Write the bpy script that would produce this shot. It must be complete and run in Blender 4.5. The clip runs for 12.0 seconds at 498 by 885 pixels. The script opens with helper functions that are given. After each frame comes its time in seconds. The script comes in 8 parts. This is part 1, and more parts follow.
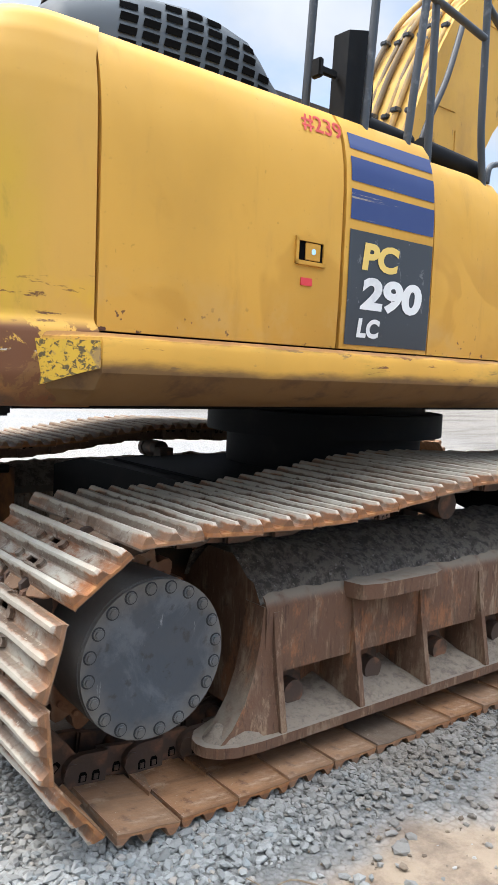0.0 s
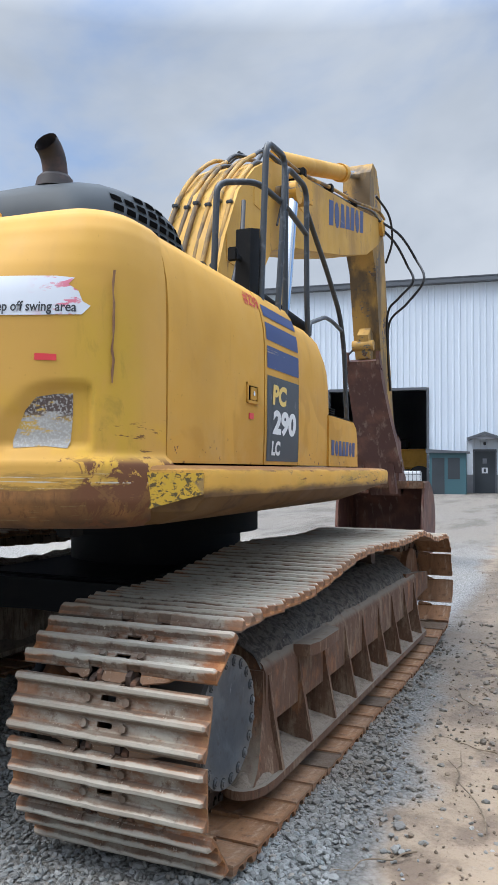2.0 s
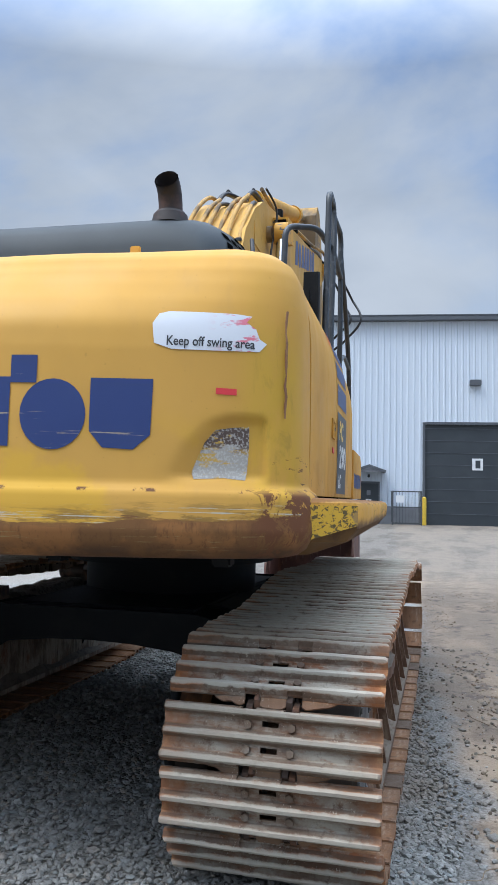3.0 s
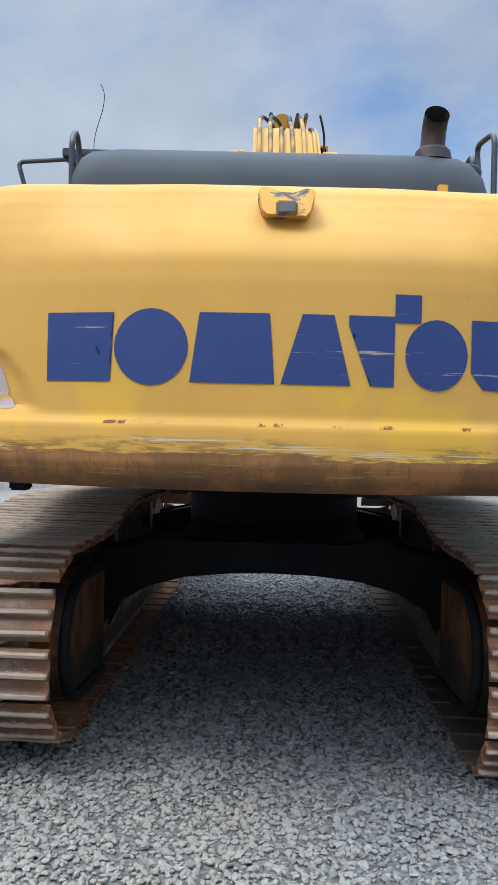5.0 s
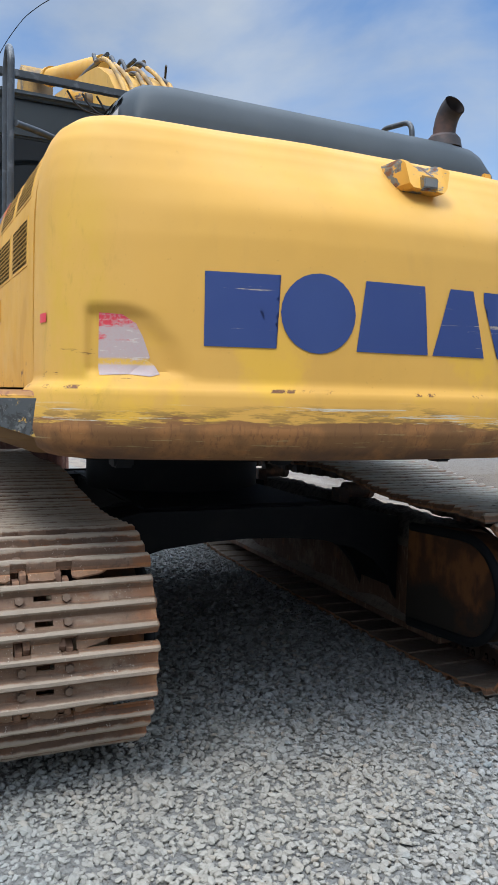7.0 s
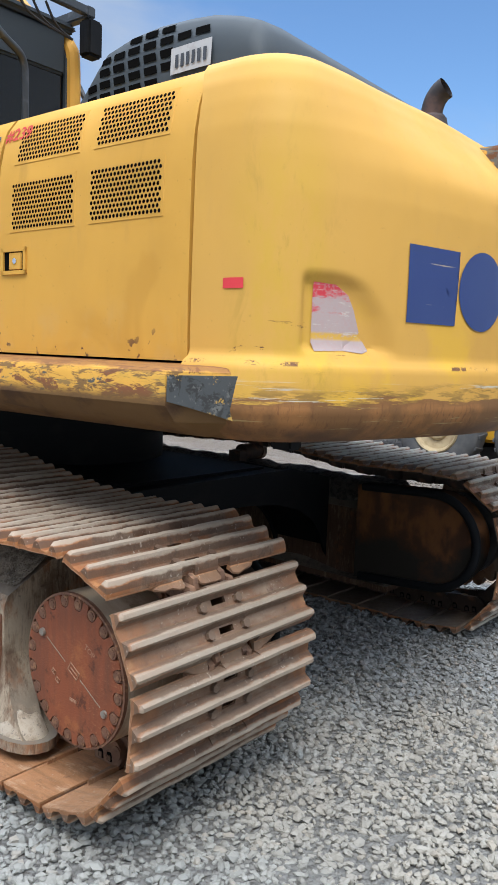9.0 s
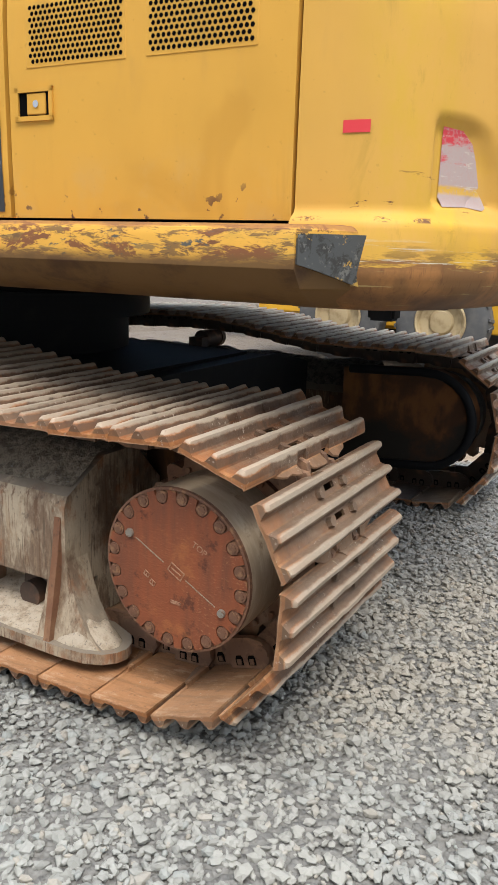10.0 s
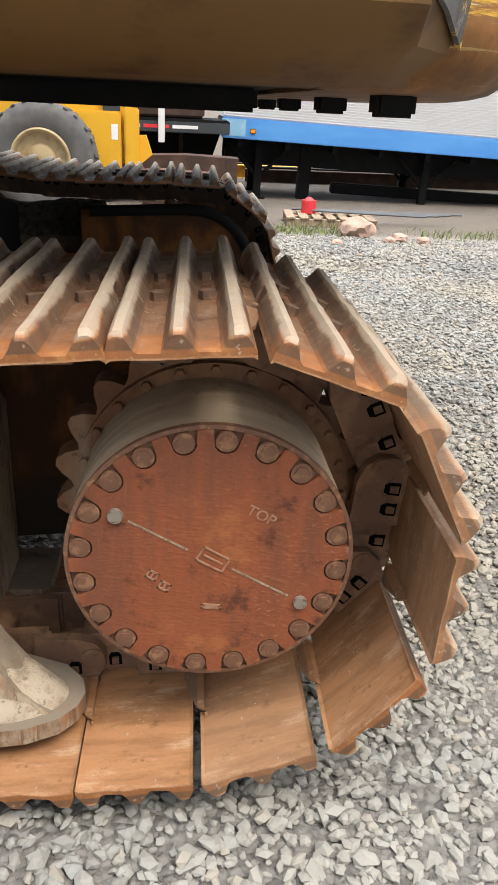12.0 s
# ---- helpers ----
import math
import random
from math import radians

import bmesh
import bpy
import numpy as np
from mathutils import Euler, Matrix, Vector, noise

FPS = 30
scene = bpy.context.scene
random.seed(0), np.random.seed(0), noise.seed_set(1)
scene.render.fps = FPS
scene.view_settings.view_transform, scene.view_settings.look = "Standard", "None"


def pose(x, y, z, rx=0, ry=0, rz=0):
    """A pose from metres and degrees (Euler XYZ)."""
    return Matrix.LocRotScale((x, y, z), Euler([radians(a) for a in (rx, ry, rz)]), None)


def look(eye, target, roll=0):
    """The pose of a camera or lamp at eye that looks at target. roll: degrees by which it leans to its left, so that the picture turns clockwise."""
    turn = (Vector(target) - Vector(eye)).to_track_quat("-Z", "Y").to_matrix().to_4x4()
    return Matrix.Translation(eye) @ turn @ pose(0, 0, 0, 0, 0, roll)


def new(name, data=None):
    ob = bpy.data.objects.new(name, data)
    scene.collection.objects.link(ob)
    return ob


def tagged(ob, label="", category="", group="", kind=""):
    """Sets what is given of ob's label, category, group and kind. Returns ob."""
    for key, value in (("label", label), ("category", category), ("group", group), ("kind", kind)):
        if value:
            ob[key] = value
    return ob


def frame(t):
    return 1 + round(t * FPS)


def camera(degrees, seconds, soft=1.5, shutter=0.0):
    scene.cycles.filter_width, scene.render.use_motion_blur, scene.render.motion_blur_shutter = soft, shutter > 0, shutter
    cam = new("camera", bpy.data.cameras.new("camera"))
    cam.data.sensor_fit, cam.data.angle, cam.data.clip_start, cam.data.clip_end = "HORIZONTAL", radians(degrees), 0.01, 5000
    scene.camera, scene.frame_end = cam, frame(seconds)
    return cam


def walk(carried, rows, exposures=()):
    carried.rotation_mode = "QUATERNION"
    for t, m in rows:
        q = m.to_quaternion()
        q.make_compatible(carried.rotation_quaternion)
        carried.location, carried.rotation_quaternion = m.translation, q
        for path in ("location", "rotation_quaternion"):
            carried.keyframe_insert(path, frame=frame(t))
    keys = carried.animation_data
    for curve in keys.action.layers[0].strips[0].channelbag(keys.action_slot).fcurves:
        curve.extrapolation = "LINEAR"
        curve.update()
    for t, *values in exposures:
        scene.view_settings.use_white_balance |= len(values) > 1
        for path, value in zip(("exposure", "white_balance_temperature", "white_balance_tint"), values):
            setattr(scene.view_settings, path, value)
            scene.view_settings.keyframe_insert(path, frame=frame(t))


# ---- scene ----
cam = camera(35.9, 12.0)
METRES, EYE, TILT, LEAN, TURN = 10.204, 1.345, 0.0, 0.0, -38.6
PATH = [
    (0, (0.032, 0.017, 1.326), (1.262, 1.584, 1.146), 2.4),
    (0.5, (-0.419, 0.038, 1.362), (1.043, 1.399, 1.259), 0.5),
    (1, (-0.811, 0.199, 1.356), (0.784, 1.404, 1.324), -0.3),
    (1.5, (-1.127, 0.391, 1.379), (0.596, 1.405, 1.392), -0.3),
    (2, (-1.398, 0.66, 1.41), (0.432, 1.465, 1.479), 0.3),
    (2.5, (-1.611, 1.127, 1.43), (0.291, 1.73, 1.575), 0.6),
    (2.7, (-1.721, 1.303, 1.409), (0.195, 1.851, 1.574), 0.7),
    (4.3, (-2.166, 2.761, 1.451), (-0.184, 3.024, 1.424), 1.4),
    (4.5, (-2.194, 2.919, 1.42), (-0.208, 3.15, 1.397), 0.9),
    (5, (-2.154, 3.369, 1.424), (-0.156, 3.449, 1.388), 1.4),
    (5.5, (-2.144, 3.801, 1.428), (-0.148, 3.69, 1.353), 2.1),
    (6, (-2.066, 4.185, 1.399), (-0.092, 3.873, 1.319), 0.8),
    (6.5, (-1.899, 4.586, 1.42), (0.02, 4.034, 1.311), 1.2),
    (6.7, (-1.864, 4.766, 1.42), (0.02, 4.104, 1.306), 1.2),
    (8.3, (-1.184, 5.943, 1.474), (0.351, 4.671, 1.311), 3.5),
    (8.5, (-1.044, 6.07, 1.446), (0.403, 4.7, 1.279), 3.4),
    (9, (-0.685, 6.289, 1.461), (0.604, 4.777, 1.232), 2.2),
    (9.5, (-0.335, 6.48, 1.411), (0.808, 4.885, 1.025), 1.5),
    (10, (0.015, 6.541, 1.349), (0.966, 4.85, 0.867), 1.8),
    (10.5, (0.331, 6.536, 1.329), (1.048, 4.769, 0.728), 2.2),
    (11, (0.62, 6.415, 1.311), (0.978, 4.589, 0.577), 3.2),
    (11.5, (0.93, 6.17, 1.216), (1.044, 4.32, 0.466), 2.2),
    (12, (1.188, 6.003, 1.173), (1.031, 4.177, 0.373), 2.7),
]
EXPOSURES = [(0, 1.40, 6450, 11), (1, 1.12, 6350, 11), (1.5, 1.02, 6300, 11), (2.5, 0.70, 5950, 10), (4.5, 0.66, 5800, 9), (5.5, 0.74, 5800, 9), (6.5, 0.72, 5900, 9), (8.5, 0.84, 5950, 10), (9.0, 0.86, 6100, 10), (9.5, 0.92, 6500, 11), (10.5, 0.90, 6950, 11), (11.2, 0.92, 7100, 12), (12, 1.12, 7250, 13)]
walk(cam, [(t, look(eye, target, roll)) for t, eye, target, roll in PATH], EXPOSURES)

# ---- light ----
world = bpy.data.worlds.new("sky")
scene.world = world
world.use_nodes = True
wn, wl = world.node_tree.nodes, world.node_tree.links
for n in list(wn):
    wn.remove(n)


def wnode(kind, **values):
    n = wn.new(kind)
    for k, v in values.items():
        n.inputs[k].default_value = v
    return n


SUN_AZ, SUN_EL = -38.0, 58.0     # where the sun stands: degrees from +y towards +x, and above the ground
out = wnode("ShaderNodeOutputWorld")
bg = wnode("ShaderNodeBackground", Strength=0.105)
sky = wnode("ShaderNodeTexSky")
sky.sky_type, sky.sun_disc = "NISHITA", False
sky.sun_elevation, sky.sun_rotation = radians(SUN_EL), radians(SUN_AZ)
sky.air_density, sky.dust_density, sky.ozone_density = 1.0, 0.3, 2.0
coord = wnode("ShaderNodeTexCoord")
warp = wnode("ShaderNodeMapping")
warp.inputs["Scale"].default_value = (1.0, 1.0, 1.7)
wl.new(coord.outputs["Generated"], warp.inputs["Vector"])
cl1 = wnode("ShaderNodeTexNoise", Scale=2.1, Detail=7.0, Roughness=0.52, Distortion=0.35)
cl2 = wnode("ShaderNodeTexNoise", Scale=3.6, Detail=5.0, Roughness=0.5, Distortion=0.3)
wl.new(warp.outputs["Vector"], cl1.inputs["Vector"])
wl.new(warp.outputs["Vector"], cl2.inputs["Vector"])
cover = wnode("ShaderNodeMapRange")
cover.interpolation_type = "SMOOTHSTEP"
for k, v in (("From Min", 0.22), ("From Max", 0.53), ("To Min", 0.02), ("To Max", 1.0)):
    cover.inputs[k].default_value = v
# the cover breaks up towards one side of the sky
side_dot = wnode("ShaderNodeVectorMath")
side_dot.operation = "DOT_PRODUCT"
side_dot.inputs[1].default_value = (0.62, -0.78, 0.0)
wl.new(coord.outputs["Generated"], side_dot.inputs[0])
thin = wnode("ShaderNodeMath")
thin.operation = "MULTIPLY_ADD"
thin.inputs[1].default_value = -0.30
open_side = wnode("ShaderNodeMapRange")
open_side.inputs["From Min"].default_value, open_side.inputs["From Max"].default_value = 0.60, 1.0
wl.new(side_dot.outputs["Value"], open_side.inputs["Value"])
wl.new(open_side.outputs["Result"], thin.inputs[0])
wl.new(cl1.outputs["Fac"], thin.inputs[2])
wl.new(thin.outputs[0], cover.inputs["Value"])
tone = wnode("ShaderNodeValToRGB")
tone.color_ramp.elements[0].position, tone.color_ramp.elements[0].color = 0.30, (5.5, 6.1, 6.9, 1)
tone.color_ramp.elements[1].position, tone.color_ramp.elements[1].color = 0.68, (7.6, 8.1, 8.7, 1)
wl.new(cl2.outputs["Fac"], tone.inputs["Fac"])
mix = wnode("ShaderNodeMixRGB")
wl.new(cover.outputs["Result"], mix.inputs["Fac"])
clear = wnode("ShaderNodeVectorMath")
clear.operation = "SCALE"
clear.inputs["Scale"].default_value = 2.15
deep = wnode("ShaderNodeHueSaturation", Saturation=1.14)
wl.new(sky.outputs["Color"], deep.inputs["Color"])
wl.new(deep.outputs["Color"], clear.inputs[0])
wl.new(clear.outputs["Vector"], mix.inputs["Color1"])
wl.new(tone.outputs["Color"], mix.inputs["Color2"])
# an overcast sky is brighter overhead than low down
height = wnode("ShaderNodeSeparateXYZ")
wl.new(coord.outputs["Generated"], height.inputs[0])
lift = wnode("ShaderNodeMapRange")
for k, v in (("From Min", 0.50), ("From Max", 1.0), ("To Min", 0.445), ("To Max", 3.4)):
    lift.inputs[k].default_value = v
wl.new(height.outputs["Z"], lift.inputs["Value"])
gain = wnode("ShaderNodeVectorMath")
gain.operation = "SCALE"
wl.new(mix.outputs["Color"], gain.inputs[0])
wl.new(lift.outputs["Result"], gain.inputs["Scale"])
wl.new(gain.outputs["Vector"], bg.inputs["Color"])
wl.new(bg.outputs["Background"], out.inputs["Surface"])

sun = new("sun", bpy.data.lights.new("sun", "SUN"))
sun.data.energy, sun.data.angle, sun.data.color = 1.45, radians(22), (1.0, 0.94, 0.85)
az, el = radians(SUN_AZ), radians(SUN_EL)
sun.matrix_world = look((math.sin(az) * math.cos(el) * 40, math.cos(az) * math.cos(el) * 40, math.sin(el) * 40), (0, 0, 0))


# ---- materials ----
class Mat:
    """A small builder of node materials."""

    def __init__(self, name, color=(0.5, 0.5, 0.5), rough=0.6, metal=0.0):
        self.m = bpy.data.materials.new(name)
        self.m.use_nodes = True
        self.n, self.l = self.m.node_tree.nodes, self.m.node_tree.links
        self.b = self.n["Principled BSDF"]
        self.tc = self.n.new("ShaderNodeTexCoord")
        self.geo = self.n.new("ShaderNodeNewGeometry")
        self.b.inputs["Base Color"].default_value = (*color, 1)
        self.b.inputs["Roughness"].default_value = rough
        self.b.inputs["Metallic"].default_value = metal
        self.col = None
        self.color = color

    def noise(self, scale, detail=5, rough=0.55, stretch=None, dist=0.0, space="Object"):
        t = self.n.new("ShaderNodeTexNoise")
        t.inputs["Scale"].default_value, t.inputs["Detail"].default_value = scale, detail
        t.inputs["Roughness"].default_value, t.inputs["Distortion"].default_value = rough, dist
        src = self.geo.outputs["Position"] if space == "World" else self.tc.outputs["Object"]
        if stretch:
            m = self.n.new("ShaderNodeMapping")
            m.inputs["Scale"].default_value = stretch
            self.l.new(src, m.inputs["Vector"])
            src = m.outputs["Vector"]
        self.l.new(src, t.inputs["Vector"])
        return t.outputs["Fac"]

    def axis(self, which, space="Object"):
        s = self.n.new("ShaderNodeSeparateXYZ")
        self.l.new(self.geo.outputs["Position"] if space == "World" else self.tc.outputs["Object"], s.inputs[0])
        return s.outputs[which]

    def ramp(self, fac, lo, hi, a=0.0, b=1.0):
        r = self.n.new("ShaderNodeMapRange")
        r.interpolation_type = "SMOOTHSTEP"
        for k, v in (("From Min", lo), ("From Max", hi), ("To Min", a), ("To Max", b)):
            r.inputs[k].default_value = v
        self.l.new(fac, r.inputs["Value"])
        return r.outputs["Result"]

    def math(self, op, a, b):
        n = self.n.new("ShaderNodeMath")
        n.operation = op
        for i, v in enumerate((a, b)):
            if isinstance(v, (int, float)):
                n.inputs[i].default_value = v
            else:
                self.l.new(v, n.inputs[i])
        return n.outputs[0]

    def over(self, fac, color):
        """Lays a colour, or another colour socket, over what is there."""
        m = self.n.new("ShaderNodeMixRGB")
        if isinstance(fac, (int, float)):
            m.inputs["Fac"].default_value = fac
        else:
            self.l.new(fac, m.inputs["Fac"])
        if self.col is None:
            m.inputs["Color1"].default_value = (*self.color, 1)
        else:
            self.l.new(self.col, m.inputs["Color1"])
        if isinstance(color, tuple):
            m.inputs["Color2"].default_value = (*color, 1)
        else:
            self.l.new(color, m.inputs["Color2"])
        self.col = m.outputs["Color"]
        self.l.new(self.col, self.b.inputs["Base Color"])
        return self

    def random(self):
        return self.n.new("ShaderNodeObjectInfo").outputs["Random"]

    def island(self):
        return self.geo.outputs["Random Per Island"]

    def rough(self, fac, lo, hi):
        self.l.new(self.ramp(fac, 0.25, 0.75, lo, hi), self.b.inputs["Roughness"])
        return self

    def set(self, fac, name):
        self.l.new(fac, self.b.inputs[name])
        return self

    def bump(self, fac, strength=0.3, distance=0.01):
        b = self.n.new("ShaderNodeBump")
        b.inputs["Strength"].default_value, b.inputs["Distance"].default_value = strength, distance
        old = self.b.inputs["Normal"].links
        if old:
            self.l.new(old[0].from_socket, b.inputs["Normal"])
        self.l.new(fac, b.inputs["Height"])
        self.l.new(b.outputs["Normal"], self.b.inputs["Normal"])
        return self


YELLOW = (0.61, 0.326, 0.054)


def paint(name, color=YELLOW, chips=0.0, seed=0.0):
    p = Mat(name, color, 0.42)
    p.over(p.ramp(p.noise(1.6, 4, stretch=(1, 1, 0.7)), 0.40, 0.68, 0, 0.5), tuple(c * 0.74 for c in color))
    p.over(p.ramp(p.noise(14, 6, stretch=(1, 1, 0.25)), 0.55, 0.8, 0, 0.25), tuple(c * 0.6 + 0.03 for c in color))
    p.over(p.ramp(p.noise(60, 3), 0.68, 0.75, 0, 0.5), tuple(c * 0.55 for c in color))
    if chips:
        wide = p.noise(2.3, 4, 0.6, dist=0.4)
        fine = p.noise(17, 8, 0.68, stretch=(0.7, 0.7, 1.6), dist=0.5)
        worn = p.math("ADD", p.math("MULTIPLY", wide, 0.45), p.math("MULTIPLY", fine, 0.55))
        p.over(p.ramp(worn, 0.60 - chips, 0.615 - chips), (0.13, 0.135, 0.13))
        p.over(p.ramp(worn, 0.635 - chips, 0.66 - chips), (0.15, 0.065, 0.03))
    p.rough(p.noise(5, 5), 0.54, 0.72)
    p.b.inputs["Specular IOR Level"].default_value = 0.24
    p.bump(p.noise(3, 3), 0.08, 0.02).bump(p.noise(160, 2), 0.05, 0.001)
    return p


p = paint("yellow_paint")
z = p.axis("Z")
p.over(p.math("MULTIPLY", p.math("MULTIPLY", p.ramp(z, 1.57, 1.47), p.ramp(z, 1.30, 1.43)), p.ramp(p.noise(19, 4, 0.6), 0.655, 0.675)), (0.11, 0.05, 0.03))
p.over(p.ramp(p.noise(2.3, 7, 0.66, stretch=(3.0, 3.0, 0.5)), 0.56, 0.74, 0, 0.35), (0.36, 0.20, 0.04))
p.over(p.math("MULTIPLY", p.ramp(z, 1.95, 1.75), p.ramp(p.noise(2.6, 3, 0.4, dist=0.8), 0.54, 0.60, 0, 0.42)), (0.43, 0.215, 0.030))
p.over(p.math("MULTIPLY", p.ramp(z, 1.66, 1.52), p.ramp(p.noise(4.5, 7, 0.65), 0.46, 0.66, 0, 0.5)), (0.55, 0.33, 0.10))
p.bump(p.noise(1.8, 2, 0.4, dist=0.6), 0.35, 0.05)
m_yellow = p.m
p = paint("worn_yellow_paint")
z = p.axis("Z")
p.over(p.ramp(p.noise(3.5, 8, 0.68, stretch=(0.5, 1, 1.4)), 0.50, 0.62, 0, 0.75), (0.42, 0.255, 0.045))
p.over(p.ramp(p.noise(9, 9, 0.74, stretch=(0.4, 1, 2.6), dist=0.4), 0.575, 0.61, 0, 0.8), (0.165, 0.105, 0.050))
p.over(p.ramp(p.noise(7, 9, 0.72, stretch=(0.5, 1, 2.0), dist=0.5), 0.60, 0.63), (0.15, 0.062, 0.028))
left = p.math("MULTIPLY", p.ramp(p.axis("Y"), 0.0, 0.1), p.ramp(p.axis("X"), -1.0, -1.5, 0.4, 1.0))
p.over(p.math("MULTIPLY", left, p.ramp(p.noise(19, 10, 0.78, stretch=(0.45, 1, 1.8), dist=0.3), 0.525, 0.56, 0, 0.85)), (0.125, 0.072, 0.036))
p.over(p.math("MULTIPLY", left, p.ramp(p.noise(6, 9, 0.72, stretch=(0.5, 1, 1.5), dist=0.4), 0.55, 0.58)), (0.185, 0.075, 0.032))
p.over(p.math("MULTIPLY", left, p.ramp(p.noise(14, 9, 0.75, stretch=(0.5, 1, 1.4), dist=0.3), 0.60, 0.625)), (0.085, 0.082, 0.072))
lip = p.math("ADD", z, p.math("MULTIPLY", p.math("SUBTRACT", p.noise(9, 8, 0.7, stretch=(0.5, 1, 1)), 0.5), 0.05))
p.over(p.math("MULTIPLY", p.ramp(lip, 1.398, 1.412), 0.8), (0.20, 0.085, 0.036))
low = p.math("ADD", z, p.math("MULTIPLY", p.math("SUBTRACT", p.noise(5, 8, 0.68, stretch=(0.5, 0.5, 2)), 0.5), 0.07))
p.over(p.math("MULTIPLY", p.ramp(low, 1.350, 1.312), p.ramp(z, 1.10, 1.15)), (0.145, 0.078, 0.028))
p.over(p.math("MULTIPLY", p.math("MULTIPLY", p.ramp(low, 1.33, 1.30), p.ramp(z, 1.10, 1.15)), p.ramp(p.noise(4, 7, 0.65), 0.5, 0.66)), (0.080, 0.040, 0.018))
m_worn = p.m
m_chipped = paint("chipped_yellow_paint", chips=0.06).m
m_stick_dirt = paint("grimy_yellow_paint", (0.30, 0.18, 0.06), chips=0.08).m
m_lens = Mat("dusty_lens", (0.16, 0.16, 0.15), 0.35).m

p = paint("scraped_yellow_paint")
p.over(p.ramp(p.noise(1.1, 4, 0.5), 0.30, 0.65, 0.20, 0.42), (0.545, 0.325, 0.090))
z, yy = p.axis("Z"), p.math("ABSOLUTE", p.axis("Y"), 0)
corner = p.math("MULTIPLY", p.math("MULTIPLY", p.ramp(yy, 1.04, 1.20), p.ramp(p.axis("X"), -2.44, -2.60)), p.ramp(p.math("ADD", z, p.math("MULTIPLY", p.noise(3, 5), 0.5)), 2.40, 2.05, 0.25, 1.0))
p.over(p.math("MULTIPLY", corner, p.ramp(p.noise(3.2, 7, 0.66, stretch=(1, 1, 0.45)), 0.38, 0.58, 0, 0.6)), (0.52, 0.330, 0.026))
p.over(p.math("MULTIPLY", corner, p.ramp(p.noise(10, 8, 0.7, stretch=(1, 1, 0.35), dist=0.4), 0.52, 0.66, 0, 0.55)), (0.33, 0.215, 0.035))
p.over(p.math("MULTIPLY", p.ramp(z, 1.75, 1.5), p.ramp(p.noise(2.5, 6, 0.6), 0.5, 0.62, 0, 0.55)), (0.66, 0.39, 0.030))
p.over(p.math("MULTIPLY", p.math("MULTIPLY", p.ramp(z, 1.62, 1.50), p.ramp(z, 1.40, 1.46)), p.math("MULTIPLY", p.ramp(yy, 0.95, 1.15), p.ramp(p.noise(13, 8, 0.7, stretch=(0.5, 0.5, 2.6)), 0.62, 0.635))), (0.13, 0.058, 0.026))
p.over(p.math("MULTIPLY", p.ramp(p.math("ABSOLUTE", p.math("SUBTRACT", z, 1.437), 0), 0.009, 0.003), p.ramp(p.noise(7, 8, 0.7), 0.55, 0.59)), (0.14, 0.062, 0.030))
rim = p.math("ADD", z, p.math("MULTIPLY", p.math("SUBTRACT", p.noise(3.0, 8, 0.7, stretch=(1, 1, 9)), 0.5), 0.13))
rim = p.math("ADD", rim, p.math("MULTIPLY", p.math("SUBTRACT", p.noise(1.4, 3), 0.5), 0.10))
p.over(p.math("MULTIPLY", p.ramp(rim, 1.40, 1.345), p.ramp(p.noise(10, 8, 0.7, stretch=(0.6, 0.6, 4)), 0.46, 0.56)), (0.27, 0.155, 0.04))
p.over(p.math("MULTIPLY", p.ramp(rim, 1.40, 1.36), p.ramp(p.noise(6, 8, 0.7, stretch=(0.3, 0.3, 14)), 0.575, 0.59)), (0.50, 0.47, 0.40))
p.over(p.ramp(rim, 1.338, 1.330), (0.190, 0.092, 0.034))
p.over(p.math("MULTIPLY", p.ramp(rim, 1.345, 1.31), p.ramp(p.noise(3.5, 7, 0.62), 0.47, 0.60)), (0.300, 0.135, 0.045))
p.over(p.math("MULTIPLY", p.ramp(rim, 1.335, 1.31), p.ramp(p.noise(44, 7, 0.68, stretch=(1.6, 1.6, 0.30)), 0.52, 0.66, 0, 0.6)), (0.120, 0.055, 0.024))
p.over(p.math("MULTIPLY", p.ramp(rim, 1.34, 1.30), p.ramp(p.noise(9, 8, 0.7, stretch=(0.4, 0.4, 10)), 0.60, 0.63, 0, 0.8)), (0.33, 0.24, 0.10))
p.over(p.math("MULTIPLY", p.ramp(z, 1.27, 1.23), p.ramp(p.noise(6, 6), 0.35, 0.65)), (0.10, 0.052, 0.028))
# a rusty bare place low on the right corner
sx, sy = p.axis("X"), p.axis("Y")
spot = p.math("MULTIPLY", p.ramp(sy, -1.10, -1.20), p.ramp(z, 1.46, 1.42))
p.over(p.math("MULTIPLY", spot, p.ramp(p.noise(11, 8, 0.7, dist=0.6), 0.47, 0.50)), (0.15, 0.062, 0.028))
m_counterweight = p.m

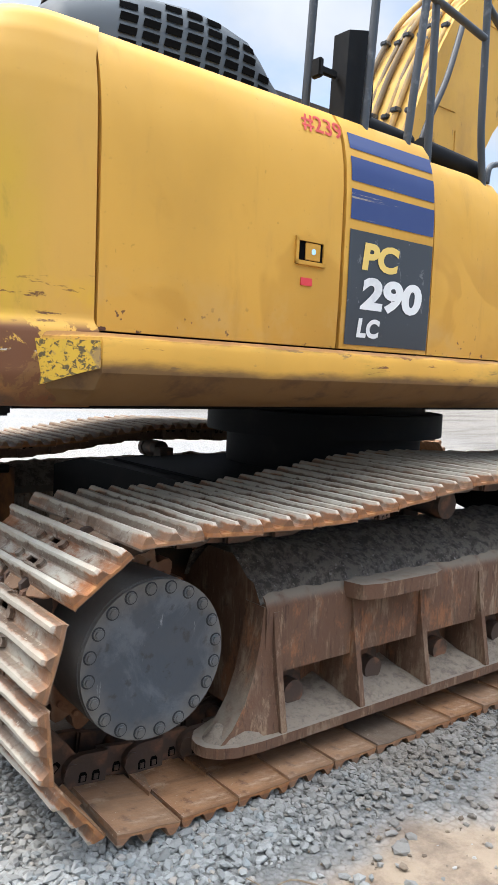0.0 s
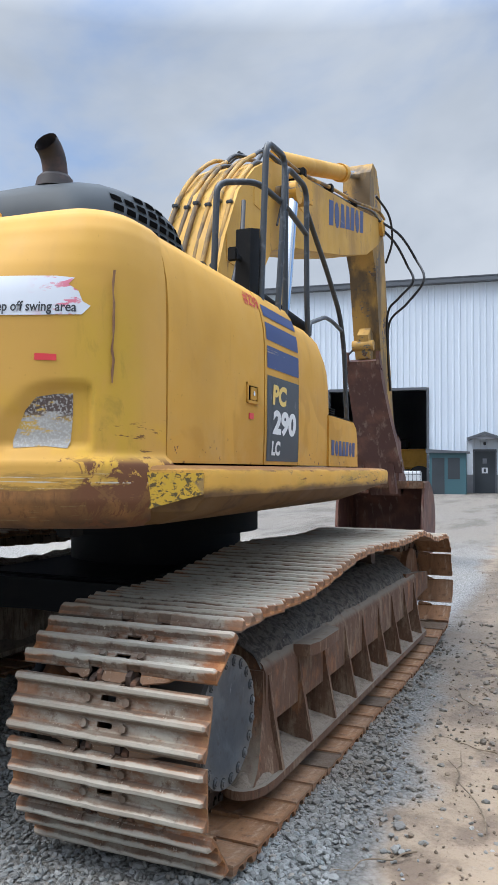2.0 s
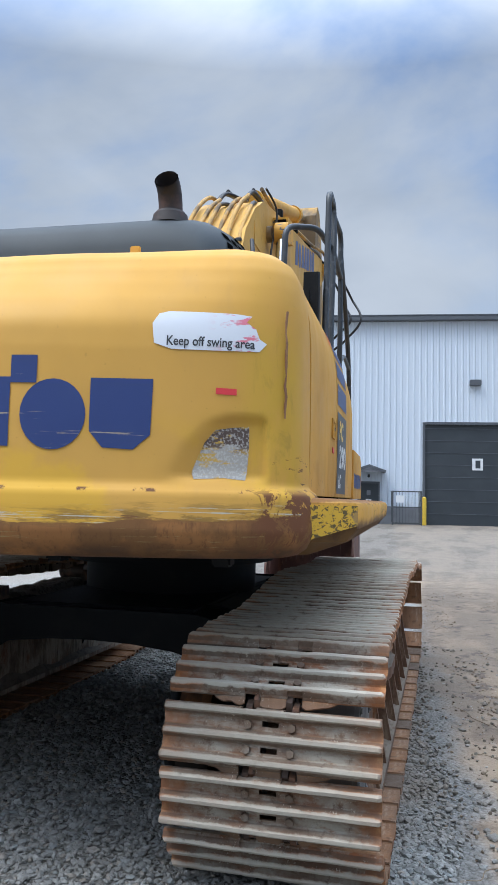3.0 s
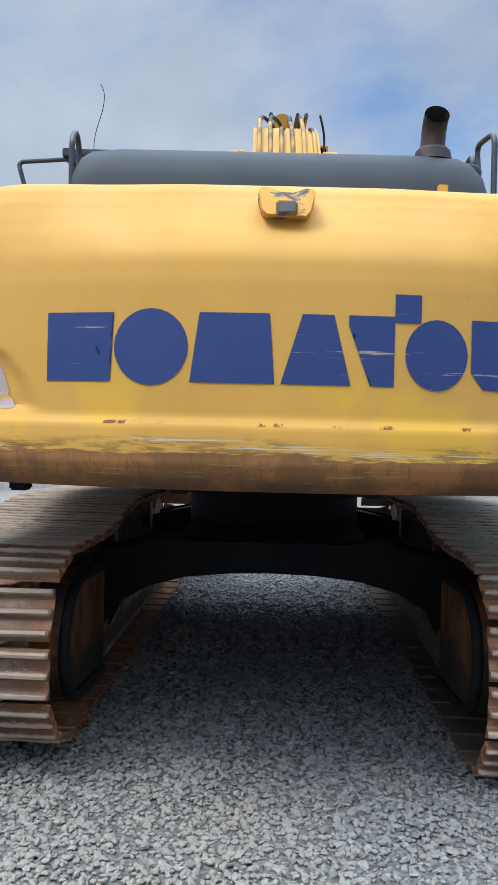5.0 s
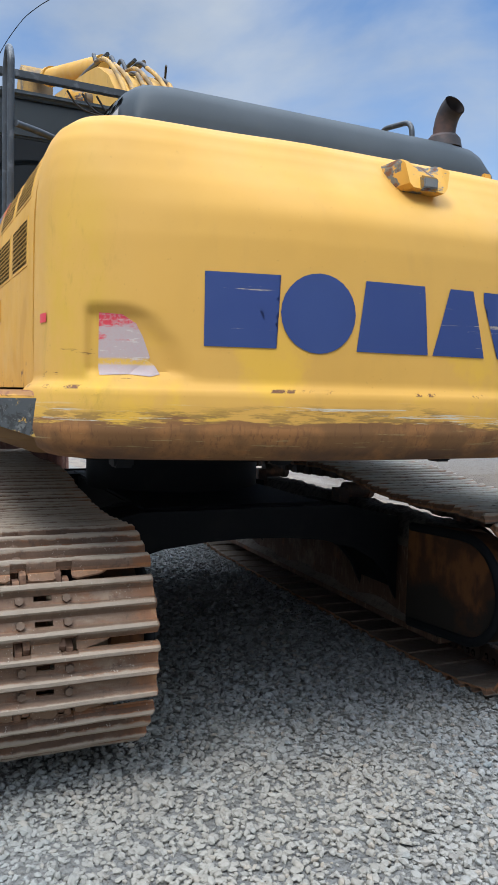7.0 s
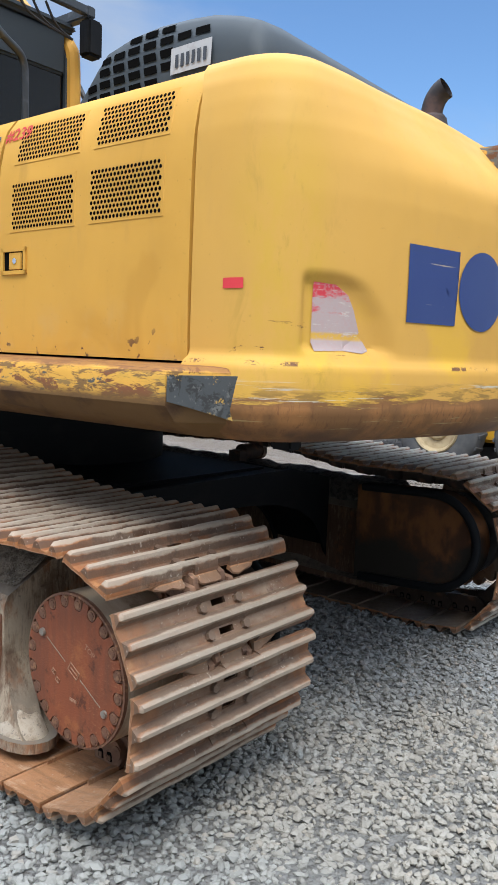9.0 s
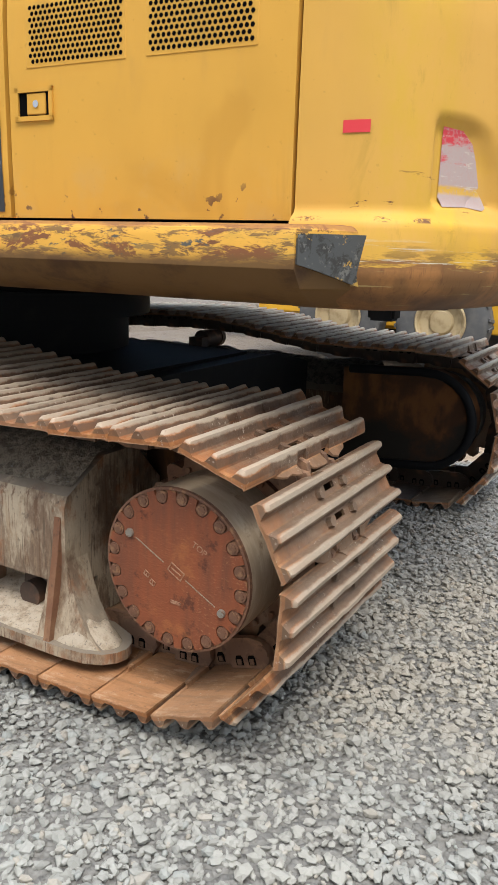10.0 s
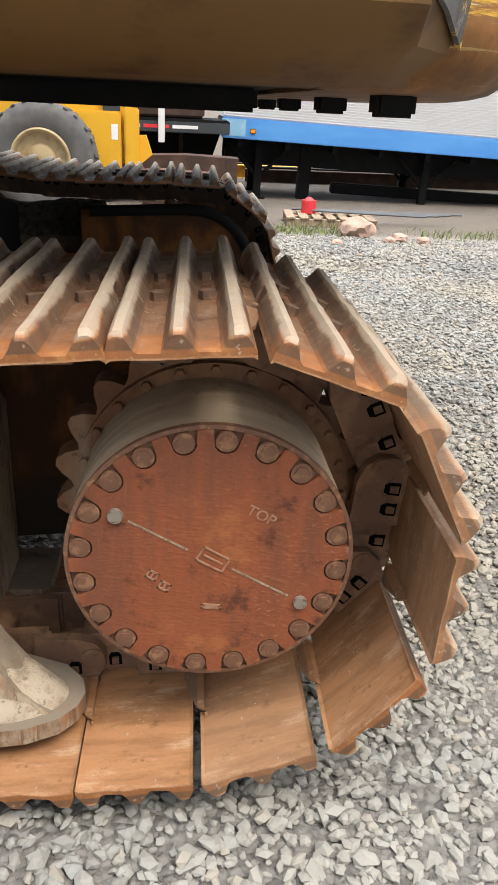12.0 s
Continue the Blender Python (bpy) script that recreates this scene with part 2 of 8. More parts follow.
def shoe_steel(name, grey, amount, bar_top, rust, inner, mud):
    """Worn track steel: grey where rubbed, rust at the ends, darker rust-brown in the troughs, tan dust inside the
    loop.
    """
    p = Mat(name, (0.165, 0.094, 0.057), 0.62, 0.0)
    p.over(p.ramp(p.noise(5, 8, 0.68, stretch=(1.6, 0.6, 1)), 0.60 - amount, 0.76 - amount), grey)
    p.over(p.ramp(p.noise(8, 8, 0.7, stretch=(1.5, 0.5, 1)), 0.50, 0.62, 0, 0.9), (0.215, 0.085, 0.034))
    p.over(p.ramp(p.noise(30, 7, 0.65), 0.52, 0.66, 0, 0.85), (0.075, 0.045, 0.031))
    ends = p.math("ABSOLUTE", p.axis("Y"), 0)
    rim = p.math("ADD", ends, p.math("MULTIPLY", p.math("SUBTRACT", p.noise(9, 7, 0.65), 0.5), 0.50))
    p.over(p.math("MULTIPLY", p.ramp(rim, 0.25, 0.38), 0.9), (0.285, 0.105, 0.034))
    p.over(p.math("MULTIPLY", p.ramp(rim, 0.36, 0.43), p.ramp(p.noise(26, 5), 0.45, 0.6)), (0.38, 0.175, 0.065))
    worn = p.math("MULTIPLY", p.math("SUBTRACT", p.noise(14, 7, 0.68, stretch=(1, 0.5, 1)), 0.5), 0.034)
    # darker rust-brown low down between the bars
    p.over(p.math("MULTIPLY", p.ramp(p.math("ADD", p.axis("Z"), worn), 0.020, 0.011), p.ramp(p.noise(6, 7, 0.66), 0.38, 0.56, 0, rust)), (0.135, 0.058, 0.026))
    flank = p.math("MULTIPLY", p.ramp(p.axis("Z"), 0.012, 0.016), p.ramp(p.math("ADD", p.axis("Z"), worn), 0.034, 0.029))
    p.over(p.math("MULTIPLY", flank, p.ramp(p.noise(4, 6, 0.65), 0.3, 0.6, 0.35, 0.85)), (0.088, 0.054, 0.035))
    top = p.ramp(p.math("ADD", p.axis("Z"), worn), 0.031, 0.039)
    p.over(p.math("MULTIPLY", top, 0.8), bar_top)
    under = p.ramp(p.axis("Z"), 0.004, 0.001)
    p.over(under, inner)
    p.over(p.math("MULTIPLY", under, p.ramp(p.noise(5, 9, 0.7, stretch=(0.35, 1.7, 1)), 0.42, 0.60)), tuple(c * 0.62 for c in inner))
    p.over(p.math("MULTIPLY", under, p.ramp(p.noise(7, 9, 0.72, stretch=(0.5, 1.4, 1)), 0.52, 0.64, 0, 0.85)), (inner[0] * 1.28, inner[1] * 1.7, inner[2] * 2.3))
    p.over(p.math("MULTIPLY", under, p.ramp(p.noise(12, 8, 0.7), 0.55, 0.65, 0, 0.85)), (0.12, 0.060, 0.034))
    # dried mud on the inner half of the loop's inside, and now and then a whole dark shoe
    p.over(p.math("MULTIPLY", p.math("MULTIPLY", under, mud), p.ramp(p.math("ADD", p.axis("Y"), p.math("MULTIPLY", p.noise(6, 6), 0.2)), 0.05, 0.22)), (0.115, 0.095, 0.075))
    p.over(p.math("MULTIPLY", p.math("MULTIPLY", under, mud), p.ramp(p.random(), 0.88, 0.90)), (0.062, 0.046, 0.036))
    p.over(p.math("MULTIPLY", p.ramp(p.axis("X"), -0.105, -0.109), p.ramp(p.noise(18, 7, 0.68), 0.35, 0.6, 0.6, 1.0)), (0.185, 0.108, 0.064))
    p.over(p.ramp(p.random(), 0.2, 1.0, 0.0, 0.30), (0.21, 0.160, 0.115))
    p.over(p.math("MULTIPLY", p.ramp(p.noise(95, 4), 0.62, 0.68), p.ramp(p.noise(7, 4), 0.45, 0.6, 0, 0.7)), (0.42, 0.36, 0.29))
    p.rough(p.noise(20, 4), 0.5, 0.8).bump(p.noise(60, 7, 0.65), 0.45, 0.005).bump(p.noise(12, 5), 0.3, 0.008)
    p.set(p.math("MULTIPLY", top, 0.12), "Metallic")
    p.b.inputs["Specular IOR Level"].default_value = 0.25
    return p.m


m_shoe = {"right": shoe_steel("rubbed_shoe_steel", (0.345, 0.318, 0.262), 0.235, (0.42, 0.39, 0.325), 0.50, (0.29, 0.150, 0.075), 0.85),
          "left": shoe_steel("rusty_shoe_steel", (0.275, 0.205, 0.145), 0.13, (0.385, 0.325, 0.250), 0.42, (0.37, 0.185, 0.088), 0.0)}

p = Mat("rusty_steel", (0.17, 0.075, 0.038), 0.8)
p.over(p.ramp(p.noise(5, 8, 0.65), 0.4, 0.65), (0.27, 0.145, 0.075))
p.over(p.ramp(p.noise(2.5, 6, stretch=(3, 3, 0.5)), 0.5, 0.72, 0, 0.8), (0.33, 0.26, 0.19))
p.over(p.ramp(p.noise(40, 4), 0.55, 0.72, 0, 0.7), (0.10, 0.045, 0.026))
p.bump(p.noise(38, 6), 0.4, 0.006)
m_rust = p.m

def frame_steel(name, base, dust, amount):
    """Rusty frame plate with dried mud: streaks down the plates, dust lying on ledges."""
    p = Mat(name, base, 0.88)
    p.over(p.ramp(p.noise(5, 8, 0.68, stretch=(1.7, 1.7, 0.8)), 0.60 - amount, 0.78 - amount), dust)
    p.over(p.ramp(p.noise(4, 8, 0.7, stretch=(1.6, 1.6, 1.0)), 0.54, 0.66, 0, 0.85), (0.235, 0.098, 0.040))
    p.over(p.ramp(p.noise(30, 8, 0.7, stretch=(2.2, 2.2, 0.22)), 0.53, 0.66, 0, 0.75), tuple(c * 0.5 for c in base))
    p.over(p.ramp(p.noise(14, 9, 0.74, stretch=(2.0, 2.0, 0.35), dist=0.4), 0.54, 0.64, 0, 0.6), (0.27, 0.185, 0.112))
    p.over(p.ramp(p.noise(16, 8, 0.7, stretch=(1.6, 1.6, 0.5)), 0.58, 0.68, 0, 0.6), tuple(c * 1.25 for c in dust))
    p.over(p.ramp(p.noise(11, 9, 0.75, stretch=(4.5, 4.5, 0.30), dist=0.3), 0.545, 0.61, 0, 0.85), (0.115, 0.062, 0.034))
    p.over(p.ramp(p.noise(30, 6), 0.62, 0.74, 0, 0.6), (0.05, 0.032, 0.024))
    up = p.n.new("ShaderNodeSeparateXYZ")
    p.l.new(p.geo.outputs["Normal"], up.inputs[0])
    p.over(p.math("MULTIPLY", p.ramp(up.outputs[2], 0.25, 0.7), p.ramp(p.noise(12, 6), 0.2, 0.5)), (0.185, 0.152, 0.115))
    p.bump(p.noise(30, 7), 0.45, 0.008).bump(p.noise(9, 5), 0.3, 0.012)
    return p.m


FRAME = {"right": frame_steel("rusty_frame_steel", (0.108, 0.054, 0.030), (0.205, 0.138, 0.088), 0.10),
         "left": frame_steel("muddy_frame_steel", (0.150, 0.098, 0.062), (0.360, 0.290, 0.205), 0.21)}
m_frame = FRAME["right"]

HEAP = {}
for side, pale, brown in (("right", (0.195, 0.156, 0.118), (0.120, 0.092, 0.067)), ("left", (0.40, 0.335, 0.255), (0.255, 0.195, 0.135))):
    p = Mat("pale_dust_heap", pale, 0.95)
    p.over(p.ramp(p.noise(22, 7, 0.7), 0.45, 0.65), brown)
    p.over(p.ramp(p.noise(90, 4), 0.58, 0.68, 0, 0.7), (0.12, 0.10, 0.08))
    p.bump(p.noise(35, 8, 0.7), 0.7, 0.012)
    HEAP[side] = p.m

p = Mat("dusty_drum_steel", (0.36, 0.290, 0.208), 0.9)
p.over(p.ramp(p.noise(6, 7, 0.65, stretch=(1, 4, 1)), 0.42, 0.62), (0.45, 0.370, 0.275))
p.over(p.ramp(p.noise(9, 8, 0.7), 0.56, 0.68, 0, 0.7), (0.15, 0.092, 0.058))
p.bump(p.noise(45, 6), 0.35, 0.004)
p.b.inputs["Specular IOR Level"].default_value = 0.06
m_drum = p.m

# near-black plate that turns rustier higher up
p = Mat("dark_guard_plate", (0.026, 0.021, 0.016), 0.8)
patch = p.math("ADD", p.noise(2.2, 6, 0.6), p.math("MULTIPLY", p.ramp(p.axis("Z"), 0.30, 0.55), 0.16))
p.over(p.ramp(patch, 0.52, 0.62), (0.062, 0.028, 0.014))
p.over(p.math("MULTIPLY", p.ramp(patch, 0.58, 0.68), p.ramp(p.noise(9, 6, stretch=(1, 1, 0.5)), 0.4, 0.6)), (0.155, 0.062, 0.020))
p.bump(p.noise(30, 5), 0.3, 0.004)
p.b.inputs["Specular IOR Level"].default_value = 0.2
m_guard = p.m

DIRT = {}
for side, base, dark in (("right", (0.155, 0.135, 0.11), (0.055, 0.048, 0.040)), ("left", (0.285, 0.240, 0.180), (0.130, 0.102, 0.073))):
    p = Mat("dirt_and_gravel", base, 0.95)
    p.over(p.ramp(p.noise(28, 8, 0.7), 0.42, 0.60), dark)
    p.over(p.ramp(p.noise(75, 4), 0.60, 0.70, 0, 0.8), (0.26, 0.24, 0.21))
    p.bump(p.noise(45, 7, 0.7), 1.0, 0.03)
    DIRT[side] = p.m

p = Mat("dark_painted_steel", (0.0075, 0.008, 0.009), 0.65)
p.over(p.ramp(p.noise(6, 6), 0.5, 0.8, 0, 0.5), (0.02, 0.018, 0.016))
p.bump(p.noise(50, 4), 0.15, 0.003)
p.b.inputs["Specular IOR Level"].default_value = 0.12
m_black = p.m

p = Mat("greasy_chain_steel", (0.060, 0.037, 0.026), 0.7)
p.over(p.ramp(p.noise(12, 6), 0.46, 0.68), (0.17, 0.080, 0.042))
p.bump(p.noise(50, 5), 0.3, 0.004)
m_chain = p.m
p = Mat("dusty_chain_steel", (0.155, 0.086, 0.053), 0.85)
p.over(p.ramp(p.noise(10, 7, 0.66), 0.44, 0.64), (0.27, 0.150, 0.085))
p.over(p.ramp(p.noise(26, 6), 0.56, 0.68, 0, 0.8), (0.095, 0.050, 0.032))
p.bump(p.noise(50, 5), 0.4, 0.004)
m_chain_dusty = p.m

p = Mat("grey_plastic_hood", (0.027, 0.036, 0.043), 0.66)
p.over(p.ramp(p.noise(3, 5), 0.4, 0.75, 0, 0.5), (0.045, 0.055, 0.062))
p.bump(p.noise(90, 3), 0.1, 0.001)
m_hood = p.m

p = Mat("grey_hub_paint", (0.040, 0.050, 0.062), 0.52)
p.over(p.ramp(p.noise(4, 8, 0.68, dist=0.5), 0.48, 0.62, 0, 0.8), (0.085, 0.098, 0.112))
p.over(p.ramp(p.noise(7, 9, 0.72, stretch=(2.0, 1, 0.5)), 0.60, 0.66, 0, 0.8), (0.24, 0.26, 0.275))
p.over(p.ramp(p.noise(25, 6), 0.58, 0.68, 0, 0.7), (0.022, 0.022, 0.024))
hx, hz = p.math("SUBTRACT", p.axis("X"), 1.172), p.math("SUBTRACT", p.axis("Z"), 0.49)
hr = p.math("SQRT", p.math("ADD", p.math("MULTIPLY", hx, hx), p.math("MULTIPLY", hz, hz)), 0)
p.over(p.math("MULTIPLY", p.ramp(p.math("ADD", hr, p.math("MULTIPLY", p.math("SUBTRACT", p.noise(9, 6, 0.65), 0.5), 0.12)), 0.165, 0.245), 0.7), (0.130, 0.118, 0.102))
p.rough(p.noise(6, 6), 0.34, 0.62)
p.bump(p.noise(60, 4), 0.2, 0.002)
m_hub_grey = p.m

p = Mat("rusty_hub_plate", (0.150, 0.052, 0.028), 0.62)
p.over(p.ramp(p.noise(4, 7, 0.62, stretch=(3.4, 1, 0.5)), 0.40, 0.64), (0.225, 0.066, 0.029))
p.over(p.ramp(p.noise(6, 8, 0.68), 0.54, 0.66, 0, 0.8), (0.305, 0.108, 0.040))
p.over(p.ramp(p.noise(7, 8, 0.7, stretch=(5.0, 1, 0.4)), 0.60, 0.70, 0, 0.4), (0.25, 0.125, 0.07))
hatch = p.n.new("ShaderNodeMapping")
hatch.inputs["Rotation"].default_value = (0.0, radians(38), 0.0)
hatch.inputs["Scale"].default_value = (0.6, 1.0, 1.25)
p.l.new(p.tc.outputs["Object"], hatch.inputs["Vector"])
fine = p.n.new("ShaderNodeTexNoise")
fine.inputs["Scale"].default_value, fine.inputs["Detail"].default_value = 150.0, 3.0
p.l.new(hatch.outputs["Vector"], fine.inputs["Vector"])
p.over(p.math("MULTIPLY", p.ramp(fine.outputs["Fac"], 0.57, 0.66), p.math("MULTIPLY", p.ramp(p.noise(5, 4), 0.40, 0.62, 0.1, 0.8), p.ramp(p.axis("X"), 1.17, 1.08, 0.15, 1.0))), (0.36, 0.175, 0.085))
p.over(p.ramp(p.noise(16, 6, 0.65), 0.57, 0.70, 0, 0.8), (0.065, 0.024, 0.015))
dx = p.math("SUBTRACT", p.axis("X"), 1.15)
dz = p.math("SUBTRACT", p.axis("Z"), 0.487)
away = p.math("SQRT", p.math("ADD", p.math("MULTIPLY", dx, dx), p.math("MULTIPLY", dz, dz)), 0)
p.over(p.math("MULTIPLY", p.ramp(p.math("ADD", away, p.math("MULTIPLY", p.math("SUBTRACT", p.noise(40, 6, 0.7), 0.5), 0.05)), 0.228, 0.240), 0.5), (0.30, 0.180, 0.085))
p.bump(fine.outputs["Fac"], 0.5, 0.003).bump(p.noise(30, 5), 0.2, 0.003)
p.b.inputs["Specular IOR Level"].default_value = 0.25
m_hub_rust = p.m

m_blue = Mat("blue_decal", (0.018, 0.038, 0.145), 0.45)
m_blue.over(m_blue.ramp(m_blue.noise(5, 9, 0.72, stretch=(0.25, 0.25, 8)), 0.63, 0.645), (0.33, 0.27, 0.20))
m_blue.over(m_blue.ramp(m_blue.noise(3, 4), 0.4, 0.7, 0, 0.4), (0.030, 0.055, 0.16))
m_blue = m_blue.m
m_blackdecal = Mat("black_decal", (0.03, 0.034, 0.04), 0.45)
m_blackdecal.over(m_blackdecal.ramp(m_blackdecal.noise(14, 8, 0.7, dist=1.0), 0.62, 0.64, 0, 0.5), (0.2, 0.2, 0.2))
m_blackdecal = m_blackdecal.m
m_white = Mat("white_decal", (0.72, 0.72, 0.70), 0.5)
m_white.over(m_white.ramp(m_white.noise(12, 6), 0.5, 0.7, 0, 0.5), (0.5, 0.5, 0.5))
m_white = m_white.m
m_yellowdecal = Mat("yellow_decal", (0.72, 0.5, 0.12), 0.5).m
m_redtape = Mat("red_tape", (0.62, 0.035, 0.045), 0.5).m
m_redmark = Mat("red_paint_pen", (0.52, 0.05, 0.035), 0.7).m

p = Mat("worn_white_label", (0.60, 0.62, 0.66), 0.55)
p.over(p.math("MULTIPLY", p.ramp(p.noise(7, 8, 0.7, stretch=(1, 1, 3)), 0.53, 0.56), p.ramp(p.axis("Y"), -0.98, -1.12)), (0.62, 0.16, 0.22))
m_label = p.m
p = Mat("worn_reflector", (0.55, 0.035, 0.05), 0.5)
p.over(p.ramp(p.math("ADD", p.math("MULTIPLY", p.axis("Z"), -2.0), p.noise(9, 8, 0.7, stretch=(1, 0.6, 2))), -2.80, -2.70), (0.40, 0.31, 0.29))
p.over(p.math("MULTIPLY", p.ramp(p.axis("Z"), 1.535, 1.525), p.ramp(p.axis("Z"), 1.505, 1.515)), (0.58, 0.34, 0.05))
p.over(p.ramp(p.noise(14, 8, 0.72, stretch=(1, 0.4, 3)), 0.56, 0.60, 0, 0.85), (0.50, 0.43, 0.37))
p.over(p.ramp(p.noise(110, 2), 0.5, 0.6, 0, 0.45), (0.42, 0.28, 0.26))
m_reflector = p.m
p = Mat("scuffed_reflector", (0.34, 0.32, 0.29), 0.6)
p.over(p.ramp(p.noise(9, 8, 0.72, stretch=(1, 0.5, 2)), 0.47, 0.53), (0.50, 0.31, 0.05))
p.over(p.math("MULTIPLY", p.ramp(p.axis("Z"), 1.55, 1.60), p.ramp(p.noise(12, 8, 0.72, stretch=(1, 0.5, 2)), 0.46, 0.52)), (0.085, 0.055, 0.045))
p.over(p.ramp(p.noise(120, 2), 0.5, 0.6, 0, 0.6), (0.48, 0.46, 0.42))
p.bump(p.noise(25, 7), 0.5, 0.006)
m_reflector_worn = p.m

p = Mat("hydraulic_chrome", (0.75, 0.77, 0.8), 0.12, 1.0)
m_chrome = p.m
p = Mat("black_rubber_hose", (0.018, 0.018, 0.02), 0.55)
p.bump(p.noise(90, 3), 0.2, 0.002)
m_hose = p.m
p = Mat("grey_rail_paint", (0.035, 0.04, 0.046), 0.42)
p.over(p.ramp(p.noise(20, 6), 0.55, 0.7, 0, 0.7), (0.11, 0.12, 0.13))
m_rail = p.m
p = Mat("bucket_steel", (0.085, 0.036, 0.028), 0.7)
p.over(p.ramp(p.noise(3, 7), 0.45, 0.68), (0.16, 0.07, 0.045))
p.over(p.ramp(p.noise(7, 7, stretch=(2, 2, 0.4)), 0.55, 0.7, 0, 0.7), (0.22, 0.15, 0.11))
m_bucket = p.m
p = Mat("burnt_exhaust_steel", (0.030, 0.025, 0.025), 0.65, 0.2)
p.over(p.ramp(p.noise(8, 6), 0.45, 0.70), (0.095, 0.052, 0.040))
m_exhaust = p.m
p = Mat("cab_glass", (0.02, 0.025, 0.03), 0.03)
p.b.inputs["Transmission Weight"].default_value = 0.75
p.b.inputs["IOR"].default_value = 1.45
m_glass = p.m
m_hole = Mat("dark_inside", (0.005, 0.005, 0.005), 0.9)
m_hole.b.inputs["Specular IOR Level"].default_value = 0.0
m_hole = m_hole.m
p = paint("black_yellow_patch", (0.66, 0.40, 0.045))
p.over(p.ramp(p.noise(52, 5, 0.6, stretch=(1.0, 1.0, 1.3), dist=0.6), 0.535, 0.57, 0, 0.9), (0.070, 0.058, 0.040))
p.over(p.ramp(p.noise(9, 8, 0.7), 0.57, 0.63, 0, 0.8), (0.30, 0.19, 0.09))
m_patch_right = p.m
p = Mat("grey_patch", (0.060, 0.064, 0.064), 0.6)
p.over(p.ramp(p.noise(22, 8, 0.72, dist=0.6), 0.50, 0.56), (0.030, 0.029, 0.027))
p.over(p.ramp(p.noise(35, 7, 0.7), 0.58, 0.62), (0.13, 0.13, 0.12))
p.over(p.ramp(p.noise(9, 7, 0.7), 0.57, 0.59), (0.45, 0.27, 0.05))
m_patch_left = p.m
p = paint("greasy_yellow_paint", (0.46, 0.27, 0.07), 0.04)
p.over(p.ramp(p.noise(2.2, 6, 0.6, stretch=(1.2, 1.2, 0.35)), 0.42, 0.62, 0, 0.9), (0.10, 0.075, 0.05))
m_stick = p.m
p = paint("dirty_boom_paint", (0.56, 0.32, 0.065), 0.0)
p.over(p.ramp(p.noise(1.4, 7, 0.62, stretch=(1, 1, 0.6)), 0.50, 0.72, 0, 0.7), (0.30, 0.17, 0.06))
p.over(p.ramp(p.noise(8, 8, 0.7, stretch=(1.5, 1.5, 0.4)), 0.60, 0.68, 0, 0.8), (0.14, 0.08, 0.045))
m_boom = p.m
m_hub_dark = Mat("dark_bolt_seat", (0.014, 0.016, 0.019), 0.7).m
p = Mat("cast_rust", (0.30, 0.165, 0.10), 0.7)
p.over(p.ramp(p.noise(90, 4), 0.5, 0.62), (0.25, 0.10, 0.05))
m_cast = p.m
p = Mat("rubbed_plug", (0.30, 0.27, 0.23), 0.45, 0.6)
p.over(p.ramp(p.noise(90, 5), 0.5, 0.65), (0.20, 0.12, 0.08))
m_plug = p.m
p = Mat("dark_bolt_rust", (0.13, 0.058, 0.032), 0.7)
p.over(p.ramp(p.noise(60, 5), 0.5, 0.65), (0.22, 0.11, 0.055))
m_bolt_rust = p.m


# ---- mesh helpers ----
def empty(name, m=None, parent=None):
    ob = new(name)
    ob.empty_display_size = 0.2
    if parent is not None:
        ob.parent = parent
    if m is not None:
        ob.matrix_basis = m
    return ob


def finish(bm, name, smooth=None):
    me = bpy.data.meshes.new(name)
    bmesh.ops.recalc_face_normals(bm, faces=bm.faces)
    if smooth is not None:
        for f in bm.faces:
            f.smooth = True
        for e in bm.edges:
            if len(e.link_faces) == 2 and e.calc_face_angle(0) > radians(smooth):
                e.smooth = False
    bm.to_mesh(me)
    bm.free()
    return me


def part(name, bm, material, parent, label="", smooth=35, m=None):
    """Links a bmesh, or a ready mesh, as one mesh object under a thing or a part."""
    me = bm if isinstance(bm, bpy.types.Mesh) else finish(bm, name, smooth)
    if material is not None and not me.materials:
        me.materials.append(material)
    ob = new(name, me)
    ob.parent = parent
    if m is not None:
        ob.matrix_basis = m
    if label:
        ob["label"] = label
    return ob


def bevelled(bm, width, seg=2, angle=30):
    edges = [e for e in bm.edges if len(e.link_faces) == 2 and e.calc_face_angle(0) > radians(angle)]
    if width > 0 and edges:
        bmesh.ops.bevel(bm, geom=edges, offset=width, segments=seg, affect="EDGES", clamp_overlap=True)
    return bm


def add_box(bm, x0, x1, y0, y1, z0, z1):
    r = bmesh.ops.create_cube(bm, size=1.0)
    for v in r["verts"]:
        v.co = Vector(((x0 + x1) / 2 + v.co.x * (x1 - x0), (y0 + y1) / 2 + v.co.y * (y1 - y0), (z0 + z1) / 2 + v.co.z * (z1 - z0)))
    return r["verts"]


def box(x0, x1, y0, y1, z0, z1, bevel=0.006, seg=2):
    bm = bmesh.new()
    add_box(bm, x0, x1, y0, y1, z0, z1)
    return bevelled(bm, bevel, seg)


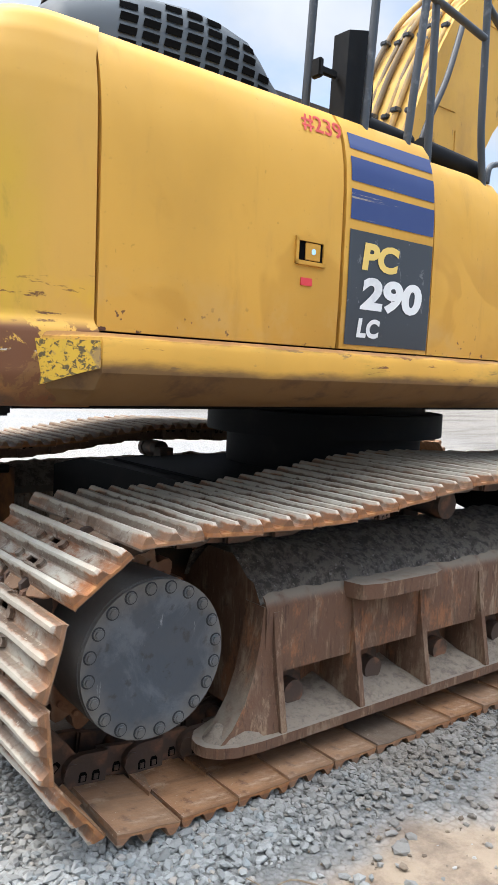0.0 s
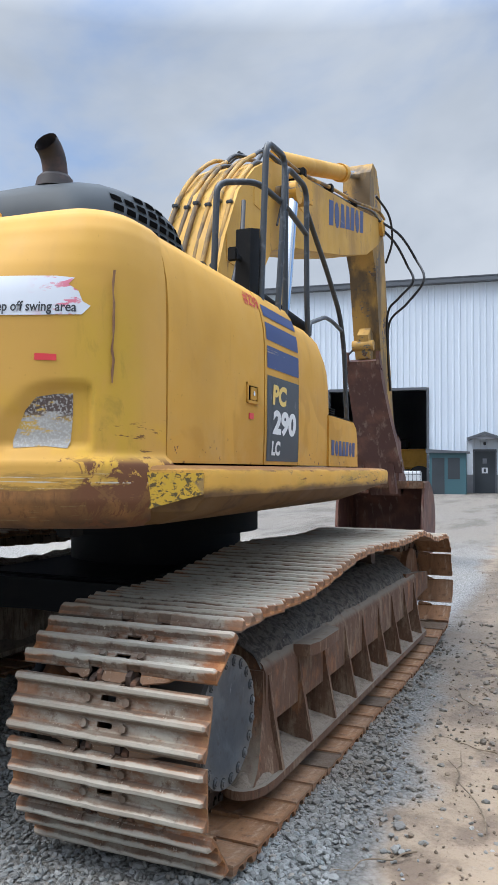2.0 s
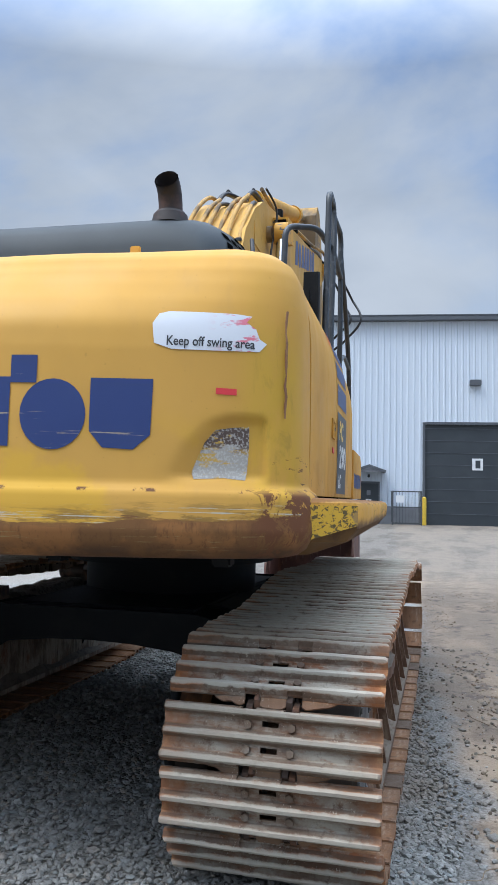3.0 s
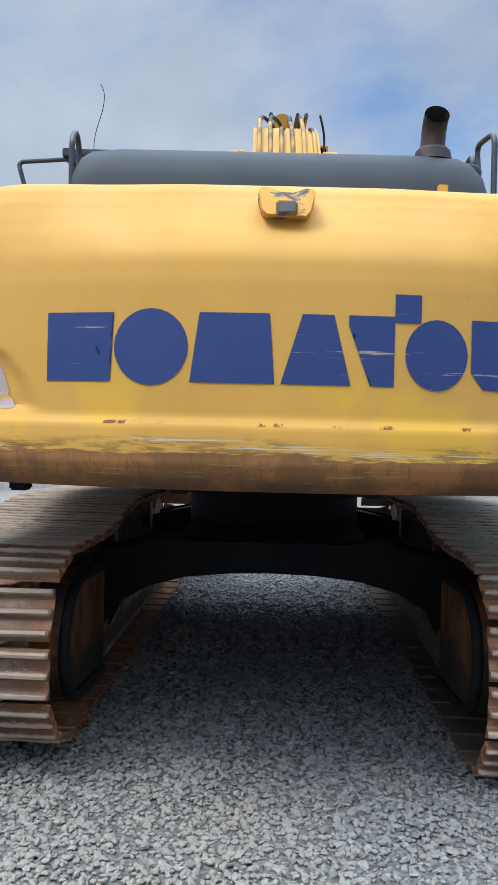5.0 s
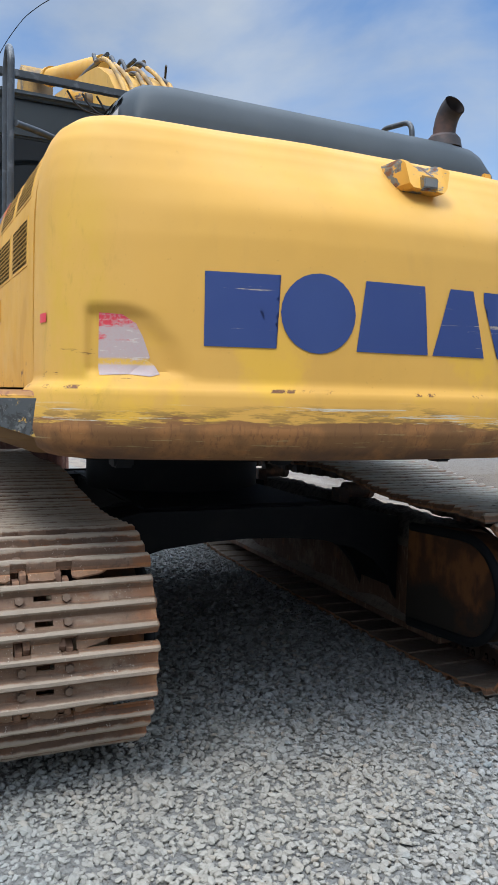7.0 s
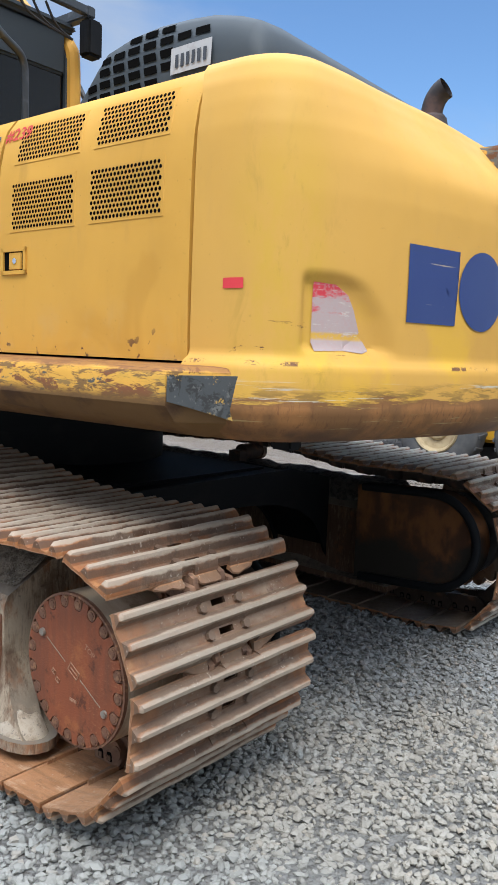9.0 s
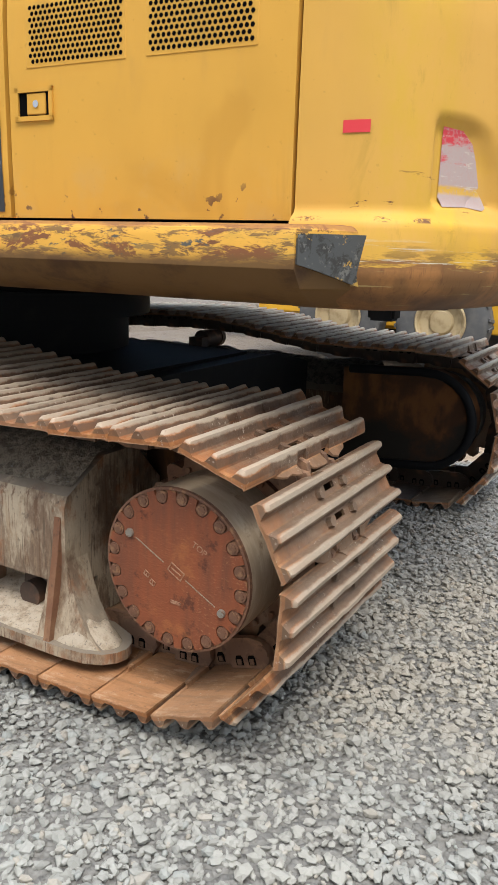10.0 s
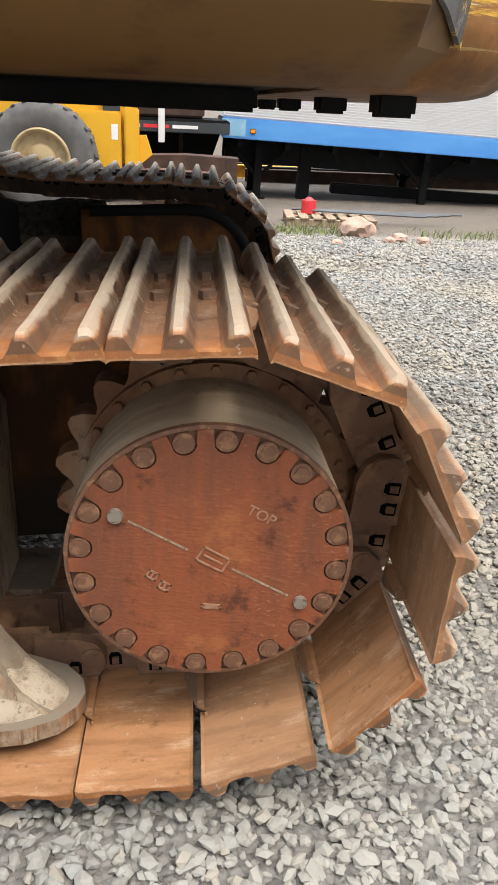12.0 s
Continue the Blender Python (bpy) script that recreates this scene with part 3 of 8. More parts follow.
def add_prism(bm, pts, axis, a, b):
    """A closed outline drawn out along an axis. pts: for axis y (x, z); for x (y, z); for z (x, y)."""
    def at(p, s):
        return {"x": (s, p[0], p[1]), "y": (p[0], s, p[1]), "z": (p[0], p[1], s)}[axis]
    va = [bm.verts.new(at(p, a)) for p in pts]
    vb = [bm.verts.new(at(p, b)) for p in pts]
    n = len(pts)
    bm.faces.new(va)
    bm.faces.new(vb[::-1])
    for i in range(n):
        bm.faces.new((va[i], va[(i + 1) % n], vb[(i + 1) % n], vb[i]))
    return va + vb


def prism(pts, axis, a, b, bevel=0.006, seg=2):
    bm = bmesh.new()
    add_prism(bm, pts, axis, a, b)
    return bevelled(bm, bevel, seg)


def add_cyl(bm, p0, p1, r0, r1=None, seg=20, cap=True):
    p0, p1 = Vector(p0), Vector(p1)
    r1 = r0 if r1 is None else r1
    q = (p1 - p0).to_track_quat("Z", "Y").to_matrix()
    rings = []
    for p, r in ((p0, r0), (p1, r1)):
        rings.append([bm.verts.new(p + q @ Vector((r * math.cos(2 * math.pi * i / seg), r * math.sin(2 * math.pi * i / seg), 0))) for i in range(seg)])
    for i in range(seg):
        bm.faces.new((rings[0][i], rings[0][(i + 1) % seg], rings[1][(i + 1) % seg], rings[1][i]))
    if cap:
        bm.faces.new(rings[0][::-1])
        bm.faces.new(rings[1])
    return rings


def cyl(p0, p1, r0, r1=None, seg=20, bevel=0.0):
    bm = bmesh.new()
    add_cyl(bm, p0, p1, r0, r1, seg)
    return bevelled(bm, bevel, 2, 50)


def curve_points(pts, steps=8, closed=False):
    """A smooth line through points (Catmull-Rom)."""
    pts = [Vector(p) for p in pts]
    n = len(pts)
    res = []
    for i in range(n if closed else n - 1):
        if closed:
            a, b, c, d = (pts[(i + k) % n] for k in (-1, 0, 1, 2))
        else:
            a, b, c, d = pts[max(i - 1, 0)], pts[i], pts[i + 1], pts[min(i + 2, n - 1)]
        for s in range(steps):
            t = s / steps
            res.append(0.5 * ((2 * b) + (c - a) * t + (2 * a - 5 * b + 4 * c - d) * t * t + (3 * b - a - 3 * c + d) * t ** 3))
    if not closed:
        res.append(pts[-1])
    return res


def rounded(pts, r, steps=6):
    """A polyline with its corners rounded off, as a bent tube has them."""
    pts = [Vector(p) for p in pts]
    res = [pts[0]]
    for a, b, c in zip(pts, pts[1:], pts[2:]):
        d1, d2 = (a - b), (c - b)
        k = min(r, d1.length * 0.48, d2.length * 0.48)
        p, q = b + d1.normalized() * k, b + d2.normalized() * k
        for s in range(steps + 1):
            t = s / steps
            res.append((1 - t) ** 2 * p + 2 * t * (1 - t) * b + t * t * q)
    res.append(pts[-1])
    return res


def add_tube(bm, pts, r, seg=10, cap=True):
    pts = [Vector(p) for p in pts]
    radii = r if isinstance(r, (list, tuple)) else [r] * len(pts)
    up = None
    rings = []
    for i, p in enumerate(pts):
        d = (pts[min(i + 1, len(pts) - 1)] - pts[max(i - 1, 0)]).normalized()
        if up is None:
            up = d.orthogonal().normalized()
        up = (up - d * up.dot(d)).normalized()
        side = d.cross(up)
        rings.append([bm.verts.new(p + radii[i] * (up * math.cos(2 * math.pi * k / seg) + side * math.sin(2 * math.pi * k / seg))) for k in range(seg)])
    for a, b in zip(rings, rings[1:]):
        for k in range(seg):
            bm.faces.new((a[k], a[(k + 1) % seg], b[(k + 1) % seg], b[k]))
    if cap:
        bm.faces.new(rings[0][::-1])
        bm.faces.new(rings[-1])
    return rings


def tube(pts, r, seg=10):
    bm = bmesh.new()
    add_tube(bm, pts, r, seg)
    return bm


def add_loft(bm, rings, closed=True, cap=True):
    vs = [[bm.verts.new(p) for p in ring] for ring in rings]
    n = len(vs[0])
    for a, b in zip(vs, vs[1:]):
        for i in range(n if closed else n - 1):
            j = (i + 1) % n
            bm.faces.new((a[i], a[j], b[j], b[i]))
    if cap:
        bm.faces.new(vs[0][::-1])
        bm.faces.new(vs[-1])
    return vs


def words(text, size, depth=0.002, bold=0.0):
    """Lettering in Blender's own font as a mesh: x along the line, y up, z out."""
    cu = bpy.data.curves.new("lettering", "FONT")
    cu.body, cu.size, cu.extrude, cu.offset = text, size, depth, bold
    cu.resolution_u = 4
    ob = bpy.data.objects.new("lettering", cu)
    scene.collection.objects.link(ob)
    me = bpy.data.meshes.new_from_object(ob.evaluated_get(bpy.context.evaluated_depsgraph_get()))
    bpy.data.objects.remove(ob)
    return me


def reshape(me, fn):
    for v in me.vertices:
        v.co = fn(v.co)
    me.update()
    return me


def solid_grid(ss, ys, top, bottom, holes=()):
    """A plate on a grid with cells left out; top and bottom give the heights. Returns a bmesh (x along ss, y along ys)."""
    bm = bmesh.new()
    gone = set(holes)
    vt, vb = {}, {}
    def vert(store, i, j, f):
        if (i, j) not in store:
            store[i, j] = bm.verts.new((ss[i], ys[j], f(i, j)))
        return store[i, j]
    here = lambda i, j: 0 <= i < len(ss) - 1 and 0 <= j < len(ys) - 1 and (i, j) not in gone
    for i in range(len(ss) - 1):
        for j in range(len(ys) - 1):
            if not here(i, j):
                continue
            q = [(i, j), (i + 1, j), (i + 1, j + 1), (i, j + 1)]
            bm.faces.new([vert(vt, *c, top) for c in q])
            bm.faces.new([vert(vb, *c, bottom) for c in q[::-1]])
            for k, (di, dj) in enumerate(((0, -1), (1, 0), (0, 1), (-1, 0))):
                if not here(i + di, j + dj):
                    a, b = q[k], q[(k + 1) % 4]
                    bm.faces.new((vert(vt, *b, top), vert(vt, *a, top), vert(vb, *a, bottom), vert(vb, *b, bottom)))
    return bm


# ---- ground ----
def yard(x, y):
    """The lie of the yard: it falls a little beyond the machine's right side and rises towards the warehouse."""
    def ease(t):
        t = min(1, max(0, t))
        return t * t * (3 - 2 * t)
    z = -0.012 + 0.30 * ease((x - 13) / 25)
    if x < 10:
        z -= 0.23 * ease((-0.3 - y) / 3.7) + 0.14 * ease((-4.0 - y) / 4.5)
    return z


def gravel_share(x, y):
    """How much loose stone lies at a place: 1 on the gravel, 0 on the bare sandy strip beside the machine."""
    edge = min(0.78 + 0.57 * x, 1.36 + 0.075 * x)
    edge += 0.22 * noise.noise(Vector((x * 0.8, y * 0.8, 3.0)))
    k = max((y - edge) / 0.28, (0.75 - x) / 0.4, (-0.9 - y) / 0.6)
    return min(1.0, max(0.02 + 0.22 * max(0, noise.noise(Vector((x * 1.5, y * 1.5, 9)))), k))


p = Mat("gravel_ground", (0.26, 0.256, 0.245), 0.95)
cells = p.n.new("ShaderNodeTexVoronoi")
cells.inputs["Scale"].default_value = 44.0
p.l.new(p.geo.outputs["Position"], cells.inputs["Vector"])
p.over(p.ramp(cells.outputs["Color"], 0.1, 0.9, 0, 0.85), (0.40, 0.39, 0.375))
p.over(p.ramp(cells.outputs["Distance"], 0.42, 0.75, 0, 0.75), (0.115, 0.11, 0.105))
p.over(p.ramp(p.noise(0.35, 6, space="World"), 0.42, 0.68, 0, 0.7), (0.30, 0.275, 0.235))
p.over(p.ramp(p.noise(0.09, 4, space="World"), 0.45, 0.6, 0, 0.45), (0.33, 0.295, 0.24))
p.over(p.ramp(p.math("ADD", p.axis(1, "World"), p.math("MULTIPLY", p.noise(1.2, 6, space="World"), 1.0)), -2.9, -3.5, 0, 0.9), (0.135, 0.112, 0.09))
gx, gy = p.axis(0, "World"), p.axis(1, "World")
line = p.math("SUBTRACT", p.math("MINIMUM", p.math("ADD", 0.78, p.math("MULTIPLY", gx, 0.57)), p.math("ADD", 1.36, p.math("MULTIPLY", gx, 0.075))), gy)
line = p.math("ADD", line, p.math("MULTIPLY", p.math("SUBTRACT", p.noise(1.3, 6, space="World"), 0.5), 0.9))
sandy = p.math("MULTIPLY", p.ramp(line, -0.05, 0.22), p.ramp(gx, 0.5, 1.1))
sandy = p.math("MULTIPLY", sandy, p.ramp(p.math("ADD", gy, p.math("MULTIPLY", p.math("SUBTRACT", p.noise(0.5, 6, 0.6, space="World"), 0.5), 3.2)), -1.9, -0.7))
sand = p.n.new("ShaderNodeMixRGB")
sand.inputs["Color1"].default_value, sand.inputs["Color2"].default_value = (0.315, 0.238, 0.163, 1), (0.170, 0.122, 0.085, 1)
p.l.new(p.ramp(p.noise(2.6, 9, 0.70, space="World"), 0.44, 0.62), sand.inputs["Fac"])
p.over(p.math("MULTIPLY", sandy, p.ramp(p.noise(5, 8, 0.7, space="World"), 0.25, 0.42, 0.6, 1.0)), sand.outputs["Color"])
trodden = p.math("MULTIPLY", p.math("MULTIPLY", p.ramp(gx, 2.0, 4.2), p.ramp(gx, 15.0, 9.0)), p.ramp(gy, 2.0, 1.75))
p.over(p.math("MULTIPLY", trodden, p.ramp(p.noise(1.7, 8, 0.68, stretch=(0.5, 1.3, 1), space="World"), 0.34, 0.60, 0.55, 0.95)), (0.150, 0.118, 0.088))
p.over(p.math("MULTIPLY", trodden, p.ramp(p.noise(3.4, 9, 0.72, space="World"), 0.53, 0.62, 0, 0.8)), (0.072, 0.056, 0.043))
far = p.ramp(gx, 9.0, 16.0)
p.over(p.math("MULTIPLY", far, 0.8), (0.185, 0.160, 0.130))
p.over(p.math("MULTIPLY", far, p.ramp(p.noise(0.5, 8, 0.7, stretch=(0.5, 1.6, 1), space="World"), 0.46, 0.62, 0, 0.8)), (0.118, 0.102, 0.085))
near = p.math("MULTIPLY", p.math("MULTIPLY", p.ramp(gx, -3.2, -1.0), p.ramp(gx, 7.0, 4.5)), p.math("MULTIPLY", p.ramp(gy, -3.9, -2.6), p.ramp(gy, 7.4, 5.6)))
# shade in the gaps between loose stones, put into a darker ground colour
p.over(p.math("MULTIPLY", p.math("MULTIPLY", near, p.math("SUBTRACT", 1.0, sandy)), 0.8), (0.150, 0.146, 0.132))
p.bump(p.math("MULTIPLY", p.math("SUBTRACT", 1.0, cells.outputs["Distance"]), p.math("SUBTRACT", 1.0, p.math("MULTIPLY", sandy, 0.85))), 0.8, 0.03)
p.bump(p.noise(6, 8, 0.65, space="World"), 0.6, 0.04)
p.bump(p.noise(38, 6, 0.7, space="World"), 0.5, 0.012)
m_ground = p.m

bm = bmesh.new()
NX = [-900, -300, -100, -40, -15, -8] + [-5 + 0.25 * i for i in range(72)] + [14.5, 16, 18, 20, 23, 26, 30, 34, 38, 45, 100, 300, 900]
NY = [-900, -300, -100, -40, -20, -12] + [-9 + 0.25 * i for i in range(80)] + [14, 25, 45, 100, 300, 900]
grid = [[bm.verts.new((x, y, yard(x, y) + (0.014 * noise.noise(Vector((x * 0.9, y * 0.9, 0))) + 0.008 * noise.noise(Vector((x * 3, y * 3, 5)))
                                      if -5 <= x <= 13 and -9 <= y <= 11 else 0))) for y in NY] for x in NX]
for i in range(len(NX) - 1):
    for j in range(len(NY) - 1):
        bm.faces.new((grid[i][j], grid[i + 1][j], grid[i + 1][j + 1], grid[i][j + 1]))
me = finish(bm, "ground", 60)
me.materials.append(m_ground)
tagged(new("ground", me), "grey crushed gravel yard with a bare sandy strip", "ground", kind="structure")


# ---- excavator: crawler tracks ----
excavator = tagged(empty("excavator", pose(0, 0, 0)), "worn yellow crawler excavator with rusty steel tracks on gravel", "excavator")
TRACK_Y = {"right": 2.155, "left": 4.630}
SPX, SPZ, SPR = 1.16, 0.495, 0.326
HUB = {"right": (1.162, 0.490), "left": (1.140, 0.487)}
IDX, IDZ, IDR = 5.26, 0.47, 0.335


def track_line(slack):
    """The line of the chain's pins seen from the side, as one closed list of (x, z)."""
    # the chain hangs in a slack bulge below the sprocket
    if slack:
        pts = [(1.03, 0.085), (0.938, 0.148), (0.864, 0.26)]
        pts += [(SPX + SPR * math.cos(radians(a)), SPZ + SPR * math.sin(radians(a))) for a in range(-166, -271, -13)]
        pts.append((1.40, 0.816))
        low = 0.016
    else:
        pts = [(1.065, 0.137), (0.975, 0.179), (0.898, 0.249), (0.823, 0.348), (0.800, 0.458), (0.805, 0.564), (0.851, 0.705), (0.975, 0.814), (1.15, 0.830), (1.30, 0.822), (1.45, 0.815)]
        low = 0.060
    pts += [(1.67, 0.812), (1.88, 0.818), (2.10, 0.842), (2.48, 0.893), (2.78, 0.908), (3.2, 0.895), (3.7, 0.878), (4.25, 0.892), (4.5, 0.868), (4.88, 0.80)]
    for a in range(80, -91, -17):
        pts.append((IDX + IDR * math.cos(radians(a)), IDZ + IDR * math.sin(radians(a))))
    pts += [(4.7, 0.070), (4.2, 0.054), (3.5, 0.054), (2.8, 0.054 + low * 0.3), (2.2, 0.052 + low * 0.6), (1.7, 0.050 + low * 0.9), (1.38, 0.050 + low), (1.20, 0.054 + low * 1.1)]
    dense = curve_points([(a, b, 0) for a, b in pts], 10, True)
    # from the plates' inner faces to the pins
    n = len(dense)
    res = []
    for k, v in enumerate(dense):
        d = (dense[(k + 1) % n] - dense[k - 1]).normalized()
        res.append((v.x + d.y * 0.02, v.y - d.x * 0.02))
    return res


def along(line, n, start=0.0):
    """n places evenly along a closed line, each with its direction."""
    pts = np.array(line + line[:1])
    seg = np.hypot(*np.diff(pts, axis=0).T)
    run = np.concatenate([[0], np.cumsum(seg)])
    res = []
    half = run[-1] / n / 2
    def at(s):
        s %= run[-1]
        return np.array([np.interp(s, run, pts[:, 0]), np.interp(s, run, pts[:, 1])])
    for k in range(n):
        s = start + run[-1] * k / n
        a, b = at(s - half), at(s + half)
        res.append(((a + b) / 2, math.atan2(b[1] - a[1], b[0] - a[0])))
    return res, run[-1]


SHOE_W = 0.392
def shoe_mesh(seed):
    """One triple-grouser shoe: mud slots between the bars, cut-outs for the links at both edges, worn ends."""
    rnd = random.Random(seed)
    ss = [-0.104, -0.098] + [-0.092 + 0.0062 * k for k in range(31)] + [0.100]
    bars = (-0.081, 0.001, 0.083)
    ys = [-SHOE_W, -SHOE_W + 0.012, -0.30, -0.20, -0.124, -0.105, -0.050, -0.030, 0.030, 0.050, 0.105, 0.124, 0.20, 0.30, SHOE_W - 0.012, SHOE_W]
    dips = [[rnd.uniform(-0.003, 0.0015) for _ in ys] for _ in bars]
    def bar(s):
        d = [max(0.0, min(1.0, (abs(s - b) - 0.005) / 0.021)) for b in bars]
        b = d.index(min(d))
        return (1 + math.cos(math.pi * d[b])) / 2, b
    def top(i, j):
        f, b = bar(ss[i])
        tall = 0.034 + dips[b][j]
        if j in (0, len(ys) - 1):
            tall *= 0.72
        return 0.009 + tall * f - (0.004 if i in (0, len(ss) - 1) else 0)
    near = lambda v: min(range(len(ss)), key=lambda i: abs(ss[i] - v))
    slots = [(i, 7) for c in (-0.040, 0.042) for i in range(near(c) - 1, near(c) + 2)]
    holes = slots + [(i, j) for i in (0, 1) for j in (5, 9)] + [(len(ss) - 2, 5), (len(ss) - 2, 9)]
    bm = solid_grid(ss, ys, top, lambda i, j: 0.0 if 0 < i < len(ss) - 1 else -0.004, holes)
    for v in bm.verts:
        if abs(v.co.y) > SHOE_W - 0.001:
            v.co.y += (0.007 * noise.noise(Vector((v.co.x * 16, seed * 3.7, v.co.y))) - 0.003) * (1 if v.co.y > 0 else -1)
    for s in (-0.041, 0.041):
        for y in (-0.078, 0.078):
            add_cyl(bm, (s, y, 0.006), (s, y, 0.024), 0.0165, 0.0150, 6)
    # the worn lip ahead of the leading bar, notched for the links and ragged with caked dirt
    rag = lambda y: 0.009 * noise.noise(Vector((y * 24, seed * 5.3, 1.0))) + 0.005 * noise.noise(Vector((y * 70, seed, 4.0)))
    for lo, hi in ((-0.23, -0.104), (-0.046, 0.046), (0.104, 0.23)):
        cols = [lo + (hi - lo) * k / 8 for k in range(9)]
        reach = [-0.140 + 0.036 * max(0.0, (abs(y) - 0.10) / 0.13) + rag(y) + (0.012 if k in (0, 8) else 0.0) for k, y in enumerate(cols)]
        for k in range(8):
            rows = []
            for y, r in ((cols[k], reach[k]), (cols[k + 1], reach[k + 1])):
                rows.append([(-0.094, y, -0.013), (-0.094, y, 0.006), (r * 0.5 - 0.047, y, -0.002), (r, y, -0.008), (r, y, -0.014)])
            add_loft(bm, rows)
    return finish(bm, "track_shoe", 30)


def link_mesh():
    """A pair of track links: their rear eyes lie inside the next pair's front eyes."""
    bm = bmesh.new()
    for side in (-1, 1):
        at = lambda a, b: sorted((side * a, side * b))
        rear = [(-0.136, -0.072), (-0.125, -0.092), (-0.02, -0.098), (0.012, -0.098), (0.012, -0.003), (-0.06, -0.003), (-0.08, 0.008), (-0.118, 0.006), (-0.134, -0.02)]
        front = [(-0.012, -0.098), (0.075, -0.098), (0.110, -0.085), (0.128, -0.062), (0.128, -0.030), (0.108, 0.004), (0.075, 0.006), (0.058, -0.003), (-0.012, -0.003)]
        add_prism(bm, rear, "y", *at(0.048, 0.069))
        add_prism(bm, front, "y", *at(0.072, 0.094))
        add_box(bm, -0.018, 0.018, *at(0.060, 0.084), -0.096, -0.005)
        add_cyl(bm, (0.104, side * 0.092, -0.052), (0.104, side * 0.099, -0.052), 0.024, None, 12)
    add_cyl(bm, (-0.104, -0.049, -0.052), (-0.104, 0.049, -0.052), 0.033, None, 12)
    solid = len(bm.faces)
    for side in (-1, 1):      # the nut pockets in each link's flank
        for c, f in ((0.022, 0.0945), (0.066, 0.0945), (-0.062, 0.0695)):
            arch = [(c - 0.013, -0.012), (c - 0.013, -0.034), (c - 0.008, -0.043), (c + 0.008, -0.043), (c + 0.013, -0.034), (c + 0.013, -0.012)]
            add_prism(bm, arch, "y", *sorted((side * (f - 0.004), side * (f + 0.0006))))
    bm.faces.ensure_lookup_table()
    for f in bm.faces[solid:]:
        f.material_index = 1
    for side in (-1, 1):
        for c, f in ((0.022, 0.0945), (0.066, 0.0945), (-0.062, 0.0695)):
            add_box(bm, c - 0.007, c + 0.007, *sorted((side * f, side * (f + 0.004))), -0.032, -0.016)
    return finish(bm, "track_link", 40)


shoe_meshes = {}
for side in m_shoe:
    shoe_meshes[side] = [shoe_mesh(k) for k in range(5)]
    for me in shoe_meshes[side]:
        me.materials.append(m_shoe[side])
link_meshes = {}
for side in m_shoe:
    link_meshes[side] = link_mesh()
    link_meshes[side].materials.append(m_chain if side == "right" else m_chain_dusty)
    link_meshes[side].materials.append(m_hole)


def joint_at(x, line, pitch):
    """Where the row of shoes starts, so that two of them meet at x on the ground run."""
    run, best = 0.0, (9.0, 0.0)
    for a, b in zip(line, line[1:] + line[:1]):
        if a[1] < 0.16:
            best = min(best, (abs(a[0] - x), run))
        run += math.hypot(b[0] - a[0], b[1] - a[1])
    return best[1] + pitch / 2


def turned(c, a, y, offset=0.0):
    """The pose of a shoe on the chain: its own z points out of the loop."""
    out_dir = Vector((-math.sin(a), 0, math.cos(a)))
    x_dir = Vector((math.cos(a), 0, math.sin(a)))
    m = Matrix((x_dir, Vector((0, 1, 0)), out_dir)).transposed().to_4x4()
    return Matrix.Translation(Vector((c[0], y, c[1])) + out_dir * offset) @ m


for side, y in TRACK_Y.items():
    sgn = -1 if side == "right" else 1
    chain = empty("crawler_track", pose(0, 0, 0), excavator)
    chain["label"] = "loop of rusty triple-grouser steel track shoes"
    line = track_line(side == "right")
    _, length = along(line, 10)
    count = 50
    spots, _ = along(line, count, joint_at(1.225 if side == "right" else 1.178, line, length / count))
    for k, (c, a) in enumerate(spots):
        rnd = random.Random(k * 7 + len(side))
        m = turned(c, a, y + rnd.uniform(-0.006, 0.006), 0.054) @ pose(0, 0, 0, 0, 1.6 + rnd.uniform(-0.8, 0.8), rnd.uniform(-0.4, 0.4))
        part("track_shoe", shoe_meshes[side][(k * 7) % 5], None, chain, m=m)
        part("track_link", link_meshes[side], None, chain, m=turned(c, a, y, 0.054))


# ---- excavator: track frames and drives ----
def bolt_ring(bm, cx, cy, cz, radius, n, out_y, r=0.015, h=0.014, start=0.0):
    for k in range(n):
        a = start + 2 * math.pi * k / n
        x, z = cx + radius * math.cos(a), cz + radius * math.sin(a)
        add_cyl(bm, (x, cy, z), (x, cy + out_y * h, z), r, r * 0.95, 6)


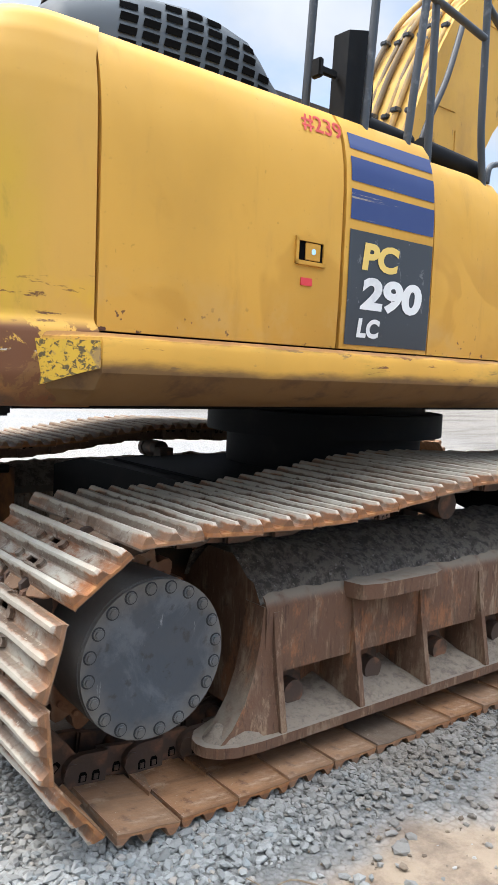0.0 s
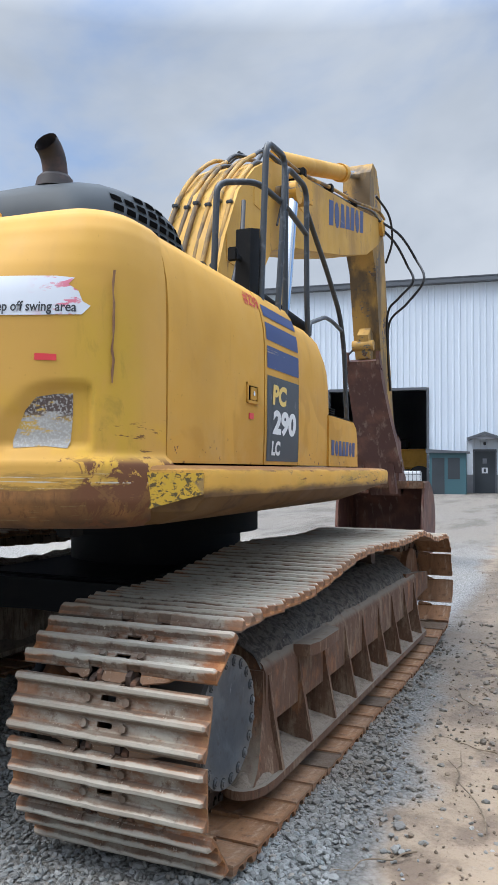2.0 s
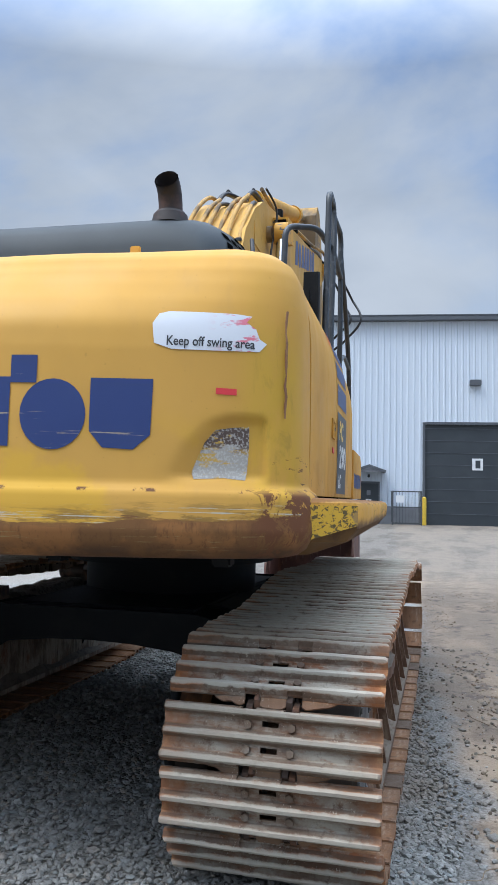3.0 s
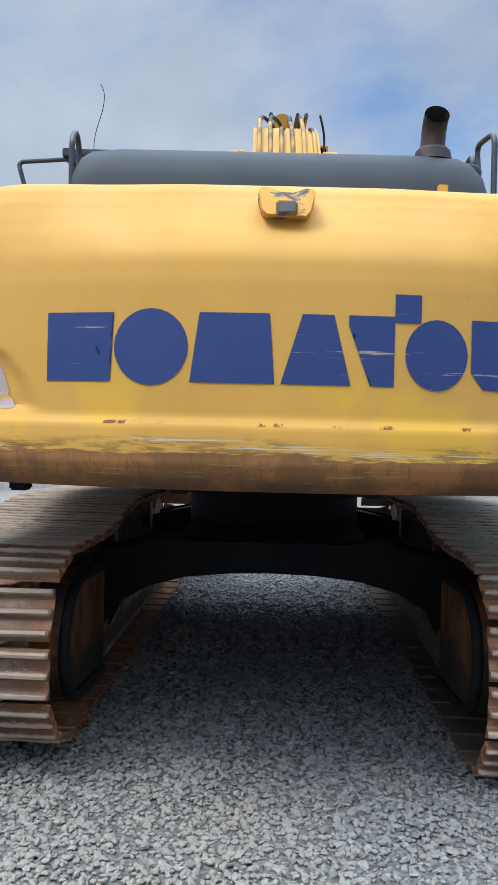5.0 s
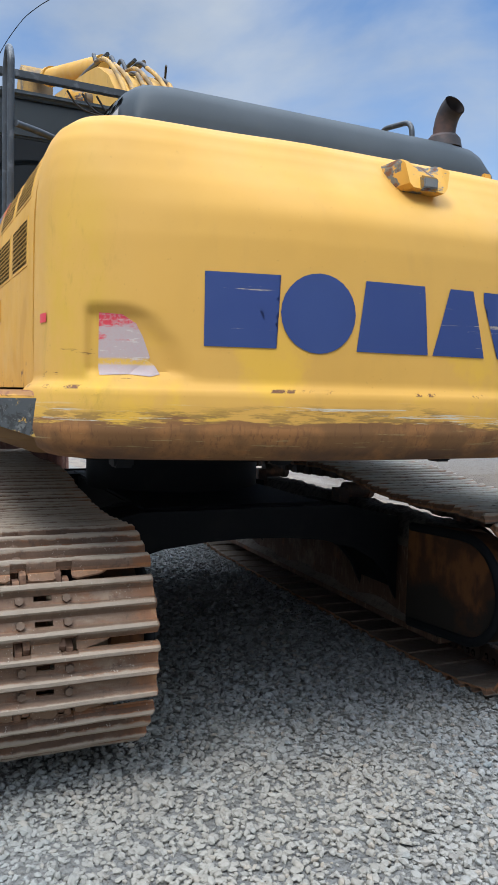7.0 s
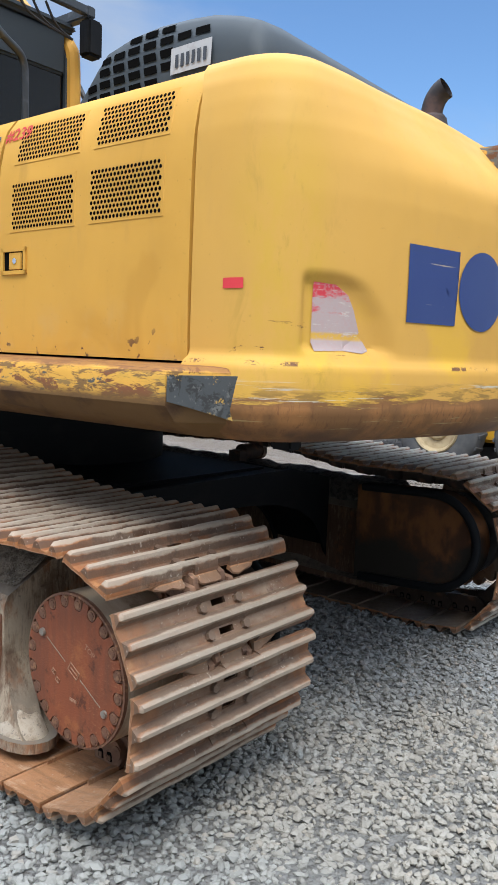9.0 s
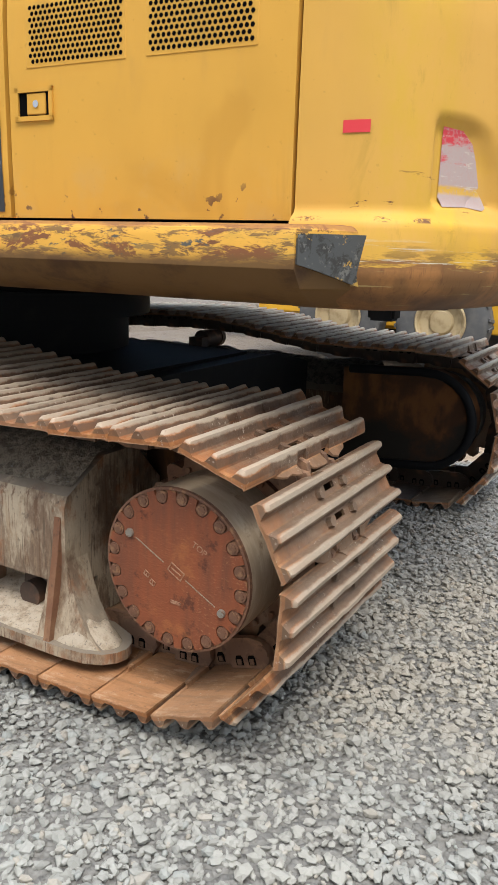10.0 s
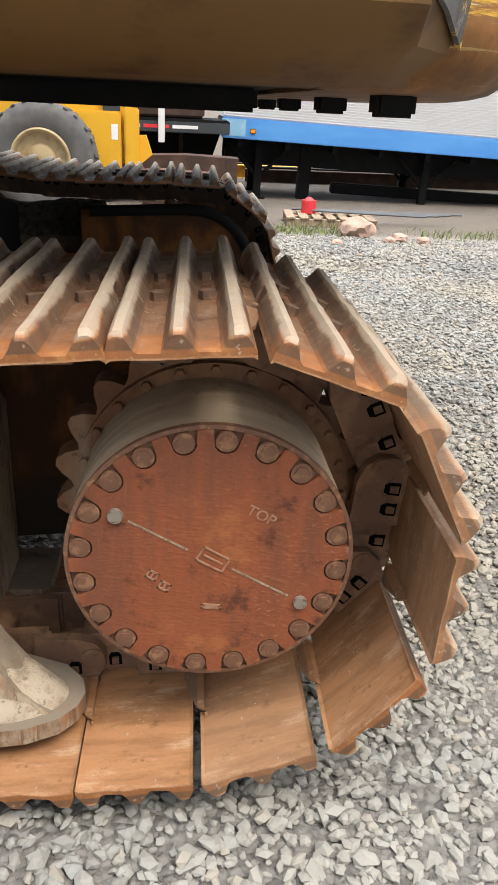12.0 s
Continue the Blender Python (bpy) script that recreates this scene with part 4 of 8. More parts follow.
def track_frame(side):
    y0 = TRACK_Y[side]
    SPX, SPZ = HUB[side]
    s = -1 if side == "right" else 1           # outward
    Y = lambda d: y0 + s * d                   # d: metres outward from the track's middle
    m_frame, m_heap = FRAME[side], HEAP[side]
    left = side == "left"
    body = bmesh.new()
    sill = 0.32 if left else 0.33
    prof = [(-0.24, 0.16), (-0.24, 0.56), (-0.10, 0.70), (0.06, 0.70), (0.235, 0.605 if left else 0.585), (0.25, 0.572 if left else 0.55), (0.25, sill), (0.20, sill - 0.02), (0.10, sill - 0.02), (0.10, 0.16)]
    add_prism(body, [(Y(d), z) for d, z in prof], "x", 1.588 if left else 1.62, 4.72)
    fr = part("track_frame", bevelled(body, 0.016, 3), m_frame, excavator, "dirt-caked rusty steel track frame")
    # bottom guard flange with its flared rear foot
    bm = bmesh.new()
    pts = [(1.42, Y(0.14)), (1.385, Y(0.18)), (1.375, Y(0.22)), (1.385, Y(0.255)), (1.415, Y(0.288)), (1.47, Y(0.312)), (1.56, Y(0.323)), (4.75, Y(0.325)), (4.85, Y(0.28)), (4.85, Y(0.10)), (1.52, Y(0.10))]
    add_prism(bm, pts, "z", 0.115, 0.150)
    part("guard_rail", bevelled(bm, 0.010, 3), m_frame, fr, "bottom guard flange caked with pale dust")
    bm = bmesh.new()      # the inner flange, with dust lying along it
    add_prism(bm, [(1.50, Y(-0.12)), (1.50, Y(-0.30)), (4.80, Y(-0.30)), (4.80, Y(-0.12))], "z", 0.115, 0.148)
    part("guard_rail", bevelled(bm, 0.010, 2), m_frame, fr, "inner guard flange caked with dust")
    bm = bmesh.new()
    g = []
    for i in range(56):
        x = 1.52 + 3.24 * i / 55
        g.append([bm.verts.new((x, Y(-0.245 - 0.055 * j / 5), 0.146 + max(0.0, 0.06 * (1 - j / 5) ** 1.4 * (0.6 + 1.1 * noise.noise(Vector((x * 3, 7.0, s)))) + 0.006 * noise.noise(Vector((x * 20, j * 0.7, s)))))) for j in range(6)])
    for i in range(55):
        for j in range(5):
            bm.faces.new((g[i][j], g[i + 1][j], g[i + 1][j + 1], g[i][j + 1]))
    part("dust_drift", bm, HEAP["right"], fr, "pale dust along the inner flange", smooth=60)
    bm = bmesh.new()      # upright foot plate behind the sprocket
    outer = [(1.615, 0.56, 0.240), (1.60, 0.44, 0.245), (1.575, 0.34, 0.25), (1.535, 0.255, 0.26), (1.48, 0.19, 0.272), (1.43, 0.15, 0.275)]
    inner = [(1.64, 0.56, 0.242), (1.648, 0.44, 0.25), (1.652, 0.34, 0.262), (1.655, 0.255, 0.280), (1.66, 0.19, 0.298), (1.665, 0.15, 0.305)]
    if left:        # here the gusset comes to a point below the plate's middle
        outer = [(1.596, 0.430, 0.247), (1.586, 0.385, 0.248), (1.565, 0.32, 0.252), (1.530, 0.25, 0.26), (1.48, 0.19, 0.272), (1.43, 0.15, 0.275)]
        inner = [(1.612, 0.430, 0.251), (1.622, 0.385, 0.256), (1.652, 0.33, 0.264), (1.655, 0.255, 0.280), (1.66, 0.19, 0.298), (1.665, 0.15, 0.305)]
    loft = []
    for (xa, za, da), (xb, zb, db) in zip(outer, inner):
        loft.append([(xa, Y(da - 0.10), za), (xa, Y(da), za), (xb, Y(db), zb), (xb, Y(db - 0.12), zb)])
    add_loft(bm, loft)
    part("foot", bevelled(bm, 0.010, 2), m_frame, fr, "flared foot plate with dust heaped on it")
    # ribs that stand between the side plate and the flange
    spots = (1.615 if left else 1.66, 2.03, 2.40, 2.78, 3.14, 3.52, 3.90, 4.28, 4.62)
    for x in spots:
        bm = bmesh.new()
        add_prism(bm, [(Y(0.235), 0.54), (Y(0.252), 0.54), (Y(0.268), 0.42), (Y(0.318), 0.15), (Y(0.10), 0.15), (Y(0.10), 0.345), (Y(0.235), 0.37)], "x", x - 0.012, x + 0.012)
        part("rib", bevelled(bm, 0.004, 1), m_rust if left else m_frame, fr)
    # pale dust heaped on the flange between the ribs
    for a, b in zip(spots, spots[1:]):
        bm = bmesh.new()
        g = []
        for i in range(10):
            x = a + 0.012 + (b - a - 0.024) * i / 9
            row = []
            for j in range(7):
                d = 0.10 + 0.215 * j / 6
                lift = 0.085 * (1 - j / 6) ** 1.3 * (0.75 + 0.5 * noise.noise(Vector((x * 4, 3.0, s)))) + 0.010 * noise.noise(Vector((x * 14, d * 20, s)))
                edge = 1 if 0 < i < 9 else 0.6
                row.append(bm.verts.new((x, Y(d), 0.150 + (max(0.004, lift + 0.006) * edge if j < 6 else -0.004))))
            g.append(row)
        for i in range(9):
            for j in range(6):
                bm.faces.new((g[i][j], g[i + 1][j], g[i + 1][j + 1], g[i][j + 1]))
        part("dust_drift", bm, m_heap, fr, "pale dust heaped on the flange", smooth=60)
    bm = bmesh.new()      # a mound of dust on the flange's rounded end
    g = []
    for i in range(9):
        r = i / 8
        row = []
        for k in range(28):
            a = 2 * math.pi * k / 28
            x, d = 1.545 + 0.142 * r * math.cos(a), 0.222 + 0.080 * r * math.sin(a)
            lift = (0.075 if left else 0.052) * (1 - r * r) ** 0.85 * (1 + 0.35 * noise.noise(Vector((x * 22, d * 22, s))))
            row.append(bm.verts.new((x, Y(d), 0.1475 + lift + 0.004 * (1 - r) * noise.noise(Vector((x * 70, d * 70, s))))))
        g.append(row)
    for i in range(8):
        for k in range(28):
            bm.faces.new((g[i][k], g[i + 1][k], g[i + 1][(k + 1) % 28], g[i][(k + 1) % 28]))
    bmesh.ops.remove_doubles(bm, verts=bm.verts, dist=0.0004)
    part("dust_drift", bm, m_heap, fr, "pale dust heaped on the flange's end", smooth=60)
    # step ledge welded between two ribs
    bm = bmesh.new()
    add_prism(bm, [(1.98, Y(0.24)), (2.0, Y(0.315)), (2.08, Y(0.335)), (2.38, Y(0.335)), (2.44, Y(0.315)), (2.47, Y(0.24))], "z", 0.545, 0.600)
    part("step", bevelled(bm, 0.01), m_frame, fr, "worn steel step on the track frame")
    # lower rollers
    for k in range(8):
        x = 1.80 + 0.405 * k
        bm = bmesh.new()
        add_cyl(bm, (x, Y(-0.16), 0.215), (x, Y(0.15), 0.215), 0.072, None, 18)
        add_cyl(bm, (x, Y(0.09), 0.215), (x, Y(0.13), 0.215), 0.095, None, 18)
        add_cyl(bm, (x, Y(-0.13), 0.215), (x, Y(-0.09), 0.215), 0.095, None, 18)
        add_cyl(bm, (x, Y(0.15), 0.215), (x, Y(0.20), 0.215), 0.045, None, 14)
        part("roller", bm, m_chain, fr)
    # upper carrier rollers on their posts
    for x in (2.78, 4.12):
        bm = bmesh.new()
        add_cyl(bm, (x, Y(-0.15), 0.785), (x, Y(0.04), 0.785), 0.055, None, 18)
        add_cyl(bm, (x, Y(0.02), 0.785), (x, Y(0.06), 0.785), 0.062, None, 18)
        add_box(bm, x - 0.05, x + 0.05, min(Y(-0.22), Y(-0.14)), max(Y(-0.22), Y(-0.14)), 0.55, 0.80)
        part("carrier_roller", bm, m_chain, fr)
    # dirt heaped on top of the frame
    rnd = random.Random(5 if s > 0 else 6)
    xs = [1.60 + 0.05 * i for i in range(64)]
    ds = [-0.22 + 0.038 * j for j in range(13)]
    bm = bmesh.new()
    g = []
    for x in xs:
        row = []
        for d in ds:
            base = 0.70 - max(0, d - 0.06) * 0.66 - max(0, -0.10 - d) * 1.0
            row.append(bm.verts.new((x, Y(d), base + 0.020 + 0.020 * noise.noise(Vector((x * 6, d * 9, s))) + rnd.uniform(-0.005, 0.009) - (0.045 if d in (ds[0], ds[-1]) else 0))))
        g.append(row)
    for i in range(len(xs) - 1):
        for j in range(len(ds) - 1):
            bm.faces.new((g[i][j], g[i + 1][j], g[i + 1][j + 1], g[i][j + 1]))
    part("dirt_layer", bm, DIRT[side], fr, "grey dirt and grit lying on the frame", smooth=50)
    # drive: motor drum, sprocket and round cover
    yc = Y(0.285)
    bm = bmesh.new()
    add_cyl(bm, (SPX + 0.01, Y(-0.10), SPZ), (SPX + 0.01, yc - s * 0.012, SPZ), 0.232, 0.238, 48)
    add_cyl(bm, (SPX + 0.01, Y(-0.27), SPZ), (SPX + 0.01, Y(-0.10), SPZ), 0.19, None, 32)
    drive = part("final_drive", bevelled(bm, 0.006, 2, 50), m_hub_grey if side == "right" else m_drum, excavator,
                 "grey drum of the track drive" if side == "right" else "dusty drum of the track drive")
    bm = bmesh.new()
    if left:        # the rim is scalloped round each bolt
        rim = []
        for k in range(360):
            a = radians(k)
            off = (a - 0.1) % (math.pi / 10)
            off = min(off, math.pi / 10 - off)
            e = 0.0205 ** 2 - (0.2125 * math.sin(off)) ** 2
            rim.append(0.2125 * math.cos(off) - math.sqrt(e) if e > 0 else 0.2310)
        add_prism(bm, [(SPX + 0.01 + r * math.cos(radians(k)), SPZ + r * math.sin(radians(k))) for k, r in enumerate(rim)], "y", yc - 0.006, yc + 0.004)
        base = bmesh.new()
        add_cyl(base, (SPX + 0.01, yc - 0.012, SPZ), (SPX + 0.01, yc - 0.005, SPZ), 0.2385, None, 64)
        for k in range(72):
            a, b = 2 * math.pi * k / 72, 2 * math.pi * (k + 1) / 72
            ring = [(r * math.cos(t), h, r * math.sin(t)) for t in (a, b) for r, h in ((0.2315, -0.006), (0.2315, 0.0015), (0.2385, 0.0005), (0.2385, -0.006))]
            ring = [(SPX + 0.01 + x, yc + h, SPZ + z) for x, h, z in ring]
            add_loft(base, [ring[:4], ring[4:]], cap=False)
        bmesh.ops.remove_doubles(base, verts=base.verts, dist=0.0002)
        part("cover_rim", base, m_bolt_rust, drive, "dark rusty rim under the cover")
    else:
        add_cyl(bm, (SPX + 0.01, yc - s * 0.012, SPZ), (SPX + 0.01, yc + s * 0.004, SPZ), 0.236, None, 56)
        bevelled(bm, 0.004, 2, 50)
    part("cover_plate", bm, m_hub_grey if side == "right" else m_hub_rust, drive,
         "scuffed dark grey cover plate" if side == "right" else "rust-red cover plate with scratches")
    for k in range(20):
        a = 2 * math.pi * k / 20 + 0.1
        bm = bmesh.new()
        x, z = SPX + 0.01 + (0.2125 if left else 0.213) * math.cos(a), SPZ + (0.2125 if left else 0.213) * math.sin(a)
        if left:
            add_cyl(bm, (x, yc - 0.006, z), (x, yc + 0.0045, z), 0.0185, 0.0175, 14)
            add_cyl(bm, (x, yc + 0.004, z), (x, yc + 0.0065, z), 0.0125, 0.012, 6)
            part("bolt", bevelled(bm, 0.0015, 1), m_bolt_rust, drive)
            continue
        add_cyl(bm, (x, yc, z), (x, yc + s * 0.0085, z), 0.0165, 0.016, 12)
        add_cyl(bm, (x, yc + s * 0.008, z), (x, yc + s * 0.013, z), 0.012, 0.0115, 6)
        ring_bm = bmesh.new()
        add_cyl(ring_bm, (x, yc + s * 0.001, z), (x, yc + s * 0.0052, z), 0.0205, None, 16)
        part("bolt_seat", ring_bm, m_hub_dark, drive)
        part("bolt", bm, m_hub_grey, drive)
    if side == "left":      # cast marks that cannot be read, and a long scratch
        for x, z, w, h, r in ((SPX + 0.005, SPZ, 0.052, 0.030, -30), (SPX + 0.105, SPZ - 0.03, 0.016, 0.020, 60), (SPX + 0.085, SPZ - 0.052, 0.016, 0.020, 60), (SPX + 0.006, SPZ - 0.093, 0.034, 0.010, -4)):
            bm = bmesh.new()
            for x0, x1, z0, z1 in ((-w / 2, w / 2, -h / 2, -h / 2 + 0.003), (-w / 2, w / 2, h / 2 - 0.003, h / 2), (-w / 2, -w / 2 + 0.003, -h / 2, h / 2), (w / 2 - 0.003, w / 2, -h / 2, h / 2), (-w / 3, w / 3, -0.0015, 0.0015)):
                add_box(bm, x0, x1, -0.001, 0.0018, z0, z1)
            part("cast_mark", bm, m_cast, drive, m=Matrix.Translation((x, yc + s * 0.004, z)) @ Matrix.Rotation(radians(r), 4, "Y"))
        me = words("TOP", 0.026, 0.0, 0.0004)
        reshape(me, lambda c: Vector((-c.x, 0.0016, c.y)))
        part("writing", me, m_cast, drive, "cast word", m=Matrix.Translation((SPX - 0.045, yc + s * 0.004, SPZ + 0.088)) @ Matrix.Rotation(radians(-28), 4, "Y"))
        for k in (-1, 1):
            part("scratch", box(-0.055, 0.055, 0.0, 0.0012, -0.0016, 0.0016, 0), m_frame, drive, m=Matrix.Translation((SPX + 0.01 + k * 0.085, yc + s * 0.004, SPZ + k * 0.045)) @ Matrix.Rotation(radians(-29), 4, "Y"))
        part("plug", cyl((SPX + 0.163, yc, SPZ + 0.082), (SPX + 0.163, yc + 0.012, SPZ + 0.082), 0.014, 0.012, 12, 0.002), m_plug, drive, "bright plug")
        part("plug", cyl((SPX - 0.145, yc, SPZ - 0.084), (SPX - 0.145, yc + 0.012, SPZ - 0.084), 0.013, 0.011, 12, 0.002), m_plug, drive, "bright plug")
    bm = bmesh.new()
    n = 21
    ring = []
    for k in range(n * 6):
        a = 2 * math.pi * k / (n * 6)
        r = (0.266, 0.272, 0.290, 0.303, 0.303, 0.289)[k % 6]
        ring.append((SPX + r * math.cos(a), SPZ + r * math.sin(a)))
    add_prism(bm, ring, "y", Y(-0.03), Y(0.03))
    part("sprocket", bevelled(bm, 0.004, 1), m_rust, drive, "rusty toothed drive sprocket")
    bm = bmesh.new()
    add_cyl(bm, (SPX, Y(0.026), SPZ), (SPX, Y(0.05), SPZ), 0.262, None, 56)
    bolt_ring(bm, SPX, Y(0.05), SPZ, 0.250, 24, s, 0.010, 0.012)
    part("sprocket_flange", bevelled(bm, 0.004, 1, 50), m_rust, drive, "rusty bolted flange")
    # idler wheel at the front
    bm = bmesh.new()
    add_cyl(bm, (IDX, Y(-0.10), IDZ), (IDX, Y(0.10), IDZ), 0.265, None, 40)
    add_cyl(bm, (IDX, Y(-0.045), IDZ), (IDX, Y(0.045), IDZ), 0.285, None, 40)
    add_cyl(bm, (IDX, Y(-0.18), IDZ), (IDX, Y(0.18), IDZ), 0.075, None, 20)
    part("idler_wheel", bevelled(bm, 0.006, 2, 50), m_rust, excavator, "rusty front idler wheel")
    bm = bmesh.new()
    for d in (-0.2, 0.2):
        add_prism(bm, [(4.45, 0.36), (5.30, 0.40), (5.30, 0.54), (4.45, 0.62)], "y", Y(d - 0.03), Y(d + 0.03))
    part("idler_yoke", bevelled(bm, 0.008), m_frame, excavator)
    # inner face of the drive housing
    bm = bmesh.new()
    ring = [(1.66, 0.20), (1.66, 0.74), (1.20, 0.765)]
    ring += [(1.18 + 0.265 * math.cos(radians(a)), 0.50 + 0.265 * math.sin(radians(a))) for a in range(100, 261, 16)]
    add_prism(bm, ring, "y", Y(-0.40), Y(-0.26))
    guard = part("drive_guard", bevelled(bm, 0.01), m_guard, excavator, "dark rounded guard with a rusty middle on the inner side of the drive")
    bm = bmesh.new()
    arc = [(1.62, 0.735), (1.22, 0.755)] + [(1.18 + 0.255 * math.cos(radians(a)), 0.50 + 0.255 * math.sin(radians(a))) for a in range(100, 261, 10)] + [(1.62, 0.215)]
    add_tube(bm, [(x, Y(-0.405), z) for x, z in arc], 0.024, 10)
    part("guard_rim", bm, m_black, guard, "dark raised rim", 60)


for side in TRACK_Y:
    track_frame(side)

# carbody: arched cross frame between the tracks, with the swing ring
bm = bmesh.new()
arch = [(2.44, 0.30), (2.44, 0.72), (2.80, 0.80), (3.98, 0.80), (4.34, 0.72), (4.34, 0.30), (4.29, 0.40), (4.20, 0.50), (4.06, 0.58), (3.86, 0.635), (3.62, 0.66), (3.39, 0.667), (3.16, 0.66), (2.92, 0.635), (2.72, 0.58), (2.58, 0.50), (2.49, 0.40)]
add_prism(bm, arch, "x", 1.95, 2.35)
add_prism(bm, arch, "x", 3.85, 4.25)
add_box(bm, 2.1, 4.1, 2.85, 3.93, 0.62, 0.815)
part("carbody", bevelled(bm, 0.015), m_black, excavator, "dark arched cross frame under the machine")
for z0, z1, r in ((0.80, 1.00, 0.58), (1.00, 1.13, 0.70), (1.13, 1.26, 0.60)):
    part("swing_ring", cyl((3.25, 3.40, z0), (3.25, 3.40, z1), r, None, 56, 0.006), m_black, excavator, "black slewing ring")


# ---- excavator: the house, in its own frame (u ahead, v to its left), slewed a little on the tracks ----
HOUSE = pose(3.35, 3.44, 0, 0, 0, 2.0)


def hpart(name, bm, material, label="", smooth=35):
    return part(name, bm, material, excavator, label, smooth, HOUSE)


CW_PLAN = curve_points([(0, -2.935, 0), (0.25, -2.928, 0), (0.47, -2.905, 0), (0.84, -2.822, 0), (1.02, -2.765, 0), (1.15, -2.70, 0), (1.235, -2.63, 0), (1.277, -2.54, 0), (1.286, -2.44, 0), (1.287, -2.341, 0)], 9)
CW_LEVELS = [(1.205, -0.085, -0.05), (1.213, -0.055, -0.02), (1.235, -0.022, 0.012), (1.265, 0.004, 0.034), (1.30, 0.018, 0.044), (1.385, 0.021, 0.040), (1.426, 0.019, 0.034), (1.437, 0.014, 0.026), (1.451, 0.004, 0.006), (1.464, 0.0, 0.0),
             (1.70, 0.0, 0.0), (1.92, -0.004, -0.002), (2.02, -0.014, -0.004), (2.10, -0.026, -0.008), (2.17, -0.044, -0.018), (2.23, -0.066, -0.032), (2.285, -0.102, -0.058), (2.318, -0.148, -0.098), (2.338, -0.20, -0.155), (2.346, -0.28, -0.24)]


def cw_grow(z):
    zs = [l[0] for l in CW_LEVELS]
    return np.interp(z, zs, [l[1] for l in CW_LEVELS]), np.interp(z, zs, [l[2] for l in CW_LEVELS])


def cw_ring(z):
    back, side = cw_grow(z)
    half = []
    for p in CW_PLAN:
        v, u = p.x, p.y
        k = min(1, v / 1.287)
        # the top edge runs straighter across than the belly
        t = min(1, max(0, (z - 1.98) / 0.30))
        lean = 0.138 * t * t * (3 - 2 * t) * max(0, 1 - (v / 1.16) ** 2)
        half.append((u + lean - back * (1 - 0.5 * k ** 6) if u < -2.36 else u, v + side * k ** 2.2))
    pts = [(u, -v, z) for u, v in reversed(half)] + [(u, v, z) for u, v in half[1:]]
    return pts


def cw_rear(v, z, out=0.003):
    """The counterweight's rear face at a place."""
    vs, us = [p.x for p in CW_PLAN], [p.y for p in CW_PLAN]
    back, side = cw_grow(z)
    t = min(1, max(0, (z - 1.98) / 0.30))
    return np.interp(abs(v), vs, us) - back - out + 0.138 * t * t * (3 - 2 * t) * max(0, 1 - (v / 1.16) ** 2)


def sunk(v, z):
    """How deep the moulded field round each rear reflector is sunk: steep above it, running out towards the middle."""
    def ease(t):
        t = min(1, max(0, t))
        return t * t * (3 - 2 * t)
    inner = np.interp(z, [1.47, 1.58, 1.66, 1.70], [0.93, 0.98, 1.05, 1.12])
    return 0.026 * ease((abs(v) - inner + 0.075) / 0.085) * ease((1.195 - abs(v)) / 0.035) * ease((1.705 - z) / 0.04) * ease((z - 1.462) / 0.03)


rows = []
for (za, _, _), (zb, _, _) in zip(CW_LEVELS, CW_LEVELS[1:]):
    n = max(1, round((zb - za) / 0.013))
    rows += [za + (zb - za) * k / n for k in range(n)]
rows.append(CW_LEVELS[-1][0])
bm = bmesh.new()
add_loft(bm, [[(u + (sunk(v, z) if u < -2.6 else 0), v, z) for u, v, z in cw_ring(z)] for z in rows], closed=True, cap=True)
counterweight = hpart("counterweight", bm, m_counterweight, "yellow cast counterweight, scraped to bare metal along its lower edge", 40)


def rear_decal(name, outline, material, label="", thick=0.003, parent=None, cut=0.02):
    """A flat shape laid on the rear face. outline: (v, z)."""
    bm = bmesh.new()
    f = bm.faces.new([bm.verts.new((0, v, z)) for v, z in outline])
    bmesh.ops.triangulate(bm, faces=[f])
    for _ in range(6):
        longest = [e for e in bm.edges if e.calc_length() > cut * 2]
        if not longest:
            break
        bmesh.ops.subdivide_edges(bm, edges=longest, cuts=1)
        bmesh.ops.triangulate(bm, faces=bm.faces)
    for v in bm.verts:
        v.co.x = cw_rear(v.co.y, v.co.z, thick) + sunk(v.co.y, v.co.z)
    return part(name, bm, material, parent or counterweight, label, 60)


# the maker's mark, as seven plain blue shapes
def disc(v, z, rv, rz, n=28):
    return [(v + rv * math.cos(2 * math.pi * k / n), z + rz * math.sin(2 * math.pi * k / n)) for k in range(n)]


Z0, Z1 = 1.575, 1.81
for shape in ([(0.845, Z1), (0.605, Z1), (0.672, 1.695), (0.615, Z0), (0.845, Z0)],
              disc(0.475, 1.693, 0.128, 0.130),
              [(0.31, Z1), (0.34, Z0), (0.055, Z0), (0.075, Z1)],
              [(0.035, Z0), (-0.035, Z1), (-0.14, Z1), (-0.20, Z0)],
              [(-0.19, Z1), (-0.19, 1.775), (-0.265, 1.76), (-0.265, Z0), (-0.345, Z0), (-0.345, Z1)],
              [(-0.345, 1.885), (-0.345, 1.79), (-0.435, 1.79), (-0.435, 1.885)],
              disc(-0.492, 1.685, 0.110, 0.120),
              [(-0.615, Z1), (-0.615, 1.63), (-0.66, Z0), (-0.76, Z0 - 0.005), (-0.815, 1.62), (-0.82, Z1)]):
    rear_decal("blue_mark", shape, m_blue, "scratched blue painted mark")

